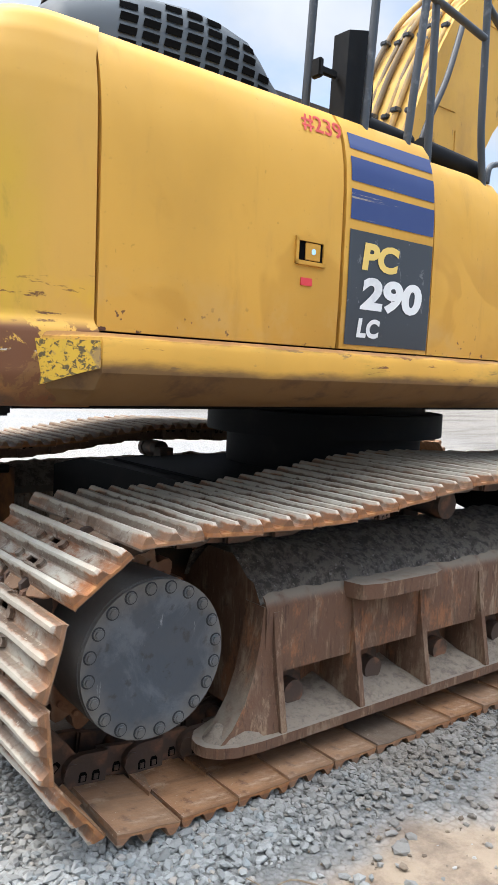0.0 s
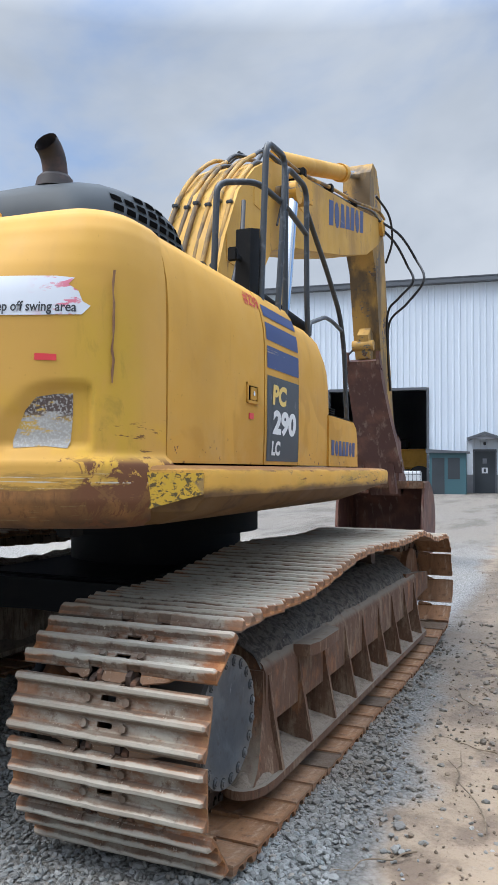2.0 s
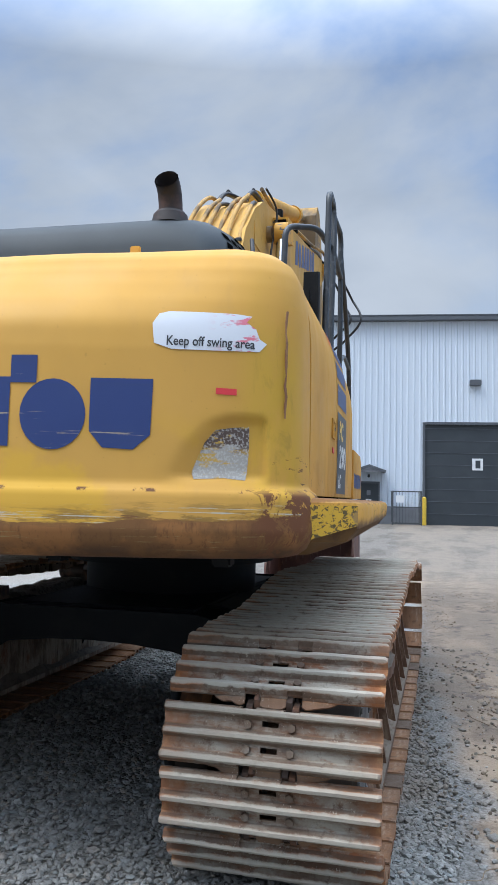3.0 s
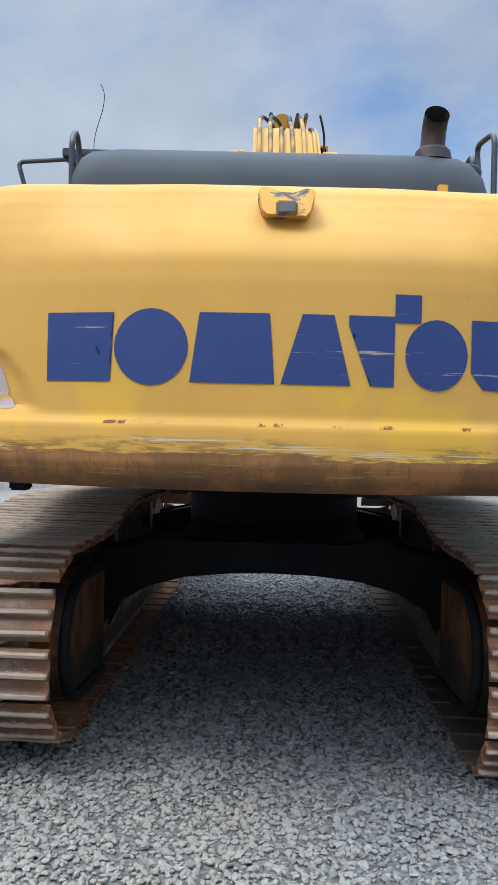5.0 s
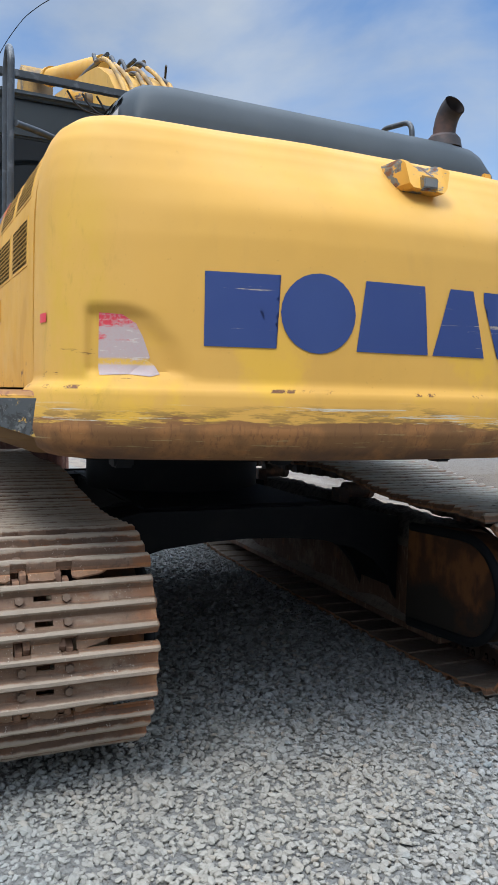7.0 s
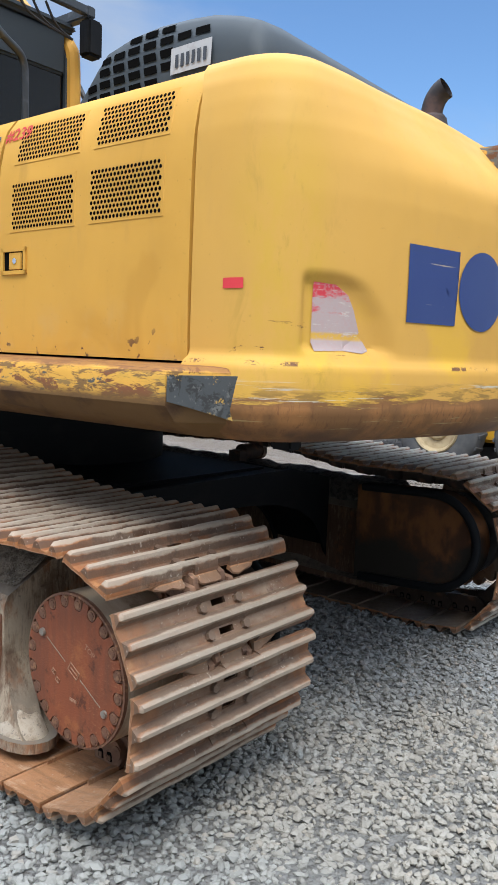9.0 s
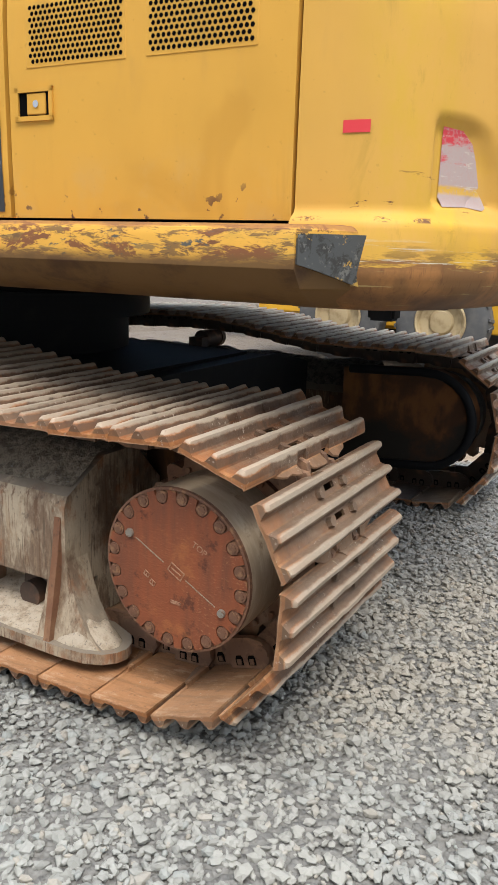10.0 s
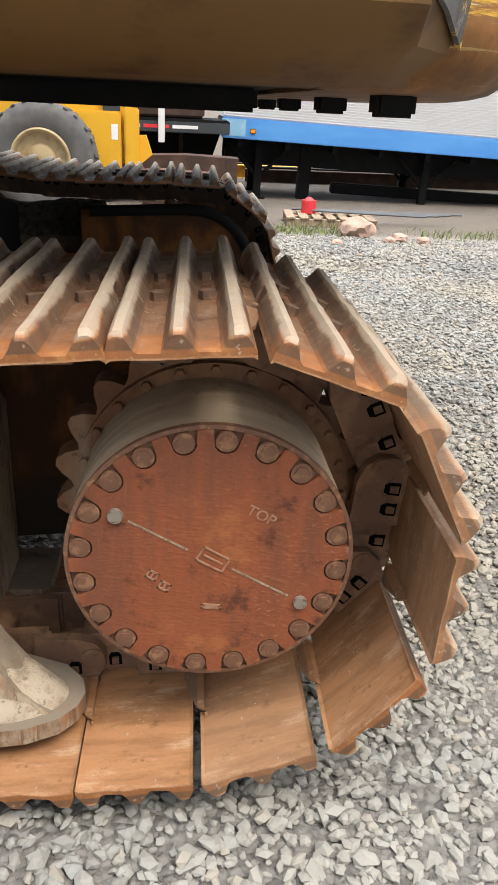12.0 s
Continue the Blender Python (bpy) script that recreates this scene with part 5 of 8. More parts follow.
# worn labels, tape and reflectors
label_pts = [(-0.808, 2.005), (-0.826, 2.04), (-0.858, 2.05), (-1.075, 2.05), (-1.129, 2.045), (-1.111, 2.02), (-1.143, 2.0), (-1.156, 1.965), (-1.179, 1.95), (-1.156, 1.92), (-1.021, 1.915), (-0.876, 1.915), (-0.817, 1.935)]
rear_decal("warning_label", label_pts, m_label, "torn white warning label with black writing")
me = words("Keep off swing area", 0.047, 0.0, 0.0008)
wid = max(v.co.x for v in me.vertices)
reshape(me, lambda c: Vector((cw_rear(-0.857 - c.x / wid * 0.285, 1.929 + c.y, 0.0055), -0.857 - c.x / wid * 0.285, 1.929 + c.y)))
part("writing", me, m_blackdecal, counterweight, "black warning words")
rear_decal("tape", [(-1.022, 1.788), (-1.088, 1.786), (-1.088, 1.764), (-1.022, 1.766)], m_redtape, "strip of red tape")
rear_decal("reflector", [(1.145, 1.672), (1.08, 1.668), (1.04, 1.64), (1.02, 1.60), (0.998, 1.535), (1.005, 1.525), (0.985, 1.51), (0.97, 1.482), (1.0, 1.474), (1.06, 1.480), (1.145, 1.476)], m_reflector, "peeling red and white reflector")
rear_decal("reflector", [(-0.945, 1.50), (-0.962, 1.545), (-0.985, 1.60), (-1.02, 1.645), (-1.07, 1.655), (-1.125, 1.66), (-1.125, 1.575), (-1.118, 1.475), (-1.05, 1.482), (-0.955, 1.476)], m_reflector_worn, "scraped grey reflector")
def cw_side(u, z, out=0.003):
    """The counterweight's left side at a place, ahead of the corner."""
    us, vs = [p.y for p in CW_PLAN[36:]], [p.x for p in CW_PLAN[36:]]
    return np.interp(u, us, vs) + cw_grow(z)[1] * 1.0 + out


bm = bmesh.new()
add_loft(bm, [[(u, cw_side(u, z), z) for z in (1.645, 1.675)] for u in (-2.535, -2.51, -2.49, -2.465)], closed=False, cap=False)
part("tape", bm, m_redtape, counterweight, "strip of red tape")
# rusty scar down the right rear edge
rnd = random.Random(3)
scar_pts = [(-2.634 + rnd.uniform(-0.003, 0.003), -1.240 + rnd.uniform(-0.003, 0.003), 1.695 + 0.038 * k) for k in range(11)]
part("scar", tube(scar_pts, [0.0045 if k % 4 else 0.0025 for k in range(11)], 6), m_rust, counterweight, "rusty scar down the corner")

# working light on its bracket, high on the rear face
bm = bmesh.new()
prof = [(0.118, 2.266), (0.127, 2.240), (0.112, 2.172), (0.095, 2.158), (-0.045, 2.153), (-0.060, 2.170), (-0.078, 2.236), (-0.070, 2.262), (-0.045, 2.262), (0.0, 2.248), (0.045, 2.248), (0.085, 2.264)]
add_loft(bm, [[(-2.68 if z > 2.235 else -2.74, v, z) for v, z in prof], [(-2.872 if z < 2.185 else -2.86 if z < 2.245 else -2.815, 0.025 + (v - 0.025) * 0.95, z) for v, z in prof]])
lamp = part("rear_light", bevelled(bm, 0.012, 3), m_chipped, counterweight, "working light in a chipped yellow bracket")
part("lens_housing", box(-2.879, -2.862, -0.012, 0.062, 2.153, 2.203, 0.006), m_stick_dirt, lamp, "dirty lens housing")
part("lens", box(-2.884, -2.876, -0.004, 0.054, 2.162, 2.195, 0.003), m_lens, lamp, "small grey lens")

# engine housing: one shell with rounded shoulders, doors laid on its sides
SIDE = [(1.28, 1.432), (1.285, 1.60), (1.285, 1.90), (1.283, 2.02), (1.275, 2.11), (1.259, 2.185), (1.236, 2.25), (1.200, 2.298), (1.13, 2.326), (0.80, 2.338)]


def side_skin(z, sgn, off=0.004):
    """Side wall of the housing at a height: (v, outward shift)."""
    v = np.interp(z, [p[1] for p in SIDE], [p[0] for p in SIDE])
    return sgn * (v + off)


def shell(u0, u1, sgn, z_from=1.43, off=0.0, thick=0.03, top=9, steps=1, bevel=0.006):
    """A piece of the curved side wall from u0 to u1, as a solid skin."""
    prof = [(sgn * (v + off), z) for v, z in SIDE[:top + 1]]
    inner = [(sgn * (v + off - thick), z - (thick * 0.6 if i > 4 else 0)) for i, (v, z) in enumerate(SIDE[:top + 1])]
    ring = prof + inner[::-1]
    bm = bmesh.new()
    add_prism(bm, ring, "x", u0, u1)
    return bevelled(bm, bevel, 2, 40)


bm = bmesh.new()
ring = [(-v + 0.03, z - 0.02) for v, z in SIDE] + [(v - 0.03, z - 0.02) for v, z in SIDE[::-1]]
add_prism(bm, ring, "x", -2.40, -0.80)
hpart("engine_housing", bm, m_hole, "dark inside of the engine bay")
bm = bmesh.new()
add_box(bm, -2.40, -0.80, -0.86, 0.86, 2.318, 2.336)
hpart("hood_deck", bevelled(bm, 0.003), m_yellow, "yellow top deck of the engine bay")


def latch(parent, u, z, sgn):
    v = sgn * 1.287
    a, b = sorted((v, v + sgn * 0.010))
    bm = bmesh.new()
    w, h = 0.075, 0.048
    for x0, x1, z0, z1 in ((-w, -w + 0.014, -h, h), (w - 0.014, w, -h, h), (-w, w, h - 0.014, h), (-w, w, -h, -h + 0.014)):
        add_box(bm, u + x0, u + x1, a, b, z + z0, z + z1)
    ob = part("latch", bm, m_yellow, parent, "flush paddle latch with a keyhole")
    a, b = sorted((v, v + sgn * 0.003))
    part("recess", box(u - w + 0.014, u + w - 0.014, a, b, z - h + 0.014, z + h - 0.014, 0), m_hole, ob)
    a, b = sorted((v + sgn * 0.003, v + sgn * 0.008))
    k0 = -sgn * 0.010
    part("paddle", box(u + k0 - 0.038, u + k0 + 0.038, a, b, z - h + 0.017, z + h - 0.017, 0.003), m_yellow, ob, "yellow pull paddle")
    part("keyhole", cyl((u + k0, v + sgn * 0.006, z), (u + k0, v + sgn * 0.011, z), 0.011, None, 14), m_chrome, ob, "small bright keyhole")


def door(u0, u1, sgn):
    return hpart("side_door", shell(u0 + 0.008, u1 - 0.008, sgn, off=0.004), m_yellow, "dented yellow engine door")


right_door = door(-2.338, -1.322, -1)
latch(right_door, -1.488, 1.765, -1)
part("tape", box(-1.53, -1.475, -1.293, -1.290, 1.645, 1.672, 0), m_redtape, right_door, "scrap of red tape")


# left door with four perforated vents
def perforated(u0, u1, z0, z1, sgn):
    """Two rows-and-columns of round holes pressed in a plate, laid on the door skin."""
    bm = bmesh.new()
    pitch = 0.0172
    nz = int((z1 - z0) / (pitch * 0.88))
    nu = int((u1 - u0) / pitch)
    for i in range(nz):
        for k in range(nu):
            uu = u0 + (k + 0.5 + 0.5 * (i % 2)) * pitch
            zz = z0 + (i + 0.5) * (z1 - z0) / nz
            if uu > u1 - 0.006:
                continue
            ring = []
            for a in range(6):
                z = zz + 0.0069 * math.sin(a * math.pi / 3)
                ring.append(bm.verts.new((uu + 0.0069 * math.cos(a * math.pi / 3), side_skin(z, sgn, 0.0072), z)))
            bm.faces.new(ring)
    return bm


def vent_frame(u0, u1, z0, z1, sgn):
    bm = bmesh.new()
    zs = [z0 + (z1 - z0) * k / 6 for k in range(7)]
    add_loft(bm, [[(u0, side_skin(z, sgn, 0.001), z), (u0 + 0.006, side_skin(z, sgn, 0.0062), z), (u1 - 0.006, side_skin(z, sgn, 0.0062), z), (u1, side_skin(z, sgn, 0.001), z)] for z in zs])
    return bm


left_door = door(-2.338, -1.345, 1)
for u0, u1 in ((-2.235, -1.875), (-1.815, -1.435)):
    for z0, z1, fwd in ((1.868, 2.048, 0.012), (2.108, 2.254, 0.0)):
        vent = part("vent", vent_frame(u0 + fwd, u1 + fwd, z0, z1, 1), m_yellow, left_door, "perforated vent panel")
        part("perforation", perforated(u0 + fwd + 0.012, u1 + fwd - 0.012, z0 + 0.008, z1 - 0.008, 1), m_hole, vent)
latch(left_door, -1.455, 1.765, 1)

# striped panel with the model writing, both sides
for sgn in (-1, 1):
    u0, u1 = (-1.318, -0.780) if sgn < 0 else (-1.341, -0.80)
    panel = hpart("side_panel", shell(u0 + 0.006, u1 - 0.004, sgn, off=0.004), m_yellow, "yellow side panel with blue stripes and a black field")
    def skin_patch(za, zb, material, name, label, ua=u0 + 0.03, ub=u1 - 0.008, off=0.0065):
        bm = bmesh.new()
        zs = [za + (zb - za) * k / 6 for k in range(7)]
        add_loft(bm, [[(ua, side_skin(z, sgn, off), z), (ub, side_skin(z, sgn, off), z)] for z in zs], closed=False, cap=False)
        return part(name, bm, material, panel, label, 60)
    skin_patch(2.175, 2.235, m_blue, "stripe", "blue stripe")
    skin_patch(2.055, 2.145, m_blue, "stripe", "blue stripe")
    skin_patch(1.915, 2.025, m_blue, "stripe", "blue stripe")
    skin_patch(1.45, 1.878, m_blackdecal, "black_field", "black decal, cracked at one corner")
    if sgn < 0:
        for text, size, u, z, mat_, wide in (("PC", 0.132, -1.215, 1.742, m_yellowdecal, 0.205), ("290", 0.158, -1.215, 1.594, m_white, 0.365), ("LC", 0.094, -1.225, 1.484, m_white, 0.125)):
            me = words(text, size, 0.0, size * 0.048)
            lo, hi = min(v.co.x for v in me.vertices), max(v.co.x for v in me.vertices)
            reshape(me, lambda c: Vector((u + (c.x - lo) / (hi - lo) * wide + 0.13 * c.y, side_skin(z + c.y, -1, 0.009), z + c.y)))
            for f in me.polygons:
                f.flip()
            part("writing", me, mat_, panel, "slanted block writing")

# numbers in red paint pen near the top of the doors
def pen(text, u, z, sgn, parent, size):
    me = words(text, size, 0.0, 0.0012)
    reshape(me, lambda c: Vector((u - sgn * c.x * 1.12, side_skin(z + c.y, sgn, 0.0075), z + c.y)))
    part("pen_mark", me, m_redmark, parent, "red hand-painted number")


pen("#239", -1.525, 2.195, -1, right_door, 0.088)
pen("#239", -1.352, 2.205, 1, left_door, 0.066)

# tank cover ahead of the panel, and the tool box before it (right side)
bm = bmesh.new()
rings = []
for u, top, pull in ((-0.776, 2.285, 0.0), (-0.45, 2.285, 0.0), (-0.25, 2.27, 0.005), (-0.135, 2.22, 0.016), (-0.07, 2.12, 0.03), (-0.035, 1.95, 0.042), (-0.02, 1.78, 0.046)):
    ring = []
    for v, z in SIDE:
        zz = 1.43 + (z - 1.43) * (top - 1.43) / (2.338 - 1.43)
        ring.append((u, -(v + 0.004 - pull), zz))
    ring += [(u, -0.55, top), (u, -0.55, 1.43)]
    rings.append(ring)
add_loft(bm, rings)
hpart("tank_cover", bm, m_yellow, "rounded yellow tank cover", 40)
bm = bmesh.new()
add_prism(bm, [(-0.155, 1.43), (-0.155, 1.752), (0.47, 1.742), (0.555, 1.70), (0.585, 1.62), (0.595, 1.43)], "y", -1.287, -0.62)
toolbox = hpart("tool_box", bevelled(bm, 0.014), m_yellow, "yellow tool box with a small blue maker's mark")
part("lid", box(-0.12, 0.46, -1.27, -0.63, 1.748, 1.760, 0.004), m_black, toolbox)
for k in range(4):
    part("louvre", box(0.02, 0.30, -1.20, -1.02, 1.772 + 0.016 * k, 1.778 + 0.016 * k, 0.002), m_black, toolbox, "black louvre blade")
for u in (0.03, 0.27):
    part("louvre_post", box(u, u + 0.02, -1.12, -1.10, 1.758, 1.83, 0.002), m_black, toolbox)
for k in range(7):
    bm = bmesh.new()
    u = -0.105 + 0.090 * k
    if k in (1, 5):
        pts = [(u + 0.035 + 0.035 * math.cos(a * math.pi / 8), 1.548 + 0.05 * math.sin(a * math.pi / 8)) for a in range(16)]
    elif k in (2, 3):
        pts = [(u - 0.004, 1.50), (u + 0.012, 1.598), (u + 0.058, 1.598), (u + 0.076, 1.50)]
    else:
        pts = [(u, 1.50), (u, 1.598), (u + 0.07, 1.598), (u + 0.06, 1.50)]
    add_prism(bm, pts, "y", -1.2895, -1.2885)
    part("blue_mark", bm, m_blue, toolbox)

# deck edge beams along both sides
for sgn in (-1, 1):
    bm = bmesh.new()
    prof = [(1.25, 1.425), (1.44, 1.418), (1.478, 1.405), (1.487, 1.385), (1.482, 1.31), (1.44, 1.262), (1.30, 1.212), (1.10, 1.208), (1.10, 1.36)]
    rings = []
    for u, cut, low in ((-2.560, 0.205, 0.0), (-2.432, 0.006, 0.0), (-2.416, 0.0, 0.0), (-1.0, 0.0, 0.0), (0.0, 0.0, 0.0), (0.74, 0.01, 0.045), (0.845, 0.03, 0.06)):
        rings.append([(u + (0.016 if sgn < 0 and u < -2.4 else 0.0), sgn * (v - cut * (v - 1.10) / 0.38), z + (low if z < 1.3 else 0)) for v, z in prof])
    add_loft(bm, rings)
    beam = hpart("deck_beam", bm, m_worn, "yellow deck edge beam with chipped paint and rust", 30)
    bm = bmesh.new()
    pts = [(-2.434, 1.395), (-2.434, 1.322), (-2.465, 1.308), (-2.505, 1.285), (-2.550, 1.258), (-2.552, 1.397)]
    f = []
    for off in (0.002, 0.010):
        f.append([(u + (0.016 if sgn < 0 else 0.0) - off * 0.83, sgn * (1.4855 + (u + 2.427) * 1.49 + off * 0.56 - (0.0 if z > 1.31 else (1.31 - z) * 0.55)), z) for u, z in pts])
    add_loft(bm, f)
    part("wear_patch", bm, m_patch_right if sgn < 0 else m_patch_left, beam,
         "faded black and yellow warning patch" if sgn < 0 else "grey worn warning patch")
bm = bmesh.new()
add_box(bm, -2.45, 0.95, -1.12, 1.12, 1.215, 1.41)
add_box(bm, -2.3, 1.3, -0.6, 0.6, 1.16, 1.22)
hpart("deck_frame", bevelled(bm, 0.01), m_black, "dark main deck under the housing")

# grey engine hood with rounded edges and slotted ends
HOOD = [(-2.285, 2.355, 0.925), (-2.275, 2.47, 0.925), (-2.255, 2.545, 0.925), (-2.21, 2.598, 0.925), (-2.12, 2.634, 0.925), (-2.0, 2.666, 0.925), (-1.88, 2.682, 0.92), (-1.72, 2.690, 0.92), (-1.57, 2.684, 0.915), (-1.46, 2.662, 0.91), (-1.385, 2.605, 0.90), (-1.31, 2.52, 0.895), (-1.26, 2.42, 0.89), (-1.245, 2.355, 0.89)]
HOOD_LOW = 2.338


def hood_side(u, s, sgn=1):
    """A place on the hood's flank: s runs from 0 at its foot to 1 on its top. The right rear corner is the rounder one."""
    top = np.interp(u, [q[0] for q in HOOD], [q[1] for q in HOOD])
    w = np.interp(u, [q[0] for q in HOOD], [q[2] for q in HOOD])
    h = top - HOOD_LOW
    ss = [0, 0.25, 0.5, 0.7, 0.85, 1.0]
    if sgn < 0:
        w -= np.interp(u, [-2.28, -2.15, -1.9, -1.6], [0.075, 0.035, 0.01, 0.0]) + np.interp(s, ss, [0, 0.01, 0.025, 0.045, 0.06, 0.06]) * np.interp(u, [-2.1, -1.7], [1, 0.3])
    return w - np.interp(s, ss, [0, 0.006, 0.018, 0.045, 0.09, 0.20]), HOOD_LOW + h * np.interp(s, ss, [0, 0.34, 0.66, 0.86, 0.96, 1.0])


bm = bmesh.new()
rings = []
for u, top, w in HOOD:
    steps = (0, 0.12, 0.25, 0.37, 0.5, 0.6, 0.7, 0.78, 0.85, 0.92, 1.0)
    rings.append([(u, -v, z) for v, z in (hood_side(u, s, -1) for s in steps)] + [(u, v, z) for v, z in (hood_side(u, s) for s in steps[::-1])])
add_loft(bm, rings)
hood = hpart("engine_hood", bm, m_hood, "dark grey moulded engine hood with slotted flanks", 50)
def hood_at(u, z, sgn):
    """The hood's flank at a height: how far out it lies."""
    top = np.interp(u, [q[0] for q in HOOD], [q[1] for q in HOOD])
    f = min(1.0, max(0.0, (z - HOOD_LOW) / (top - HOOD_LOW)))
    s = np.interp(f, [0, 0.34, 0.66, 0.86, 0.96, 1.0], [0, 0.25, 0.5, 0.7, 0.85, 1.0])
    return hood_side(u, s, sgn)[0]


def hood_patch(u0, u1, z0, z1, off, sgn, lean=0.0):
    """A thin plate lying on the hood's flank."""
    bm = bmesh.new()
    rows = []
    for k in range(4):
        z = z0 + (z1 - z0) * k / 3
        rows.append([(u0 + (u1 - u0) * q / 2 + lean * k / 3, sgn * (hood_at(u0 + (u1 - u0) * q / 2 + lean * k / 3, z, sgn) + off), z + off * 0.5) for q in range(3)])
    add_loft(bm, rows, closed=False, cap=False)
    return bm


for sgn in (-1, 1):        # rows of slots in the hood's flanks
    for k in range(6):
        z = 2.372 + 0.0485 * k
        for i in range(9):
            u0 = -2.075 + 0.088 * i + 0.010 * k
            ends = [np.interp(u, [q[0] for q in HOOD], [q[1] for q in HOOD]) for u in (u0 - 0.01, u0 + 0.085)]
            if z + 0.045 > min(ends) - 0.018 or (sgn > 0 and u0 < -1.88 and 2.41 < z < 2.56):
                continue
            part("slot", hood_patch(u0, u0 + 0.066, z, z + 0.031, 0.0035, sgn, 0.010), m_hole, hood)
p = Mat("dirty_white_plate", (0.36, 0.36, 0.36), 0.5)
p.over(p.ramp(p.noise(30, 6), 0.5, 0.65, 0, 0.7), (0.30, 0.29, 0.28))
plate = part("number_plate", hood_patch(-2.066, -1.868, 2.440, 2.535, 0.010, 1, 0.006), p.m, hood, "dirty white plate with dark bars")
for k in range(6):
    part("bar", hood_patch(-2.046 + 0.0275 * k, -2.030 + 0.0275 * k, 2.458, 2.505, 0.0135, 1, 0.003), m_blackdecal, plate)

# exhaust stack, bent to the rear and open at the end
bm = bmesh.new()
path = curve_points([(-2.13, -0.63, 2.60), (-2.13, -0.63, 2.675), (-2.145, -0.63, 2.73), (-2.172, -0.63, 2.765), (-2.20, -0.63, 2.782)], 5)
rings = add_tube(bm, path, 0.053, 20, cap=False)
inner = add_tube(bm, path[-8:], 0.047, 20, cap=False)
exhaust = hpart("exhaust_pipe", bm, m_exhaust, "burnt rusty exhaust pipe bent to the rear", 50)
bm = bmesh.new()
add_cyl(bm, (-2.13, -0.63, 2.60), (-2.13, -0.63, 2.645), 0.085, 0.075, 24)
add_cyl(bm, (-2.13, -0.63, 2.645), (-2.13, -0.63, 2.658), 0.072, 0.064, 24)
part("collar", bevelled(bm, 0.006, 2, 50), m_exhaust, exhaust)
part("bracket", box(-2.47, -2.45, -0.62, -0.58, 2.34, 2.40, 0.004), m_yellow, counterweight, "small yellow tab")


# ---- handrails, posts ----
def rail(points, r=0.017, bend=0.07, label="dark grey bent tube handrail"):
    return hpart("handrail", tube(rounded(points, bend), r, 12), m_rail, label, 60)


rail([(-1.26, -0.98, 2.30), (-1.24, -0.99, 2.90), (-1.06, -1.14, 2.945), (-0.78, -1.20, 2.905), (-0.40, -1.21, 2.845)])
rail([(-1.15, -1.20, 2.20), (-1.10, -1.21, 3.14), (-0.775, -1.20, 3.18), (-0.81, -1.21, 2.95), (-0.895, -1.20, 2.20)], bend=0.08)
rail([(-0.73, -1.19, 2.20), (-0.73, -1.19, 3.15), (-0.40, -1.21, 3.13), (-0.385, -1.21, 2.45), (-0.33, -1.20, 2.20)], bend=0.08)
rail([(-0.40, -1.21, 2.99), (0.08, -1.20, 2.745), (0.46, -1.19, 2.52), (0.585, -1.19, 2.28), (0.745, -1.18, 1.42)], bend=0.12)
rail([(-0.30, -1.20, 2.24), (-0.29, -1.20, 2.32), (0.08, -1.19, 2.425), (0.25, -1.19, 2.43), (0.535, -1.19, 2.405)], r=0.014, bend=0.05)
bm = bmesh.new()
add_loft(bm, [[(-1.235, -1.17, 2.20), (-1.235, -1.09, 2.20), (-1.06, -1.08, 2.20), (-1.06, -1.16, 2.20)], [(-1.22, -1.17, 2.645), (-1.22, -1.09, 2.645), (-1.06, -1.08, 2.69), (-1.06, -1.16, 2.69)]])
hpart("post", bevelled(bm, 0.012, 3), m_black, "black upright post beside the boom")
hpart("step_roll", cyl((-1.12, -1.12, 2.335), (-0.80, -1.13, 2.315), 0.046, None, 16, 0.006), m_black, "black roll at the rail feet")
hpart("step_roll", cyl((-0.70, -1.12, 2.325), (-0.28, -1.13, 2.300), 0.046, None, 16, 0.006), m_black, "black roll at the rail feet")
bm = bmesh.new()
add_box(bm, -1.33, -1.23, -1.13, -1.11, 2.47, 2.50)
add_box(bm, -1.345, -1.32, -1.145, -1.095, 2.45, 2.52)
hpart("clamp", bevelled(bm, 0.006), m_black, "small black clamp on the post")
for k in range(5):
    hpart("hose", tube(curve_points([(-1.05 + 0.05 * k, -0.95 + 0.06 * k, 2.30), (-0.8 + 0.04 * k, -0.80 + 0.06 * k, 2.45 + 0.03 * k), (-0.4, -0.55 + 0.05 * k, 2.40 + 0.05 * k), (-0.1, -0.40 + 0.05 * k, 2.30)], 6), 0.016, 8), m_yellow if k % 2 else m_hose, "oil hose between the tanks and the boom", 60)
hpart("grating", box(-1.15, -0.80, -0.95, 0.40, 2.330, 2.352, 0.004), m_black, "black grating behind the hood")
rail([(-1.10, 1.19, 2.22), (-1.11, 1.19, 3.05), (-1.02, 1.19, 3.13), (-0.93, 1.19, 3.05), (-0.92, 1.19, 2.22)], bend=0.07)
rail([(-1.12, 1.17, 2.72), (-0.98, 1.02, 2.74), (-0.90, 0.86, 2.72), (-0.88, 0.84, 2.30)], bend=0.07)

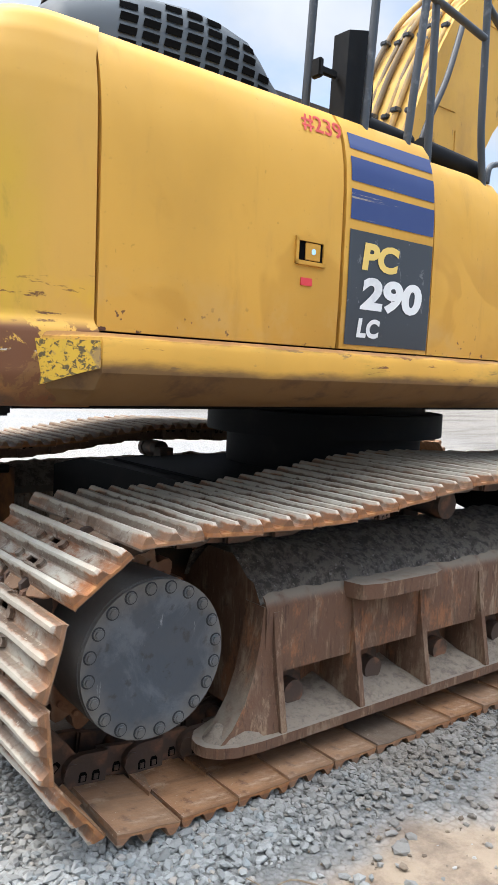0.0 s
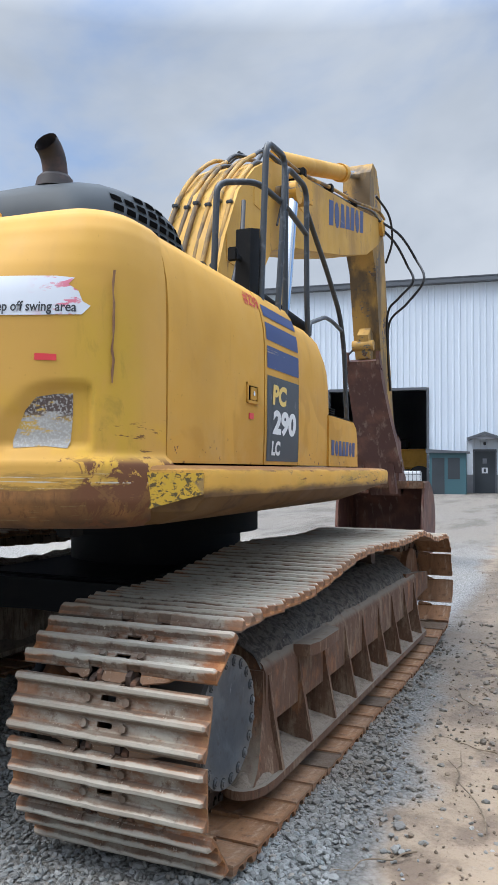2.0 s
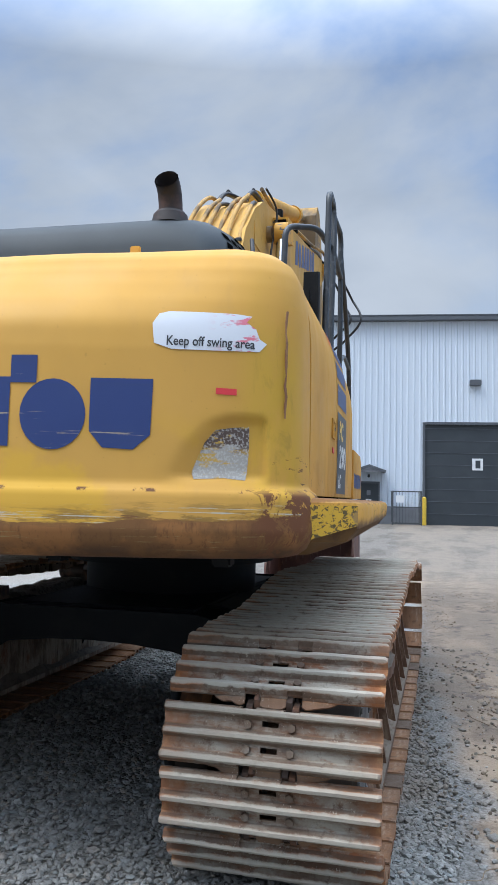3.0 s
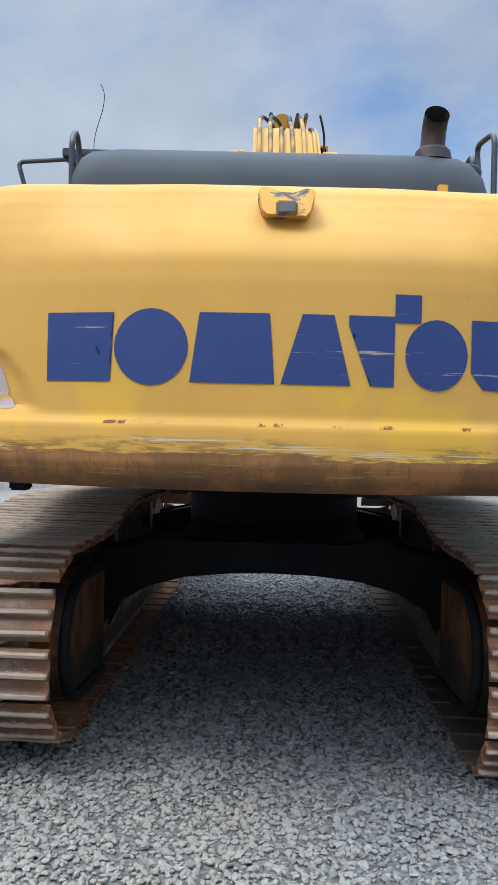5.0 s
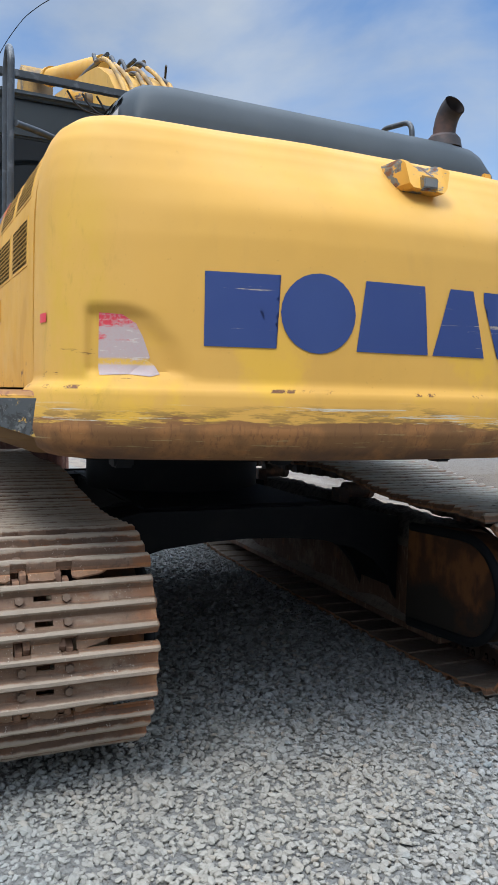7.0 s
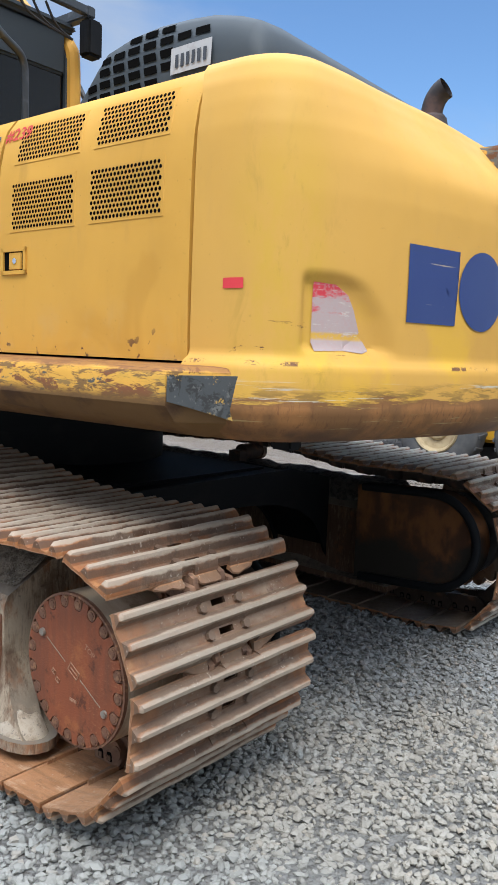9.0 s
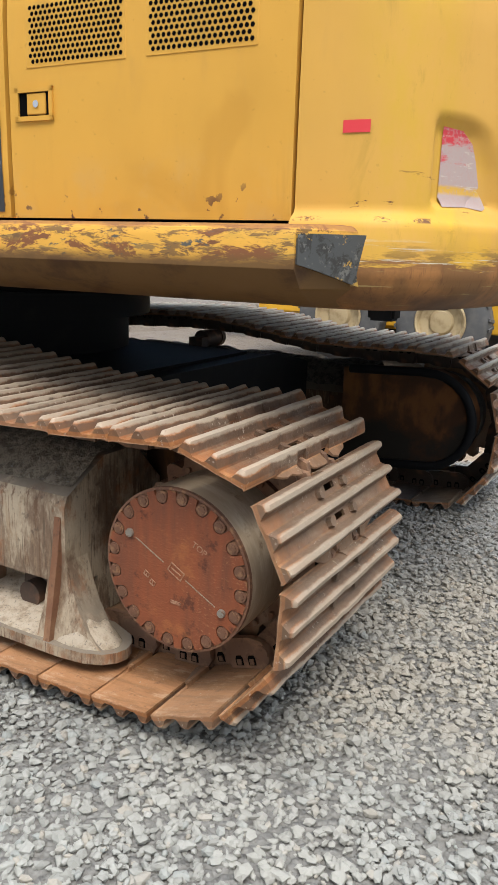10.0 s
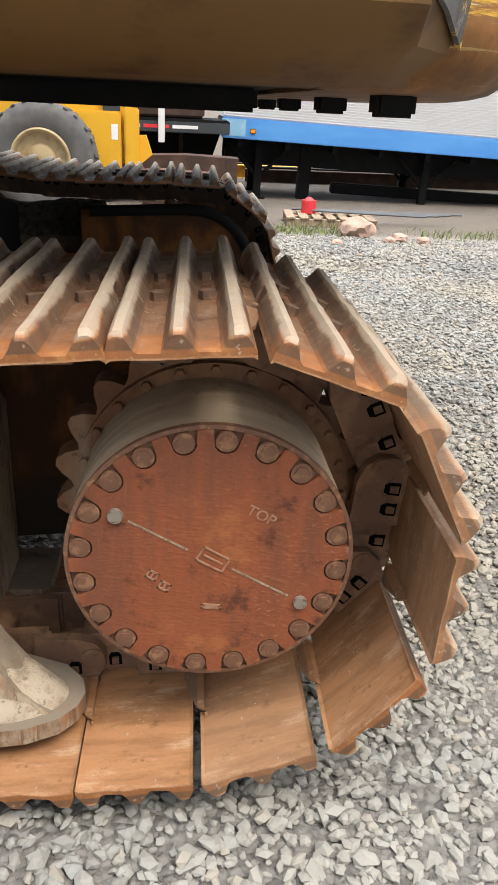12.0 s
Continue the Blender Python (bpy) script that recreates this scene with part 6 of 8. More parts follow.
# ---- cab ----
C0, C1, CV0, CV1 = -0.72, 1.10, 0.45, 1.28
bm = bmesh.new()
prof = [(C0, 1.43), (C0, 2.86), (C0 + 0.04, 2.95), (C0 + 0.12, 2.99), (0.90, 2.99), (1.02, 2.93), (1.22, 2.2), (1.18, 1.43)]
add_prism(bm, prof, "y", CV0, CV0 + 0.05)
cab = hpart("cab", bevelled(bm, 0.012), m_hood, "dark grey operator's cab with tinted glass")
part("sill", box(C0, C1, CV1 - 0.05, CV1, 1.43, 2.02, 0.012), m_hood, cab)
part("header", box(C0, C1 - 0.1, CV1 - 0.05, CV1, 2.86, 2.98, 0.012), m_hood, cab)
for a in (C0, 0.22, 0.95):
    part("pillar", box(a, a + 0.08, CV1 - 0.05, CV1, 2.02, 2.86, 0.012), m_hood, cab)
part("rear_wall", box(C0, C0 + 0.05, CV0 + 0.05, CV1 - 0.05, 1.43, 2.32, 0.012), m_hood, cab)
part("rear_header", box(C0, C0 + 0.05, CV0 + 0.05, CV1 - 0.05, 2.78, 2.98, 0.012), m_hood, cab)
part("roof", box(C0 - 0.02, 0.95, CV0 - 0.01, CV1 + 0.01, 2.985, 3.03, 0.02, 3), m_hood, cab)
part("edge_strip", tube(curve_points([(C0 - 0.005, CV0 + 0.005, 2.2), (C0 - 0.005, CV0 + 0.005, 2.80), (C0 + 0.02, CV0 + 0.01, 2.93), (C0 + 0.10, CV0 + 0.01, 2.99)], 5), 0.035, 10), m_yellow, cab, "yellow corner edge")
part("rear_window", box(C0 + 0.018, C0 + 0.026, CV0 + 0.05, CV1 - 0.05, 2.32, 2.78, 0), m_glass, cab, "dark tinted rear glass")
part("side_window", box(C0 + 0.08, 0.22, CV1 - 0.03, CV1 - 0.022, 2.02, 2.86, 0), m_glass, cab, "dark tinted side glass")
part("side_window", box(0.30, 0.95, CV1 - 0.03, CV1 - 0.022, 2.02, 2.86, 0), m_glass, cab, "dark tinted side glass")
bm = bmesh.new()
add_box(bm, -0.12, 0.02, 0.66, 1.08, 1.95, 2.68)
add_box(bm, -0.12, 0.45, 0.64, 1.10, 1.75, 1.97)
part("seat", bevelled(bm, 0.04, 3), m_black, cab, "black operator's seat")
# open rack of bars over the cab
rack = hpart("roof_rack", box(C0 - 0.14, 1.0, CV0 - 0.02, CV0 + 0.03, 3.035, 3.085, 0.006), m_rail, "dark bar rack over the cab roof")
part("bar", box(C0 - 0.14, 1.0, CV1 - 0.02, CV1 + 0.03, 3.035, 3.085, 0.006), m_rail, rack)
for u in (C0 - 0.14, -0.5, -0.1, 0.3, 0.7):
    part("bar", box(u, u + 0.035, CV0 + 0.03, CV1 - 0.02, 3.04, 3.08, 0.004), m_rail, rack)
part("bar", tube(rounded([(C0 - 0.10, CV1, 3.03), (C0 - 0.12, CV1 + 0.30, 3.0), (C0 - 0.12, CV1 + 0.20, 2.66), (C0 - 0.08, CV1, 2.66)], 0.04), 0.014), m_rail, rack)
part("bar", tube([(C0 - 0.10, CV1, 2.78), (C0 - 0.12, CV1 + 0.24, 2.78)], 0.010), m_rail, rack)
part("lamp_box", box(C0 - 0.15, C0 - 0.07, CV0 - 0.06, CV0 + 0.03, 2.86, 3.03, 0.012), m_black, rack)
for k in range(3):
    part("cable", tube(curve_points([(C0 - 0.11, CV0 + 0.25 + 0.08 * k, 3.03), (C0 - 0.10, CV0 + 0.18 + 0.07 * k, 2.95), (C0 - 0.09, CV0 + 0.08, 2.92)], 5), 0.006, 6), m_hose, rack)
hpart("antenna", tube(curve_points([(-0.30, 1.20, 2.95), (-0.42, 1.20, 3.10), (-0.57, 1.18, 3.24), (-0.75, 1.093, 3.365), (-0.98, 1.04, 3.36), (-1.226, 1.009, 3.305)], 6), 0.0022, 6), m_black, "thin bent whip antenna")
for v in (-1.0, -0.35, 0.40, 1.02):
    hpart("mount_bolt", box(-2.56, -2.48, v - 0.035, v + 0.035, 1.165, 1.212, 0.008), m_black, "mounting bolt under the counterweight")

# ---- boom, stick and bucket ----
BV = -0.09          # the boom's middle
BW = 0.27
lower = [(0.10, 1.55), (0.62, 2.35), (0.98, 2.92), (1.30, 3.28), (1.62, 3.42), (2.4, 3.58), (3.62, 3.86), (4.9, 4.20), (5.55, 4.50)]
upper = [(-0.10, 1.75), (0.08, 2.60), (0.30, 3.12), (0.56, 3.56), (0.90, 3.86), (1.25, 4.05), (1.55, 4.12), (2.3, 4.27), (3.4, 4.47), (4.5, 4.66), (5.6, 4.88), (5.88, 4.90)]
outline = lower + [(5.92, 4.72)] + upper[::-1]
boom = hpart("boom", prism(outline, "y", BV - BW, BV + BW, 0.012, 2), m_boom, "long bent yellow box-section boom")
for k in range(7):
    u = 3.10 + 0.235 * k
    z = 4.05 + 0.054 * k
    if k in (1, 5):
        pts = [(u + 0.09 + 0.095 * math.cos(a * math.pi / 8), z + 0.15 + 0.145 * math.sin(a * math.pi / 8)) for a in range(16)]
    elif k in (2, 3):
        pts = [(u, z), (u + 0.04, z + 0.29), (u + 0.16, z + 0.31), (u + 0.2, z + 0.05)]
    else:
        pts = [(u, z), (u + 0.01, z + 0.28), (u + 0.18, z + 0.32), (u + 0.17, z + 0.04)]
    bm = bmesh.new()
    add_prism(bm, pts, "y", BV - BW - 0.003, BV - BW - 0.001)
    part("blue_mark", bm, m_blue, boom)
bm = bmesh.new()
add_prism(bm, [(1.74, 3.84), (1.70, 4.07), (1.98, 4.10), (2.04, 3.90)], "y", BV - BW - 0.15, BV - BW)
blamp = part("working_light", bevelled(bm, 0.02), m_chipped, boom, "boom light in a yellow box")
part("lens", prism([(1.705, 3.87), (1.675, 4.04), (1.705, 4.045), (1.735, 3.87)], "y", BV - BW - 0.13, BV - BW - 0.02, 0.004), m_hole, blamp, "dark lens")
part("pin_boss", cyl((1.45, BV - BW - 0.05, 3.82), (1.45, BV + BW + 0.05, 3.82), 0.075, None, 24, 0.01), m_stick, boom)
part("tip_pin", cyl((5.72, BV - BW - 0.05, 4.78), (5.72, BV + BW + 0.05, 4.78), 0.11, None, 24, 0.01), m_chipped, boom)
for u, z in ((0.45, 3.05), (1.0, 3.65), (2.2, 4.0), (0.7, 2.75)):
    part("weld_plate", box(u - 0.12, u + 0.12, BV - BW - 0.006, BV - BW + 0.002, z - 0.10, z + 0.10, 0.002), m_boom, boom)
# steel pipes and hoses over the boom's back
back = [(0.05, 2.25), (0.16, 2.62), (0.38, 3.14), (0.64, 3.56), (0.96, 3.86), (1.28, 4.06), (1.56, 4.14)]
for k, v in enumerate((-0.33, -0.24, -0.15, -0.06, 0.03, 0.12)):
    lift_ = 0.05 + 0.03 * (k % 2)
    pts = [(u - lift_ * 0.8, BV + v + 0.1, z + lift_ * 0.55) for u, z in back[: 5 + k % 3]]
    part("pipe", tube(curve_points(pts, 5), 0.019, 8), m_stick, boom, "dirty yellow steel oil pipe", 60)
    u, z = back[4 + k % 3]
    hose = [(u - lift_ * 0.8, BV + v + 0.1, z + lift_ * 0.55), (u + 0.15, BV + v * 0.9 + 0.08, z + 0.13 + 0.03 * (k % 3)), (u + 0.5, BV + v * 0.6, z + 0.20), (u + 0.9, BV + v * 0.5, z + 0.16), (u + 1.25, BV + v * 0.45, z + 0.21)]
    part("hose", tube(curve_points(hose, 6), 0.018, 8), m_hose, boom, "black rubber hose", 60)
for k, v in enumerate((-0.33, -0.24, -0.15, -0.06, 0.03, 0.12)):
    for u, z in ((0.24, 2.86), (0.53, 3.42)):
        o = 0.05 + 0.03 * (k % 2)
        part("pipe_clamp", box(u - o * 0.8 - 0.028, u - o * 0.8 + 0.03, BV + v + 0.074, BV + v + 0.126, z + o * 0.5 - 0.014, z + o * 0.5 + 0.014, 0.006), m_rail, boom)
for k, (v, r) in enumerate(((-0.20, 0.019), (-0.12, 0.017), (0.12, 0.019))):
    pts = [(1.5, BV + v, 4.27), (2.3, BV + v, 4.34 + 0.03 * k), (3.3, BV + v - 0.03, 4.53), (4.4, BV + v - 0.06, 4.72), (5.4, BV + v - 0.10, 4.93), (5.85, BV + v - 0.10, 4.95)]
    part("pipe", tube(curve_points(pts, 6), r, 8), m_rail if k else m_stick, boom, "oil pipe along the top of the boom", 60)
for u, z in ((2.3, 4.34), (3.3, 4.53), (4.4, 4.72)):
    bm = bmesh.new()
    add_box(bm, u - 0.04, u + 0.04, BV - 0.26, BV - 0.06, z - 0.05, z + 0.035)
    part("pipe_clamp", bevelled(bm, 0.01), m_black, boom)
for pts in ([(5.60, -0.36, 4.86), (6.10, -0.56, 4.78), (6.45, -0.72, 4.52), (6.25, -0.88, 4.14), (6.36, -0.62, 3.84), (6.50, -0.34, 3.62), (6.60, -0.29, 3.2), (6.72, -0.30, 2.6)],
            [(5.62, -0.34, 4.80), (6.05, -0.50, 4.66), (6.36, -0.62, 4.40), (6.28, -0.72, 4.14), (6.34, -0.50, 3.92), (6.42, -0.33, 3.75), (6.54, -0.29, 3.3), (6.64, -0.30, 2.8)]):
    part("hose", tube(curve_points(pts, 8), 0.018, 8), m_hose, boom, "black hose looping past the stick", 60)
part("hose", tube(curve_points([(5.3, BV - 0.3, 5.1), (5.6, BV - 0.42, 4.9), (5.8, BV - 0.42, 4.6), (5.95, BV - 0.30, 4.35)], 6), 0.016, 8), m_hose, boom, "black rubber hose", 60)
part("hose", tube(curve_points([(0.02, BV - 0.36, 2.3), (0.10, BV - 0.42, 2.7), (0.3, BV - 0.40, 3.05), (0.52, BV - 0.33, 3.45)], 6), 0.018, 8), m_hose, boom, "black rubber hose", 60)
part("hose", tube(curve_points([(1.2, BV - 0.30, 4.15), (1.42, BV - 0.36, 4.02), (1.38, BV - 0.33, 3.7), (1.30, BV - 0.32, 3.5)], 6), 0.010, 8), m_hose, boom, "black cable", 60)
# lift cylinders on both sides
for sgn in (-1, 1):
    v = BV + sgn * (BW + 0.14)
    a, b = Vector((0.98, v, 1.62)), Vector((1.45, v, 3.82))
    mid = a.lerp(b, 0.40)
    bm = bmesh.new()
    add_cyl(bm, a, mid, 0.085, None, 24)
    cylinder = hpart("lift_cylinder", bevelled(bm, 0.006, 2, 50), m_yellow, "yellow boom lift cylinder")
    part("rod", cyl(mid, b, 0.055, None, 24), m_chrome, cylinder, "bright chrome rod")
    part("rod_eye", cyl(b + Vector((0, -0.06, 0)), b + Vector((0, 0.06, 0)), 0.10, None, 24, 0.01), m_chipped, cylinder)
# stick cylinder along the top of the boom
a, b = Vector((2.1, BV, 4.42)), Vector((5.62, BV, 5.52))
mid = a.lerp(b, 0.72)
stick_cyl = hpart("stick_cylinder", cyl(a, mid, 0.095, None, 24, 0.01), m_yellow, "yellow stick cylinder above the boom")
part("rod", cyl(mid, b, 0.055, None, 24), m_chrome, stick_cyl, "bright chrome rod")
part("gland", cyl(a.lerp(b, 0.69), a.lerp(b, 0.73), 0.115, None, 24, 0.008), m_yellow, stick_cyl)
# stick, thumb and bucket
pts = [(5.50, 4.55), (5.42, 5.0), (5.45, 5.50), (5.62, 5.68), (5.85, 5.66), (6.08, 5.35), (6.32, 4.80), (6.72, 3.30), (7.20, 1.75), (7.24, 1.22), (7.0, 1.15), (6.55, 2.0), (6.02, 3.4), (5.80, 4.2)]
stick = hpart("stick", prism(pts, "y", BV - 0.19, BV + 0.19, 0.012, 2), m_stick, "dirty yellow stick with dark grease streaks")
part("bucket_cylinder", cyl((6.35, BV, 4.9), (6.85, BV, 3.15), 0.075, None, 20, 0.006), m_stick, stick, "bucket cylinder on the stick")
part("cylinder_rod", cyl((6.85, BV, 3.15), (7.30, BV, 1.85), 0.042, None, 20), m_chrome, stick)
part("linkage", prism([(7.18, 1.95), (7.40, 1.85), (7.62, 1.05), (7.40, 1.0)], "y", BV - 0.24, BV + 0.24, 0.01), m_bucket, stick)
part("lug", prism([(5.72, 3.30), (5.88, 3.42), (6.05, 3.35), (5.98, 2.95), (5.80, 2.98)], "y", BV - 0.10, BV + 0.06, 0.01), m_stick, stick)
part("hinge_pin", cyl((5.80, BV - 0.16, 3.16), (5.80, BV + 0.14, 3.16), 0.075, None, 18, 0.008), m_stick, stick)
part("hose", tube(curve_points([(5.78, BV + 0.14, 3.1), (5.68, BV + 0.22, 2.95), (5.72, BV + 0.2, 2.75)], 5), 0.014, 8), m_hose, stick, "black rubber hose", 60)
bm = bmesh.new()
rings = []
for u, z, l, r in ((5.72, 2.92, 0.22, 0.26), (5.86, 2.66, 0.22, 0.27), (6.15, 2.2, 0.22, 0.31), (6.42, 1.75, 0.24, 0.37), (6.62, 1.36, 0.26, 0.42)):
    rings.append([(u - 0.05, BV + l, z), (u - 0.05, BV - r, z), (u + 0.12, BV - r, z + 0.05), (u + 0.12, BV + l, z + 0.05)])
add_loft(bm, rings)
thumb = hpart("thumb", bevelled(bm, 0.012), m_bucket, "dark red-brown hydraulic thumb folded against the stick")
for sgn in (-1, 1):
    v = BV + (0.20 if sgn > 0 else -0.25)
    part("horn", prism([(5.66, 2.88), (5.62, 3.05), (5.70, 3.06), (5.84, 2.80)], "y", v - 0.025, v + 0.025, 0.006), m_bucket, thumb)
    part("tine", prism([(6.45, 1.5), (6.62, 1.40), (6.86, 1.05), (6.72, 1.05)], "y", v - 0.05, v + 0.05, 0.008), m_bucket, thumb)
part("cross_pin", cyl((6.58, BV - 0.42, 1.50), (6.58, BV + 0.36, 1.50), 0.06, None, 18, 0.008), m_frame, thumb)
bm = bmesh.new()
oc = curve_points([(u, z, 0) for u, z in ((6.98, 1.20), (7.45, 1.22), (7.90, 0.98), (8.06, 0.58), (7.90, 0.18), (7.45, 0.0), (6.85, 0.05))], 5)
ring_o = [(p_.x, p_.y) for p_ in oc]
ring_i = [(u + (7.3 - u) * 0.05, z + (0.62 - z) * 0.06) for u, z in ring_o]
add_prism(bm, ring_o + ring_i[::-1], "y", BV - 0.66, BV + 0.66)
bucket = hpart("bucket", bevelled(bm, 0.006), m_bucket, "rusty brown digging bucket resting on the ground")
for sgn in (-1, 1):
    v = BV + sgn * 0.66
    part("side_plate", prism(ring_o + [(6.80, 0.35), (6.86, 0.8)], "y", v - 0.02, v + 0.02, 0.004), m_bucket, bucket)
    part("ear", prism([(6.95, 1.18), (6.98, 1.42), (7.2, 1.46), (7.55, 1.30), (7.6, 1.16)], "y", BV + sgn * 0.26 - 0.03, BV + sgn * 0.26 + 0.03, 0.008), m_bucket, bucket)
    part("side_cutter", prism([(6.66, 0.02), (6.72, 0.42), (6.86, 0.50), (6.95, 0.05)], "y", v + sgn * 0.02, v + sgn * 0.055, 0.006), m_bucket, bucket)
part("top_bar", box(6.90, 7.06, BV - 0.68, BV + 0.68, 1.12, 1.24, 0.02), m_frame, bucket)
for k in range(5):
    v = BV - 0.56 + 0.28 * k
    part("tooth", prism([(6.90, 0.10), (6.92, 0.01), (6.55, -0.01), (6.55, 0.03)], "y", v - 0.05, v + 0.05, 0.006), m_bucket, bucket)


# ---- warehouse across the yard ----
# x along the wall, y into the building, z up (mirrored, so that x grows to the building's own left)
WALL = Matrix(((-0.12668, 0.99194, 0, 38.5), (0.99194, 0.12668, 0, 0.85), (0, 0, 1, 0.24), (0, 0, 0, 1)))
p = Mat("ribbed_sheet_metal", (0.60, 0.66, 0.73), 0.5)
p.over(p.ramp(p.noise(0.5, 5, stretch=(1, 1, 0.2)), 0.35, 0.7, 0, 0.3), (0.50, 0.57, 0.66))
m_sheet = p.m
p = Mat("grey_plinth", (0.20, 0.21, 0.23), 0.8)
p.over(p.ramp(p.noise(2, 6), 0.4, 0.7, 0, 0.5), (0.13, 0.135, 0.15))
m_plinth = p.m
m_trim = Mat("dark_trim", (0.085, 0.095, 0.11), 0.5).m
p = Mat("dark_door_paint", (0.030, 0.038, 0.046), 0.5)
p.over(p.ramp(p.noise(0.8, 4), 0.4, 0.7, 0, 0.5), (0.05, 0.06, 0.068))
m_door = p.m
p = Mat("yellow_bollard", (0.72, 0.50, 0.05), 0.5)
p.over(p.ramp(p.noise(9, 5), 0.55, 0.7, 0, 0.5), (0.3, 0.2, 0.05))
m_bollard = p.m
m_green = Mat("blue_green_booth", (0.045, 0.11, 0.13), 0.5).m
m_poly = Mat("white_plastic", (0.7, 0.72, 0.74), 0.5).m
m_galv = Mat("galvanised_bars", (0.10, 0.11, 0.12), 0.5, 0.5).m

BAYS = [(-2.9, 1.63, 5.15), (7.25, 12.2, 5.20)]      # openings: along the wall, and their height
warehouse = tagged(empty("warehouse", WALL), "large pale blue ribbed metal warehouse with dark bay doors", "warehouse", kind="structure")


def ribbed(x0, x1, z0, z1, name="wall_panel"):
    """Sheet with upright ribs, 0.2 m apart, and a solid back."""
    bm = bmesh.new()
    n = max(1, int((x1 - x0) / 0.30))
    xs = []
    for k in range(n):
        a = x0 + (x1 - x0) * k / n
        w = (x1 - x0) / n
        xs += [(a, 0), (a + w * 0.62, 0), (a + w * 0.70, -0.035), (a + w * 0.92, -0.035)]
    xs.append((x1, 0))
    ring = xs + [(x1, 0.25), (x0, 0.25)]
    add_prism(bm, ring, "z", z0, z1)
    return part(name, bm, m_sheet, warehouse, smooth=None)


edges = [-32.0] + [v for b in BAYS for v in b[:2]] + [34.0]
for k in range(0, len(edges), 2):
    ribbed(edges[k], edges[k + 1], 0.95, 10.55)
    bm = bmesh.new()
    add_box(bm, edges[k], edges[k + 1], -0.02, 0.25, -0.3, 0.95)
    part("plinth", bm, m_plinth, warehouse)
for x0, x1, h in BAYS:
    ribbed(x0, x1, h, 10.55)
    for a, b, c, d in ((x0 - 0.12, x0, -0.3, h + 0.12), (x1, x1 + 0.12, -0.3, h + 0.12)):
        part("jamb", box(a, b, -0.07, 0.2, c, d, 0.01), m_trim, warehouse)
    part("lintel", box(x0, x1, -0.07, 0.2, h, h + 0.14, 0.01), m_trim, warehouse)
part("eave", box(-32.2, 34.2, -0.35, 0.3, 10.50, 10.78, 0.02), m_trim, warehouse, "dark eave gutter")
bm = bmesh.new()
add_prism(bm, [(-0.35, 10.70), (-0.35, 10.80), (20.0, 12.6), (40.2, 10.80), (40.2, 10.70)], "x", -32.2, 34.2)
part("roof", bm, m_trim, warehouse)
for a, b, c, d in ((-32, -31.7, 0.25, 40), (33.7, 34, 0.25, 40), (-32, 34, 39.7, 40)):
    part("side_wall", box(a, b, c, d, -0.3, 10.7, 0), m_sheet, warehouse)
part("slab", box(-32, 34, 0.0, 40, -0.3, 0.02, 0), m_plinth, warehouse)
shutter = part("bay_door", box(-2.9, 1.63, 0.06, 0.12, 0.0, 5.15, 0.005), m_door, warehouse, "closed dark sectional bay door")
for k in range(8):
    part("section_rib", box(-2.9, 1.63, 0.045, 0.06, 0.62 * k + 0.60, 0.62 * k + 0.63, 0.003), m_trim, shutter)
part("sign", box(-1.25, -0.72, 0.035, 0.05, 2.85, 3.45, 0.003), m_poly, shutter, "white sign with a dark bar")
part("sign_bar", box(-1.12, -0.88, 0.030, 0.036, 2.95, 3.35, 0), m_door, shutter)
for x in (-0.86, 9.66):
    part("wall_lamp", box(x - 0.28, x + 0.28, -0.25, 0.0, 7.15, 7.45, 0.03), m_trim, warehouse)
# personnel door under its little gabled canopy
pd = part("personnel_door", box(3.98, 4.94, -0.05, 0.02, 0.0, 2.10, 0.01), m_door, warehouse, "dark steel door with a white sign")
part("door_frame", box(3.90, 3.98, -0.07, 0.02, 0.0, 2.18, 0.01), m_trim, pd)
part("door_frame", box(4.94, 5.02, -0.07, 0.02, 0.0, 2.18, 0.01), m_trim, pd)
part("door_frame", box(3.90, 5.02, -0.07, 0.02, 2.10, 2.20, 0.01), m_trim, pd)
part("sign", box(4.32, 4.60, -0.062, -0.052, 1.02, 1.30, 0.003), m_poly, pd, "white square sign with a dark bar")
part("sign_bar", box(4.41, 4.51, -0.068, -0.062, 1.07, 1.25, 0), m_door, pd)
part("sign", box(4.36, 4.56, -0.060, -0.052, 1.50, 1.75, 0.003), m_plinth, pd)
bm = bmesh.new()
add_prism(bm, [(3.66, 2.62), (3.62, 2.74), (4.46, 3.04), (5.30, 2.74), (5.26, 2.62), (4.46, 2.90)], "y", -0.95, 0.0)
canopy = part("canopy", bevelled(bm, 0.01), m_trim, warehouse, "grey gabled canopy over the door")
bm = bmesh.new()
add_prism(bm, [(3.75, 2.66), (4.46, 2.90), (5.17, 2.66)], "y", -0.90, -0.86)
part("gable", bm, m_plinth, canopy)
part("door_lamp", box(4.40, 4.52, -0.15, 0.0, 2.40, 2.56, 0.02), m_door, warehouse)


def bollard(x, y):
    bm = bmesh.new()
    add_cyl(bm, (0, 0, -0.1), (0, 0, 1.40), 0.11, None, 18)
    add_cyl(bm, (0, 0, 1.40), (0, 0, 1.46), 0.11, 0.05, 18)
    me = finish(bm, "bollard", 40)
    me.materials.append(m_bollard)
    ob = tagged(new("bollard", me), "yellow painted steel bollard by a bay door", "bollard", "warehouse bollards")
    ob.matrix_world = WALL @ pose(x, y, 0)


bollard(1.74, -0.75)
bollard(6.95, -0.75)

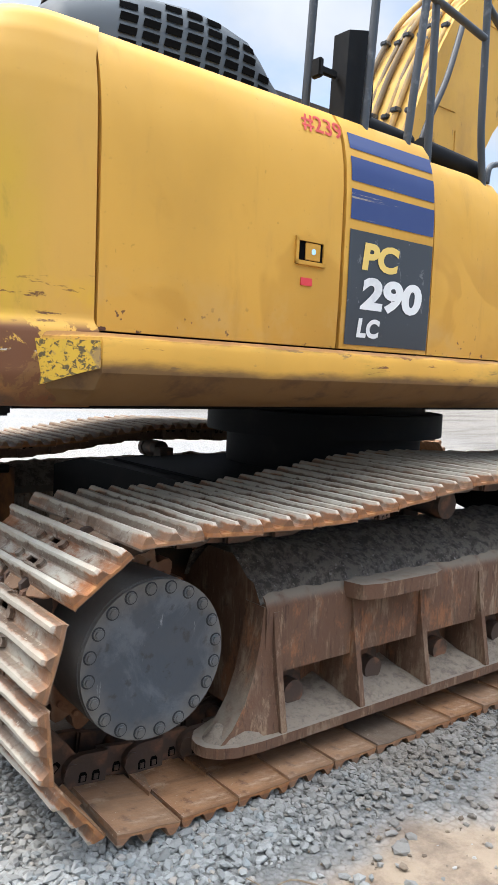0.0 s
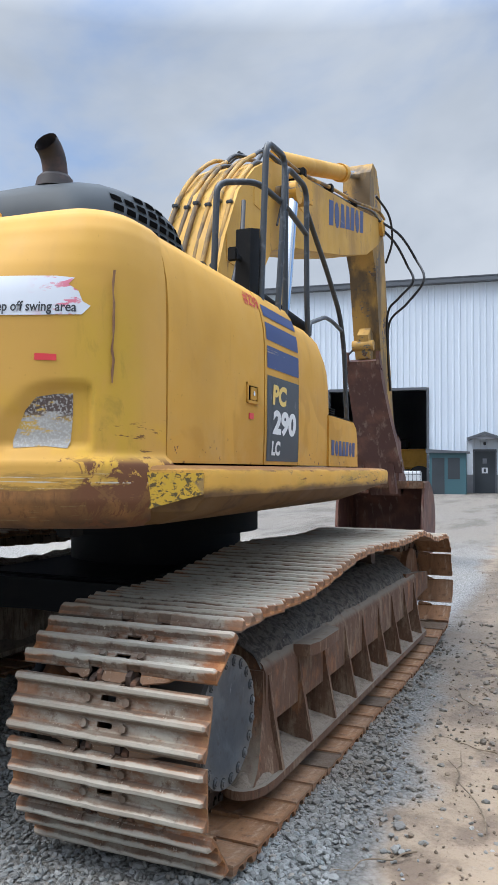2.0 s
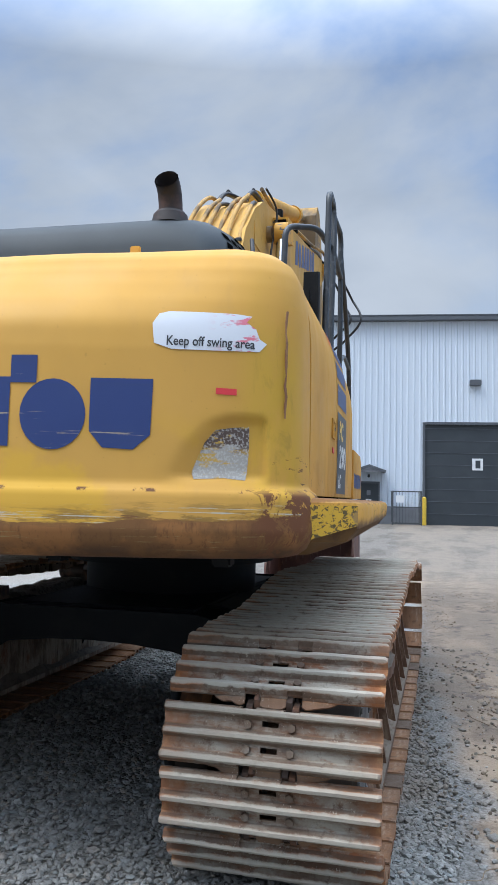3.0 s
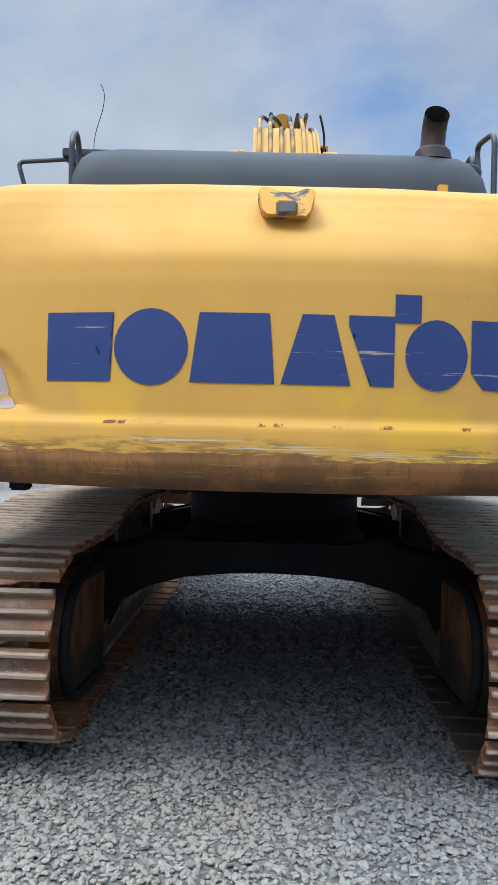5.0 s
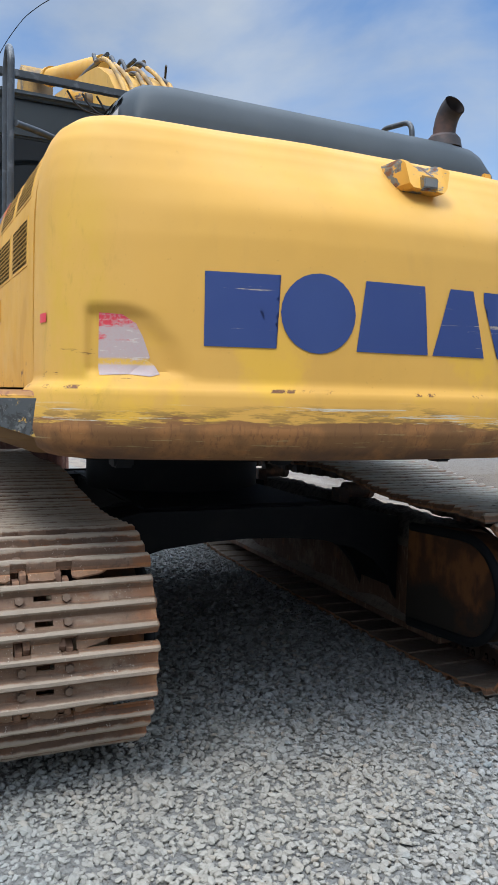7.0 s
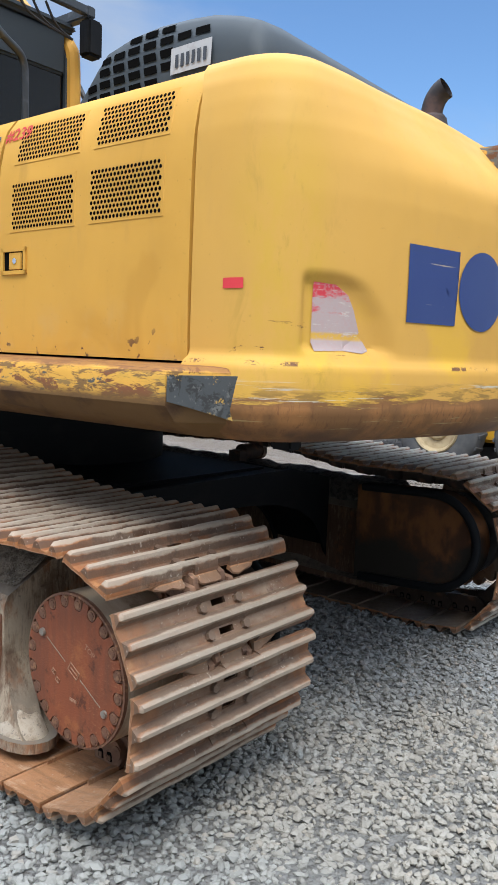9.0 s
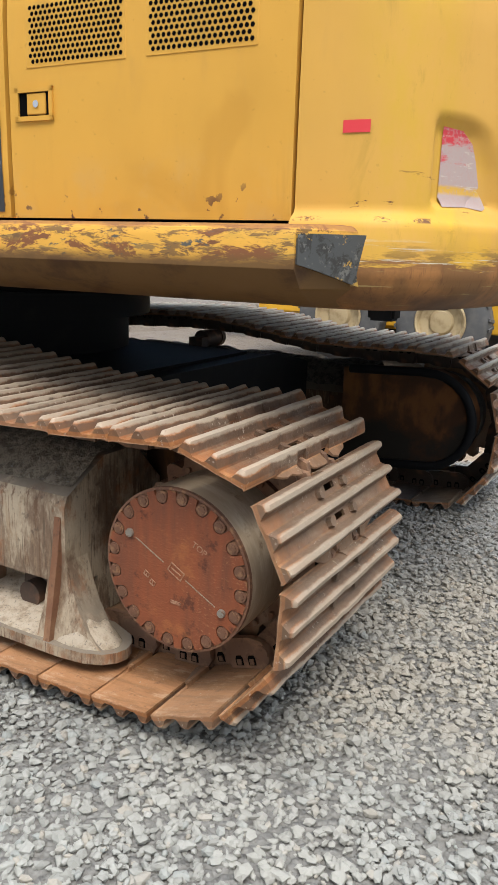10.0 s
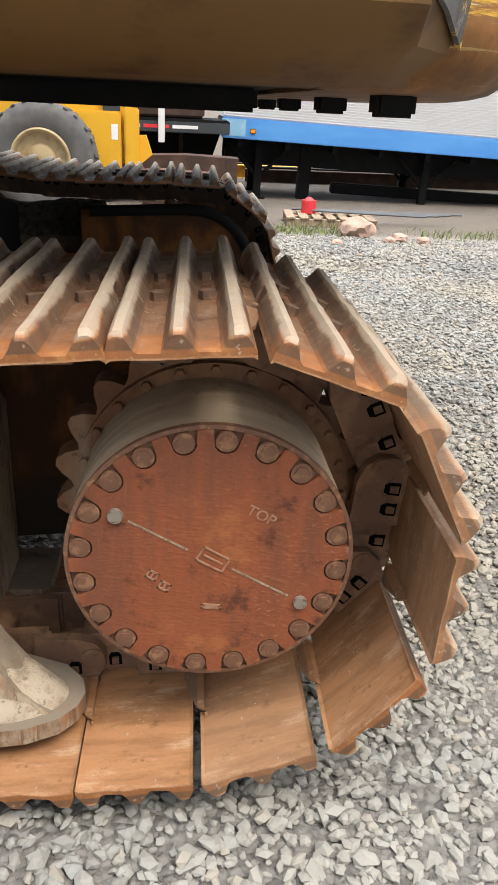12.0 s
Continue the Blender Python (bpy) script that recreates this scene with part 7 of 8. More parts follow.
# site booth with a window and propane bottles behind it
booth = tagged(empty("site_booth", WALL @ pose(6.15, -1.4, 0)), "blue-green steel site booth against the warehouse", "booth")
part("body", box(-0.85, 0.85, -0.8, 0.8, 0.0, 1.98, 0.02), m_green, booth)
part("roof", prism([(-1.0, 1.98), (-1.0, 2.04), (1.0, 2.16), (1.0, 1.98)], "y", -0.95, 0.95, 0.01), m_trim, booth)
part("window", box(-0.55, 0.0, -0.815, -0.80, 0.75, 1.75, 0.004), m_door, booth, "dark window")
part("door", box(0.15, 0.72, -0.815, -0.80, 0.05, 1.75, 0.004), m_door, booth, "dark door")

# barred steel cage rack
cage = tagged(empty("cage_rack", WALL @ pose(2.62, -0.9, 0)), "empty grey steel cage rack with a paper notice", "rack")
for x in (-0.70, 0.70):
    for y in (-0.4, 0.4):
        part("post", box(x - 0.03, x + 0.03, y - 0.03, y + 0.03, 0, 1.72, 0.005), m_galv, cage)
for z in (0.1, 0.9, 1.68):
    for y in (-0.4, 0.4):
        part("rail", box(-0.70, 0.70, y - 0.025, y + 0.025, z, z + 0.05, 0.005), m_galv, cage)
    for x in (-0.70, 0.70):
        part("rail", box(x - 0.025, x + 0.025, -0.4, 0.4, z, z + 0.05, 0.005), m_galv, cage)
for k in range(9):
    part("bar", box(-0.62 + 0.155 * k - 0.008, -0.62 + 0.155 * k + 0.008, 0.40, 0.416, 0.1, 1.7, 0), m_galv, cage)
part("notice", box(0.15, 0.55, -0.44, -0.43, 1.15, 1.5, 0), m_poly, cage, "white paper notice")

# white liquid tote in its cage
tote = tagged(empty("liquid_tote", WALL @ pose(7.9, -2.6, 0)), "white plastic liquid tote in a wire cage", "tote")
part("tank", box(-0.55, 0.55, -0.5, 0.5, 0.14, 1.12, 0.06, 3), m_poly, tote)
part("pallet", box(-0.6, 0.6, -0.5, 0.5, 0.0, 0.14, 0.01), m_galv, tote)
for k in range(7):
    part("bar", box(-0.57 + 0.19 * k - 0.01, -0.57 + 0.19 * k + 0.01, -0.53, -0.51, 0.14, 1.15, 0), m_galv, tote)
for z in (0.35, 0.65, 0.95):
    part("bar", box(-0.58, 0.58, -0.54, -0.52, z, z + 0.02, 0), m_galv, tote)

# yellow machine part seen inside the open bay
loader = tagged(empty("parked_loader", WALL @ pose(9.0, 5.5, 0)), "yellow wheeled machine parked inside the open bay", "loader")
part("body", box(-1.6, 0.9, -0.9, 0.9, 1.2, 2.35, 0.12, 3), m_yellow, loader)
part("engine_box", box(-0.4, 0.9, -0.8, 0.8, 2.35, 2.9, 0.1, 3), m_black, loader)
for x in (-1.1, 0.5):
    part("wheel", cyl((x, -1.05, 0.7), (x, -0.6, 0.7), 0.7, None, 28, 0.06), m_hose, loader)


# ---- parked machines and stores along the far side of the yard ----
p = Mat("grader_yellow", (0.66, 0.36, 0.025), 0.45)
p.over(p.ramp(p.noise(3, 6), 0.45, 0.7, 0, 0.4), (0.42, 0.22, 0.03))
p.bump(p.noise(5, 3), 0.05, 0.01)
m_grader = p.m
p = Mat("dusty_tyre", (0.075, 0.076, 0.078), 0.85)
p.over(p.ramp(p.noise(6, 6), 0.4, 0.7, 0, 0.6), (0.125, 0.12, 0.112))
p.bump(p.noise(40, 4), 0.3, 0.006)
m_tyre = p.m
p = Mat("cream_rim", (0.40, 0.31, 0.175), 0.6)
p.over(p.ramp(p.noise(8, 6), 0.45, 0.7, 0, 0.7), (0.22, 0.15, 0.07))
m_rim = p.m


def lathe(prof, axis_y, n=48):
    """Turns a profile (radius, y) round an axle that runs along y."""
    bm = bmesh.new()
    rings = []
    for r, y in prof:
        rings.append([(r * math.cos(2 * math.pi * k / n), y, r * math.sin(2 * math.pi * k / n)) for k in range(n)])
    add_loft(bm, rings, closed=True, cap=False)
    return bm


grader = tagged(empty("motor_grader", pose(0, 0, -0.20)), "yellow motor grader with big dusty tandem wheels", "grader")
for x, y, s in ((3.02, -4.05, 1), (4.55, -4.05, 1), (3.02, -6.35, -1), (4.55, -6.35, -1)):
    wheel = empty("wheel", pose(x, y, 0.675), grader)
    tyre = part("tyre", lathe([(0.36, -0.02 * s), (0.40, 0.0), (0.55, 0.0 - 0.0 * s), (0.63, -0.04 * s), (0.665, -0.10 * s), (0.665, -0.30 * s), (0.62, -0.37 * s), (0.40, -0.40 * s)], 0), m_tyre, wheel, "dusty black tyre")
    part("rim", lathe([(0.365, -0.012 * s), (0.345, 0.012 * s), (0.325, 0.0), (0.30, -0.06 * s), (0.18, -0.09 * s), (0.15, -0.05 * s), (0.13, -0.045 * s), (0.001, -0.045 * s)], 0), m_rim, wheel, "cream steel rim")
    for k in range(26):
        a = 2 * math.pi * k / 26
        bm = bmesh.new()
        add_box(bm, -0.028, 0.028, min(-0.33 * s, -0.05 * s), max(-0.33 * s, -0.05 * s), 0.650, 0.674)
        part("lug", bevelled(bm, 0.008, 1), m_tyre, wheel, m=Matrix.Rotation(a, 4, "Y") @ Matrix.Rotation(0.12 * (1 if k % 2 else -1), 4, "Z"))
part("tandem_case", box(2.75, 4.85, -4.62, -4.48, 0.50, 0.86, 0.05, 3), m_grader, grader)
part("rear_body", box(2.05, 6.2, -6.0, -4.62, 0.62, 1.38, 0.03), m_grader, grader, "yellow engine housing")
part("engine_cover", box(2.35, 5.9, -5.9, -4.70, 1.38, 2.15, 0.05, 3), m_grader, grader)
for x in (2.52, 3.20, 3.9):
    part("side_cover", box(x, x + 0.62, -4.70, -4.685, 1.42, 2.08, 0.006), m_grader, grader)
part("side_skirt", box(2.08, 2.95, -4.60, -4.48, 0.52, 1.25, 0.02), m_grader, grader)
part("rear_post", box(1.86, 2.04, -4.62, -4.45, 0.46, 1.30, 0.02), m_grader, grader, "yellow upright at the tail")
part("tail_box", box(2.10, 2.30, -4.66, -4.50, 1.24, 1.46, 0.01), m_hood, grader)
part("notice", box(2.12, 2.20, -4.482, -4.476, 0.92, 1.10, 0), m_poly, grader, "small white notice")
part("tail_hook", prism([(1.70, 0.75), (1.86, 0.62), (1.86, 0.98), (1.78, 0.98)], "y", -4.75, -4.60, 0.01), m_grader, grader)

# second wheel and hub of a low machine behind the tail
p = Mat("rusty_sheet_pile", (0.040, 0.022, 0.016), 0.85)
p.over(p.ramp(p.noise(4, 6), 0.4, 0.7), (0.078, 0.042, 0.030))
m_pile = p.m
stack = tagged(empty("steel_stack", pose(0, -6.5, -0.27)), "stack of rusty steel sections with a row of holes", "steel stack")
for k in range(8):
    x = 0.52 + 0.175 * k
    bm = bmesh.new()
    add_prism(bm, [(x, 0.0), (x + 0.012, -0.05), (x + 0.158, -0.05), (x + 0.172, 0.0), (x + 0.172, 0.5), (x, 0.5)], "z", 0.0, 0.70)
    sec = part("section", bevelled(bm, 0.006), m_pile, stack)
    part("hole", box(x + 0.05, x + 0.10, -0.053, -0.048, 0.36, 0.42, 0), m_hole, sec)
part("top_sheet", prism([(0.50, 0.70), (1.93, 0.70), (1.93, 0.725), (1.3, 0.755), (0.50, 0.73)], "y", 0.0, 0.50, 0.008), m_pile, stack)

# dark flatbed behind the stack
flat = tagged(empty("flatbed_trailer", pose(1.6, -8.3, -0.35)), "dark steel flatbed trailer with red and white tape", "trailer")
part("deck", box(-1.0, 7.0, -1.2, 1.2, 1.15, 1.30, 0.02), m_black, flat)
part("side_rail", box(-1.0, 7.0, 1.2, 1.26, 1.10, 1.26, 0.01), m_door, flat)
for k in range(4):
    part("tape", box(-0.5 + 0.45 * k, -0.1 + 0.45 * k, 1.262, 1.266, 1.16, 1.21, 0), m_redtape if k % 2 else m_poly, flat)
part("stake", box(0.02, 0.12, 1.26, 1.32, 0.95, 1.85, 0.01), m_poly, flat, "pale upright stake")
part("load", box(-0.6, 6.5, -1.0, 1.0, 1.32, 1.60, 0.03), m_pile, flat)
for x in (1.2, 2.4):
    part("wheel", cyl((x, 0.7, 0.5), (x, 1.1, 0.5), 0.5, None, 28, 0.04), m_tyre, flat)

# box trailer: white ribbed body over a blue rail, standing on its legs
p = Mat("white_ribbed_body", (0.74, 0.75, 0.76), 0.45)
p.over(p.ramp(p.noise(0.9, 5), 0.4, 0.7, 0, 0.3), (0.62, 0.64, 0.66))
m_whitebody = p.m
p = Mat("blue_rail_paint", (0.055, 0.25, 0.62), 0.45)
p.over(p.ramp(p.noise(2, 6, stretch=(0.3, 1, 1)), 0.45, 0.7, 0, 0.5), (0.10, 0.36, 0.72))
m_bluerail = p.m
p = Mat("scuffed_rail_end", (0.20, 0.42, 0.60), 0.5)
p.over(p.ramp(p.noise(7, 6, 0.65), 0.46, 0.62), (0.34, 0.52, 0.64))
m_capblue = p.m
trailer = tagged(empty("box_trailer", Matrix.Translation((0.72, -8.5, -0.38)) @ Matrix.Rotation(radians(-1.9), 4, "Y") @ Matrix.Rotation(radians(180), 4, "Z")), "white ribbed box trailer with a bright blue bottom rail", "trailer")
part("rail", box(0.0, 12.5, -0.06, 0.0, 1.04, 1.38, 0.012), m_bluerail, trailer, "bright blue bottom rail")
bm = bmesh.new()
ring = []
for k in range(64):
    z = 1.38 + 2.7 * k / 64
    ring += [(-0.02, z), (-0.02, z + 0.022), (-0.045, z + 0.026), (-0.045, z + 0.040)]
ring += [(-0.02, 4.08), (2.4, 4.08), (2.4, 1.38)]
add_prism(bm, ring, "x", 0.02, 12.5)
part("body", bm, m_whitebody, trailer, smooth=None)
part("floor", box(0.0, 12.5, 0.0, 2.4, 1.10, 1.37, 0.01), m_black, trailer)
for y in (0.6, 1.8):
    part("chassis_beam", box(0.1, 12.0, y - 0.06, y + 0.06, 0.62, 1.10, 0.01), m_black, trailer)
for k in range(14):
    part("cross_beam", box(0.3 + 0.85 * k, 0.38 + 0.85 * k, 0.02, 2.3, 0.92, 1.09, 0.004), m_black, trailer)
part("corner_cap", box(0.0, 0.42, -0.066, -0.06, 1.08, 1.36, 0.004), m_capblue, trailer, "pale scuffed blue rail end")
part("marker_lamp", box(0.50, 0.60, -0.085, -0.066, 1.14, 1.22, 0.01), Mat("orange_lens", (0.8, 0.28, 0.02), 0.3).m, trailer, "small orange marker lamp")
for x in (0.72, 3.85):
    for y in (0.4, 2.0):
        leg = part("landing_leg", box(x - 0.07, x + 0.07, y - 0.07, y + 0.07, 0.06, 1.0, 0.01), m_black, trailer)
        part("foot", box(x - 0.16, x + 0.16, y - 0.14, y + 0.14, -0.02, 0.06, 0.01), m_black, leg)
        for s in (-1, 1):
            bm = bmesh.new()
            add_tube(bm, [(x, y, 0.38), (x + s * 0.55, y, 0.95)], 0.035, 8)
            part("brace", bm, m_black, leg)
part("post", box(1.5, 1.72, 0.5, 0.8, 0.0, 0.95, 0.01), m_black, trailer)
part("low_bar", box(2.2, 6.5, 0.9, 1.1, 0.16, 0.36, 0.02), m_black, trailer)

# pallet with rods and a red can, rock, rubble
pallet = tagged(empty("pallet", pose(-0.68, -4.75, -0.245, 0, 0, -3)), "grey weathered wooden pallet by the trailer", "pallet")
p = Mat("weathered_wood", (0.33, 0.25, 0.17), 0.85)
p.over(p.ramp(p.noise(6, 6, stretch=(8, 1, 1)), 0.4, 0.65), (0.20, 0.15, 0.11))
m_wood = p.m
for y in (-0.35, 0.0, 0.35):
    part("bearer", box(-0.6, 0.6, y - 0.05, y + 0.05, 0.0, 0.09, 0.005), m_wood, pallet)
for k in range(7):
    part("plank", box(-0.6 + 0.18 * k, -0.48 + 0.18 * k, -0.42, 0.42, 0.09, 0.112, 0.004), m_wood, pallet)
for k in range(4):
    ob = tagged(new("steel_rod", finish(cyl((-0.2 - 0.1 * k, -5.0 + 0.09 * k, -0.10 + 0.006 * k), (-2.6 + 0.2 * k, -4.95 + 0.12 * k, -0.10), 0.014, None, 8), "steel_rod", 40)), "grey steel rod lying across the pallet", "rod", "rods on the pallet")
    ob.data.materials.append(m_galv)
bm = bmesh.new()
add_cyl(bm, (0, 0, 0), (0, 0, 0.17), 0.10, 0.10, 20)
add_cyl(bm, (0, 0, 0.17), (0, 0, 0.21), 0.07, 0.03, 20)
can = tagged(new("red_can", finish(bevelled(bm, 0.012, 2, 50), "red_can", 40)), "small red can standing on the pallet", "can")
can.data.materials.append(m_redtape)
can.matrix_world = pose(-0.42, -4.9, -0.134)


def boulder(x, y, r, mat, label, squash=0.7, seed=0):
    bm = bmesh.new()
    bmesh.ops.create_icosphere(bm, subdivisions=3, radius=r)
    for v in bm.verts:
        n = v.co.normalized()
        v.co *= 1 + 0.28 * noise.noise(n * 1.7 + Vector((seed, 0, 0))) + 0.08 * noise.noise(n * 5 + Vector((0, seed, 0)))
        v.co.z *= squash
    ob = tagged(new("rock", finish(bm, "rock", 25)), label, "rock", "rocks by the trailer")
    ob.data.materials.append(mat)
    ob.matrix_world = pose(x, y, yard(x, y) + r * squash * 0.75, 0, 0, seed * 40)


p = Mat("pinkish_rock", (0.42, 0.29, 0.23), 0.9)
p.over(p.ramp(p.noise(8, 6), 0.4, 0.7), (0.30, 0.21, 0.17))
p.bump(p.noise(20, 6), 0.5, 0.02)
m_rock = p.m
boulder(-0.83, -3.55, 0.21, m_rock, "large pinkish rock at the gravel's edge", 0.62, 1)
boulder(-1.22, -3.0, 0.10, m_rock, "small pinkish rock on the gravel", 0.6, 2)
boulder(-1.45, -2.8, 0.08, m_rock, "small pinkish rock on the gravel", 0.6, 3)
boulder(-1.05, -2.75, 0.07, m_rock, "small pinkish rock on the gravel", 0.6, 4)
boulder(-0.35, -2.2, 0.06, m_rock, "small pinkish rock on the gravel", 0.6, 5)

# weeds along the gravel's edge
bm = bmesh.new()
rnd = random.Random(11)
for k in range(420):
    cx = rnd.choice((-0.15, -0.35, 0.1, -1.9, -2.5, -0.6))
    x, y = cx + rnd.gauss(0, 0.18), -3.75 + rnd.gauss(0, 0.22)
    z = yard(x, y)
    h, a, lean = rnd.uniform(0.03, 0.12), rnd.uniform(0, 6.28), rnd.uniform(0.02, 0.08)
    dx, dy = math.cos(a), math.sin(a)
    w = 0.006
    q = [bm.verts.new((x - dy * w, y + dx * w, z)), bm.verts.new((x + dy * w, y - dx * w, z)), bm.verts.new((x + dx * lean * 0.4 + dy * w * 0.7, y + dy * lean * 0.4 - dx * w * 0.7, z + h * 0.6)), bm.verts.new((x + dx * lean, y + dy * lean, z + h))]
    bm.faces.new((q[0], q[1], q[2]))
    bm.faces.new((q[0], q[2], q[3]))
p = Mat("weed_green", (0.085, 0.14, 0.03), 0.8)
p.over(p.ramp(p.island(), 0.2, 0.9, 0, 0.8), (0.20, 0.22, 0.07))
weeds = tagged(new("weeds", finish(bm, "weeds", None)), "low green weeds along the gravel's edge", "weeds", kind="stuff")
weeds.data.materials.append(p.m)


# ---- loose gravel ----
def stones(name, count, area, rmin, rmax, seed, share=gravel_share, material=None, label="loose grey crushed stone", spread=True):
    rng = np.random.RandomState(seed)
    x0, x1, y0, y1 = area
    xs, ys = rng.uniform(x0, x1, count), rng.uniform(y0, y1, count)
    # thins out towards the edges of its stretch
    rim = np.minimum(np.minimum(xs - x0, x1 - xs), np.minimum(ys - y0, y1 - ys)) + np.array([0.5 * noise.noise(Vector((a * 1.1, b * 1.1, 31.0))) for a, b in zip(xs, ys)])
    fade = np.clip(0.15 + rim / 0.8, 0, 1) if spread else 1.0
    keep = rng.uniform(0, 1, count) < fade * np.array([share(a, b) for a, b in zip(xs, ys)])
    xs, ys = xs[keep], ys[keep]
    n = len(xs)
    base = bmesh.new()
    bmesh.ops.create_icosphere(base, subdivisions=1, radius=1.0)
    bv = np.array([v.co[:] for v in base.verts])
    bf = np.array([[v.index for v in f.verts] for f in base.faces])
    base.free()
    r = rmin + (rmax - rmin) * rng.beta(1.4, 3.6, n)
    v = bv[None] * (1 + rng.uniform(-0.34, 0.26, (n, len(bv), 1)))
    v = v * np.stack([rng.uniform(0.8, 1.45, n), rng.uniform(0.65, 1.1, n), rng.uniform(0.45, 0.85, n)], 1)[:, None, :]
    def spin(v, a, i, j):
        c, s = np.cos(a)[:, None], np.sin(a)[:, None]
        p, q = v[..., i].copy(), v[..., j].copy()
        v[..., i], v[..., j] = c * p - s * q, s * p + c * q
        return v
    v = spin(v, rng.uniform(-0.5, 0.5, n), 1, 2)
    v = spin(v, rng.uniform(0, 6.28, n), 0, 1)
    v *= r[:, None, None]
    zs = np.array([yard(a, b) + 0.014 * noise.noise(Vector((a * 0.9, b * 0.9, 0))) for a, b in zip(xs, ys)])
    v += np.stack([xs, ys, zs + r * rng.uniform(0.1, 0.7, n)], 1)[:, None, :]
    f = bf[None] + (np.arange(n) * len(bv))[:, None, None]
    me = bpy.data.meshes.new(name)
    me.vertices.add(n * len(bv))
    me.vertices.foreach_set("co", v.reshape(-1).astype(np.float32))
    f = f.reshape(-1, 3)
    me.loops.add(f.size)
    me.loops.foreach_set("vertex_index", f.reshape(-1).astype(np.int32))
    me.polygons.add(len(f))
    me.polygons.foreach_set("loop_start", (np.arange(len(f)) * 3).astype(np.int32))
    me.polygons.foreach_set("use_smooth", np.zeros(len(f), dtype=bool))
    me.update(calc_edges=True)
    me.materials.append(material or m_stone)
    return tagged(new(name, me), label, "gravel", kind="stuff")


p = Mat("crushed_stone", (0.270, 0.273, 0.253), 0.88)
p.over(p.ramp(p.island(), 0.0, 0.50, 0.9, 0.0), (0.140, 0.140, 0.130))
p.over(p.ramp(p.island(), 0.80, 1.0, 0.0, 0.85), (0.345, 0.345, 0.320))
p.over(p.math("MULTIPLY", p.ramp(p.island(), 0.70, 0.71), p.ramp(p.island(), 0.78, 0.77)), (0.225, 0.250, 0.245))
p.over(p.math("MULTIPLY", p.ramp(p.island(), 0.58, 0.59), p.ramp(p.island(), 0.66, 0.65)), (0.31, 0.265, 0.21))
p.over(p.ramp(p.noise(60, 5), 0.45, 0.7, 0, 0.5), (0.22, 0.215, 0.205))
p.over(p.ramp(p.noise(1.1, 5, 0.6, space="World"), 0.46, 0.66, 0, 0.45), (0.30, 0.275, 0.235))
p.over(p.math("MULTIPLY", p.ramp(p.math("ADD", p.axis(1, "World"), p.math("MULTIPLY", p.noise(1.5, 4, space="World"), 0.9)), 4.0, 5.2), 0.5), (0.252, 0.253, 0.226))
p.over(p.ramp(p.noise(1.3, 6, 0.65, space="World"), 0.50, 0.64, 0, 0.4), (0.165, 0.170, 0.165))
# a darker, cooler grey ahead of x 0.8, fading out past y 4.1
cool_grey = p.math("MULTIPLY", p.ramp(p.math("ADD", p.axis(1, "World"), p.math("MULTIPLY", p.math("SUBTRACT", p.noise(0.9, 5, 0.6, space="World"), 0.5), 2.0)), 4.1, 2.9), p.math("MULTIPLY", p.ramp(p.axis(1, "World"), 1.2, 2.3), p.ramp(p.axis(0, "World"), 0.0, 0.8)))
p.over(p.math("MULTIPLY", cool_grey, 0.36), (0.150, 0.152, 0.154))
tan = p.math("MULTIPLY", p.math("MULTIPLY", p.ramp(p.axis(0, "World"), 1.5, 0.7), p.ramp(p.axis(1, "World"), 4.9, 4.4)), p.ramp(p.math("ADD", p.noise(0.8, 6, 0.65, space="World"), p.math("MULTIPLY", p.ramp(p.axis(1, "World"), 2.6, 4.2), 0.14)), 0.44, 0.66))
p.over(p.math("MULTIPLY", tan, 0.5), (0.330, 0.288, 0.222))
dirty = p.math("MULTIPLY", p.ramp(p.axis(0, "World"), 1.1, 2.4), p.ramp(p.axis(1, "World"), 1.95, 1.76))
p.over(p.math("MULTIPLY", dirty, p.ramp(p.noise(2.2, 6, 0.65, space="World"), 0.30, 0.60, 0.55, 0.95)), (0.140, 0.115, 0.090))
p.bump(p.noise(70, 5), 0.55, 0.005)
m_stone = p.m
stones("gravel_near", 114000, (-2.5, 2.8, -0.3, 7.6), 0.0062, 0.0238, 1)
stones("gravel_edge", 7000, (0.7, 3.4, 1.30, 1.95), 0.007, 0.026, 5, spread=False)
stones("gravel_strip", 22000, (2.2, 6.6, 0.4, 5.2), 0.008, 0.028, 2)
stones("gravel_far", 25000, (-3.8, 5.2, -3.6, 0.5), 0.009, 0.032, 3)


# brown clods and grit scattered over the sandy strip
def clod_share(x, y):
    if gravel_share(x, y) > 0.7:
        return 0.0
    patch = noise.noise(Vector((x * 0.7, y * 1.3, 21)))
    return max(0.0, 0.12 + 1.1 * patch)


p = Mat("brown_clods", (0.125, 0.092, 0.064), 0.95)
p.over(p.ramp(p.island(), 0.1, 0.9, 0, 0.9), (0.235, 0.178, 0.125))
p.over(p.ramp(p.island(), 0.88, 0.92, 0, 0.9), (0.34, 0.33, 0.30))
p.bump(p.noise(70, 5), 0.4, 0.004)
stones("clods", 26000, (1.0, 11.0, -0.9, 2.0), 0.002, 0.017, 4, clod_share, p.m, "brown clods and grit on bare sand")

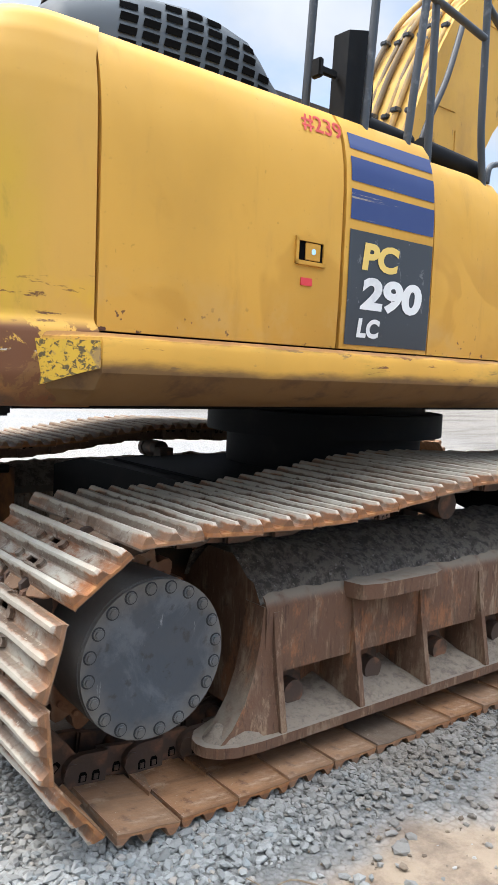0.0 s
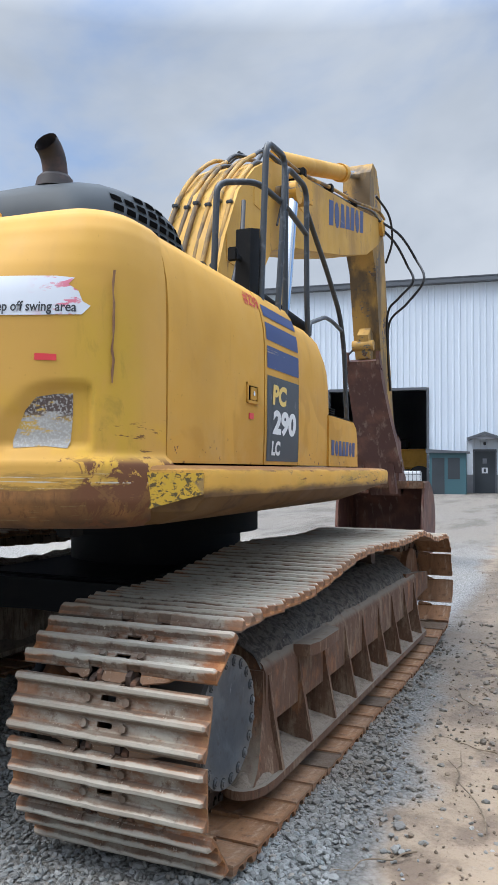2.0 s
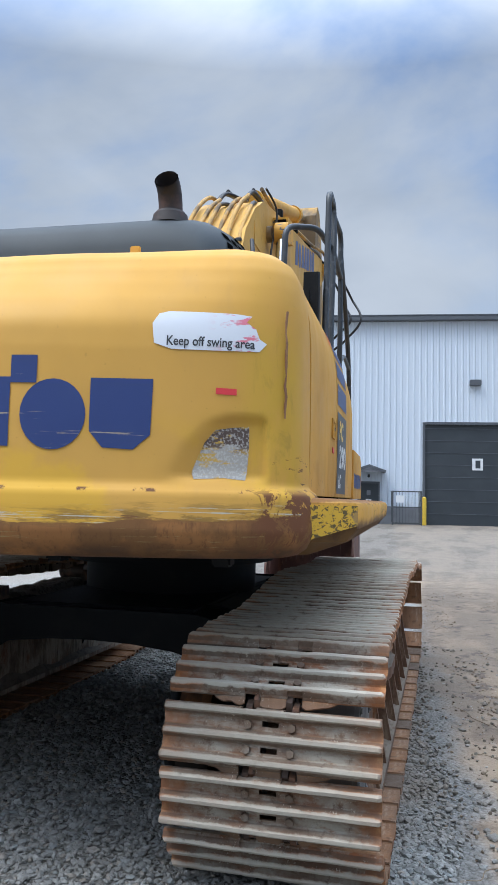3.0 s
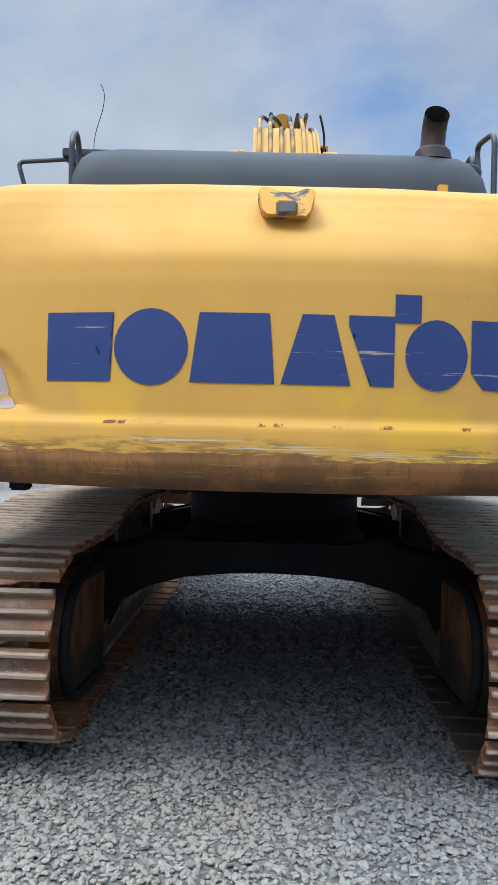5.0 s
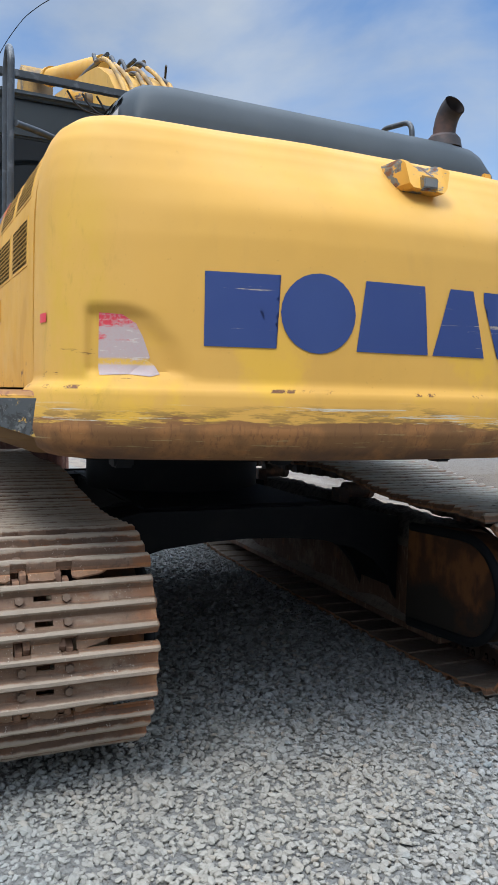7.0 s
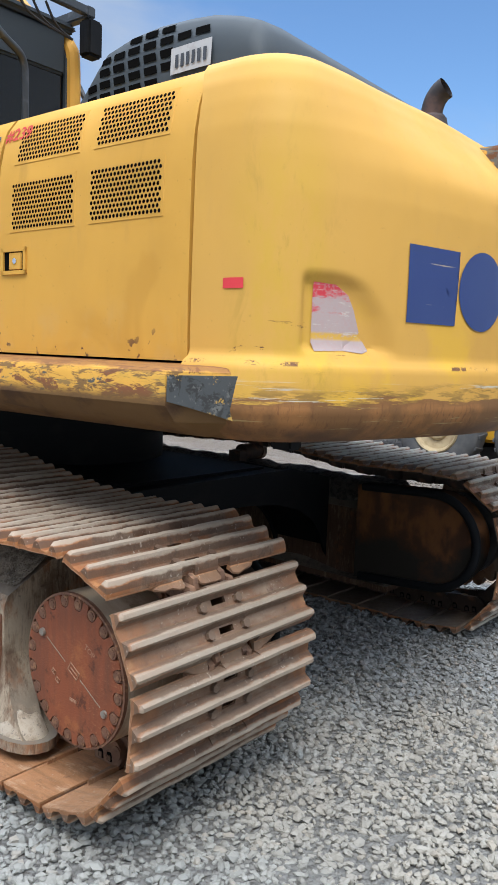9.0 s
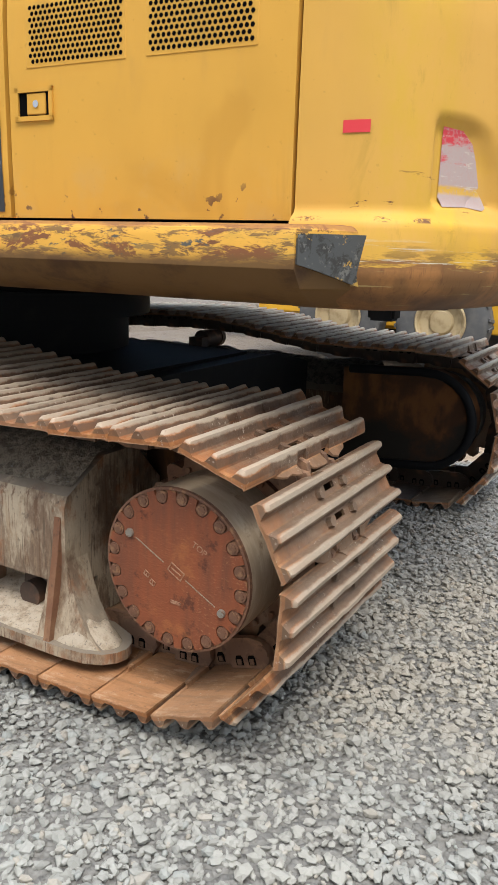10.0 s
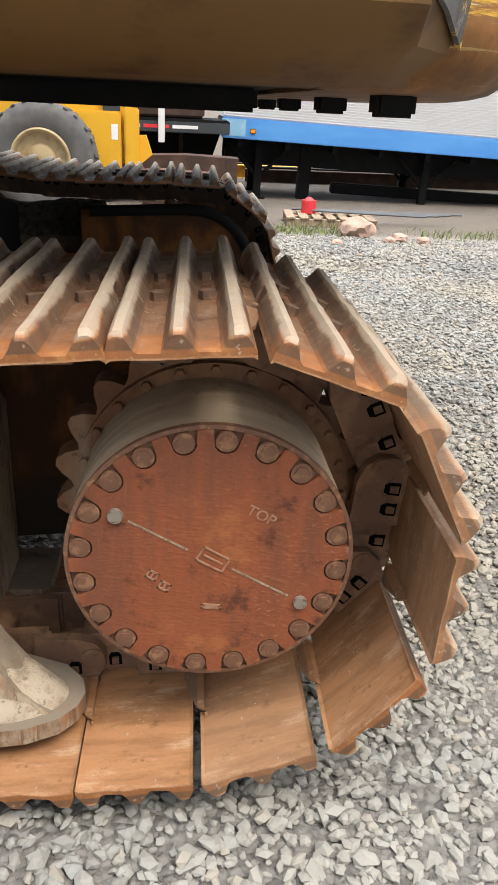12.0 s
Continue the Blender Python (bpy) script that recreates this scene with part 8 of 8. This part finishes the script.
# thin dry twigs lying on the sand
p = Mat("dry_twig", (0.16, 0.115, 0.075), 0.9)
p.over(p.ramp(p.noise(40, 4), 0.4, 0.7), (0.24, 0.19, 0.13))
rnd = random.Random(8)
for x, y, a, n in ((1.75, 1.02, 0.35, 0.75), (2.1, 1.2, 0.1, 0.5), (2.6, 1.05, 1.1, 0.4), (3.4, 1.3, 0.5, 0.45), (1.5, 1.25, 2.4, 0.35)):
    pts = []
    for k in range(7):
        t = k / 6 * n
        px, py = x + t * math.cos(a) + rnd.uniform(-0.015, 0.015), y + t * math.sin(a) + rnd.uniform(-0.015, 0.015)
        pts.append((px, py, yard(px, py) + 0.012 + rnd.uniform(0, 0.012)))
    bm = tube(curve_points(pts, 3), [0.0045 * (1 - 0.7 * k / 18) for k in range(19)], 5)
    twig = tagged(new("twig", finish(bm, "twig", 60)), "thin dry twig lying on the sand", "twig", "twigs on the sand")
    twig.data.materials.append(p.m)

# beams added on the ground, standing in for dark shapes beyond the box trailer
def filler_beam(x, y, length, turn, mat, label):
    bm = bmesh.new()
    h, w, t = 0.30, 0.15, 0.015
    add_prism(bm, [(-w, 0), (w, 0), (w, t), (t, t * 1.6), (t, h - t * 1.6), (w, h - t), (w, h), (-w, h), (-w, h - t), (-t, h - t * 1.6), (-t, t * 1.6), (-w, t)], "x", -length / 2, length / 2)
    ob = tagged(new("stand_in_beam", finish(bm, "stand_in_beam", None)), label, "beam", "beams beyond the trailer")
    ob.data.materials.append(mat)
    ob.matrix_world = pose(x, y, -0.40, 0, 0, turn)


filler_beam(-3.5, -12.4, 7.0, 3, m_pile, "rusty beam added as filler beyond the trailer")
filler_beam(-4.2, -13.0, 8.0, -2, m_black, "dark beam added as filler beyond the trailer")
filler_beam(-0.6, -13.4, 6.0, 2, m_grader, "yellow beam standing in for a yellow shape beyond the trailer")
filler_beam(-3.0, -14.2, 9.0, 0, m_pile, "rusty beam added as filler beyond the trailer")

# an added open-topped skip, standing in for dark machinery clutter behind the flatbed
skip = tagged(empty("backdrop_skip", pose(3.6, -10.6, -0.37)), "dark skip added as a backdrop for clutter behind the flatbed trailer", "skip")
for sgn in (-1, 1):
    part("side_wall", prism([(-2.6, 0.1), (2.6, 0.1), (3.0, 1.25), (-3.0, 1.25)], "y", sgn * 1.1 - 0.03, sgn * 1.1 + 0.03, 0.008), m_black, skip)
    for k in range(6):
        part("stiffener", box(-2.2 + 0.88 * k - 0.04, -2.2 + 0.88 * k + 0.04, min(sgn * 1.13, sgn * 1.19), max(sgn * 1.13, sgn * 1.19), 0.12, 1.2, 0.006), m_pile, skip)
part("floor", box(-2.6, 2.6, -1.07, 1.07, 0.0, 0.12, 0.01), m_black, skip)
for a, b in ((-2.6, -3.0), (2.6, 3.0)):
    bm = bmesh.new()
    add_loft(bm, [[(a, -1.07, 0.12), (a, 1.07, 0.12), (a + 0.04, 1.07, 0.12), (a + 0.04, -1.07, 0.12)], [(b, -1.07, 1.25), (b, 1.07, 1.25), (b + 0.04, 1.07, 1.25), (b + 0.04, -1.07, 1.25)]])
    part("end_wall", bm, m_black, skip)
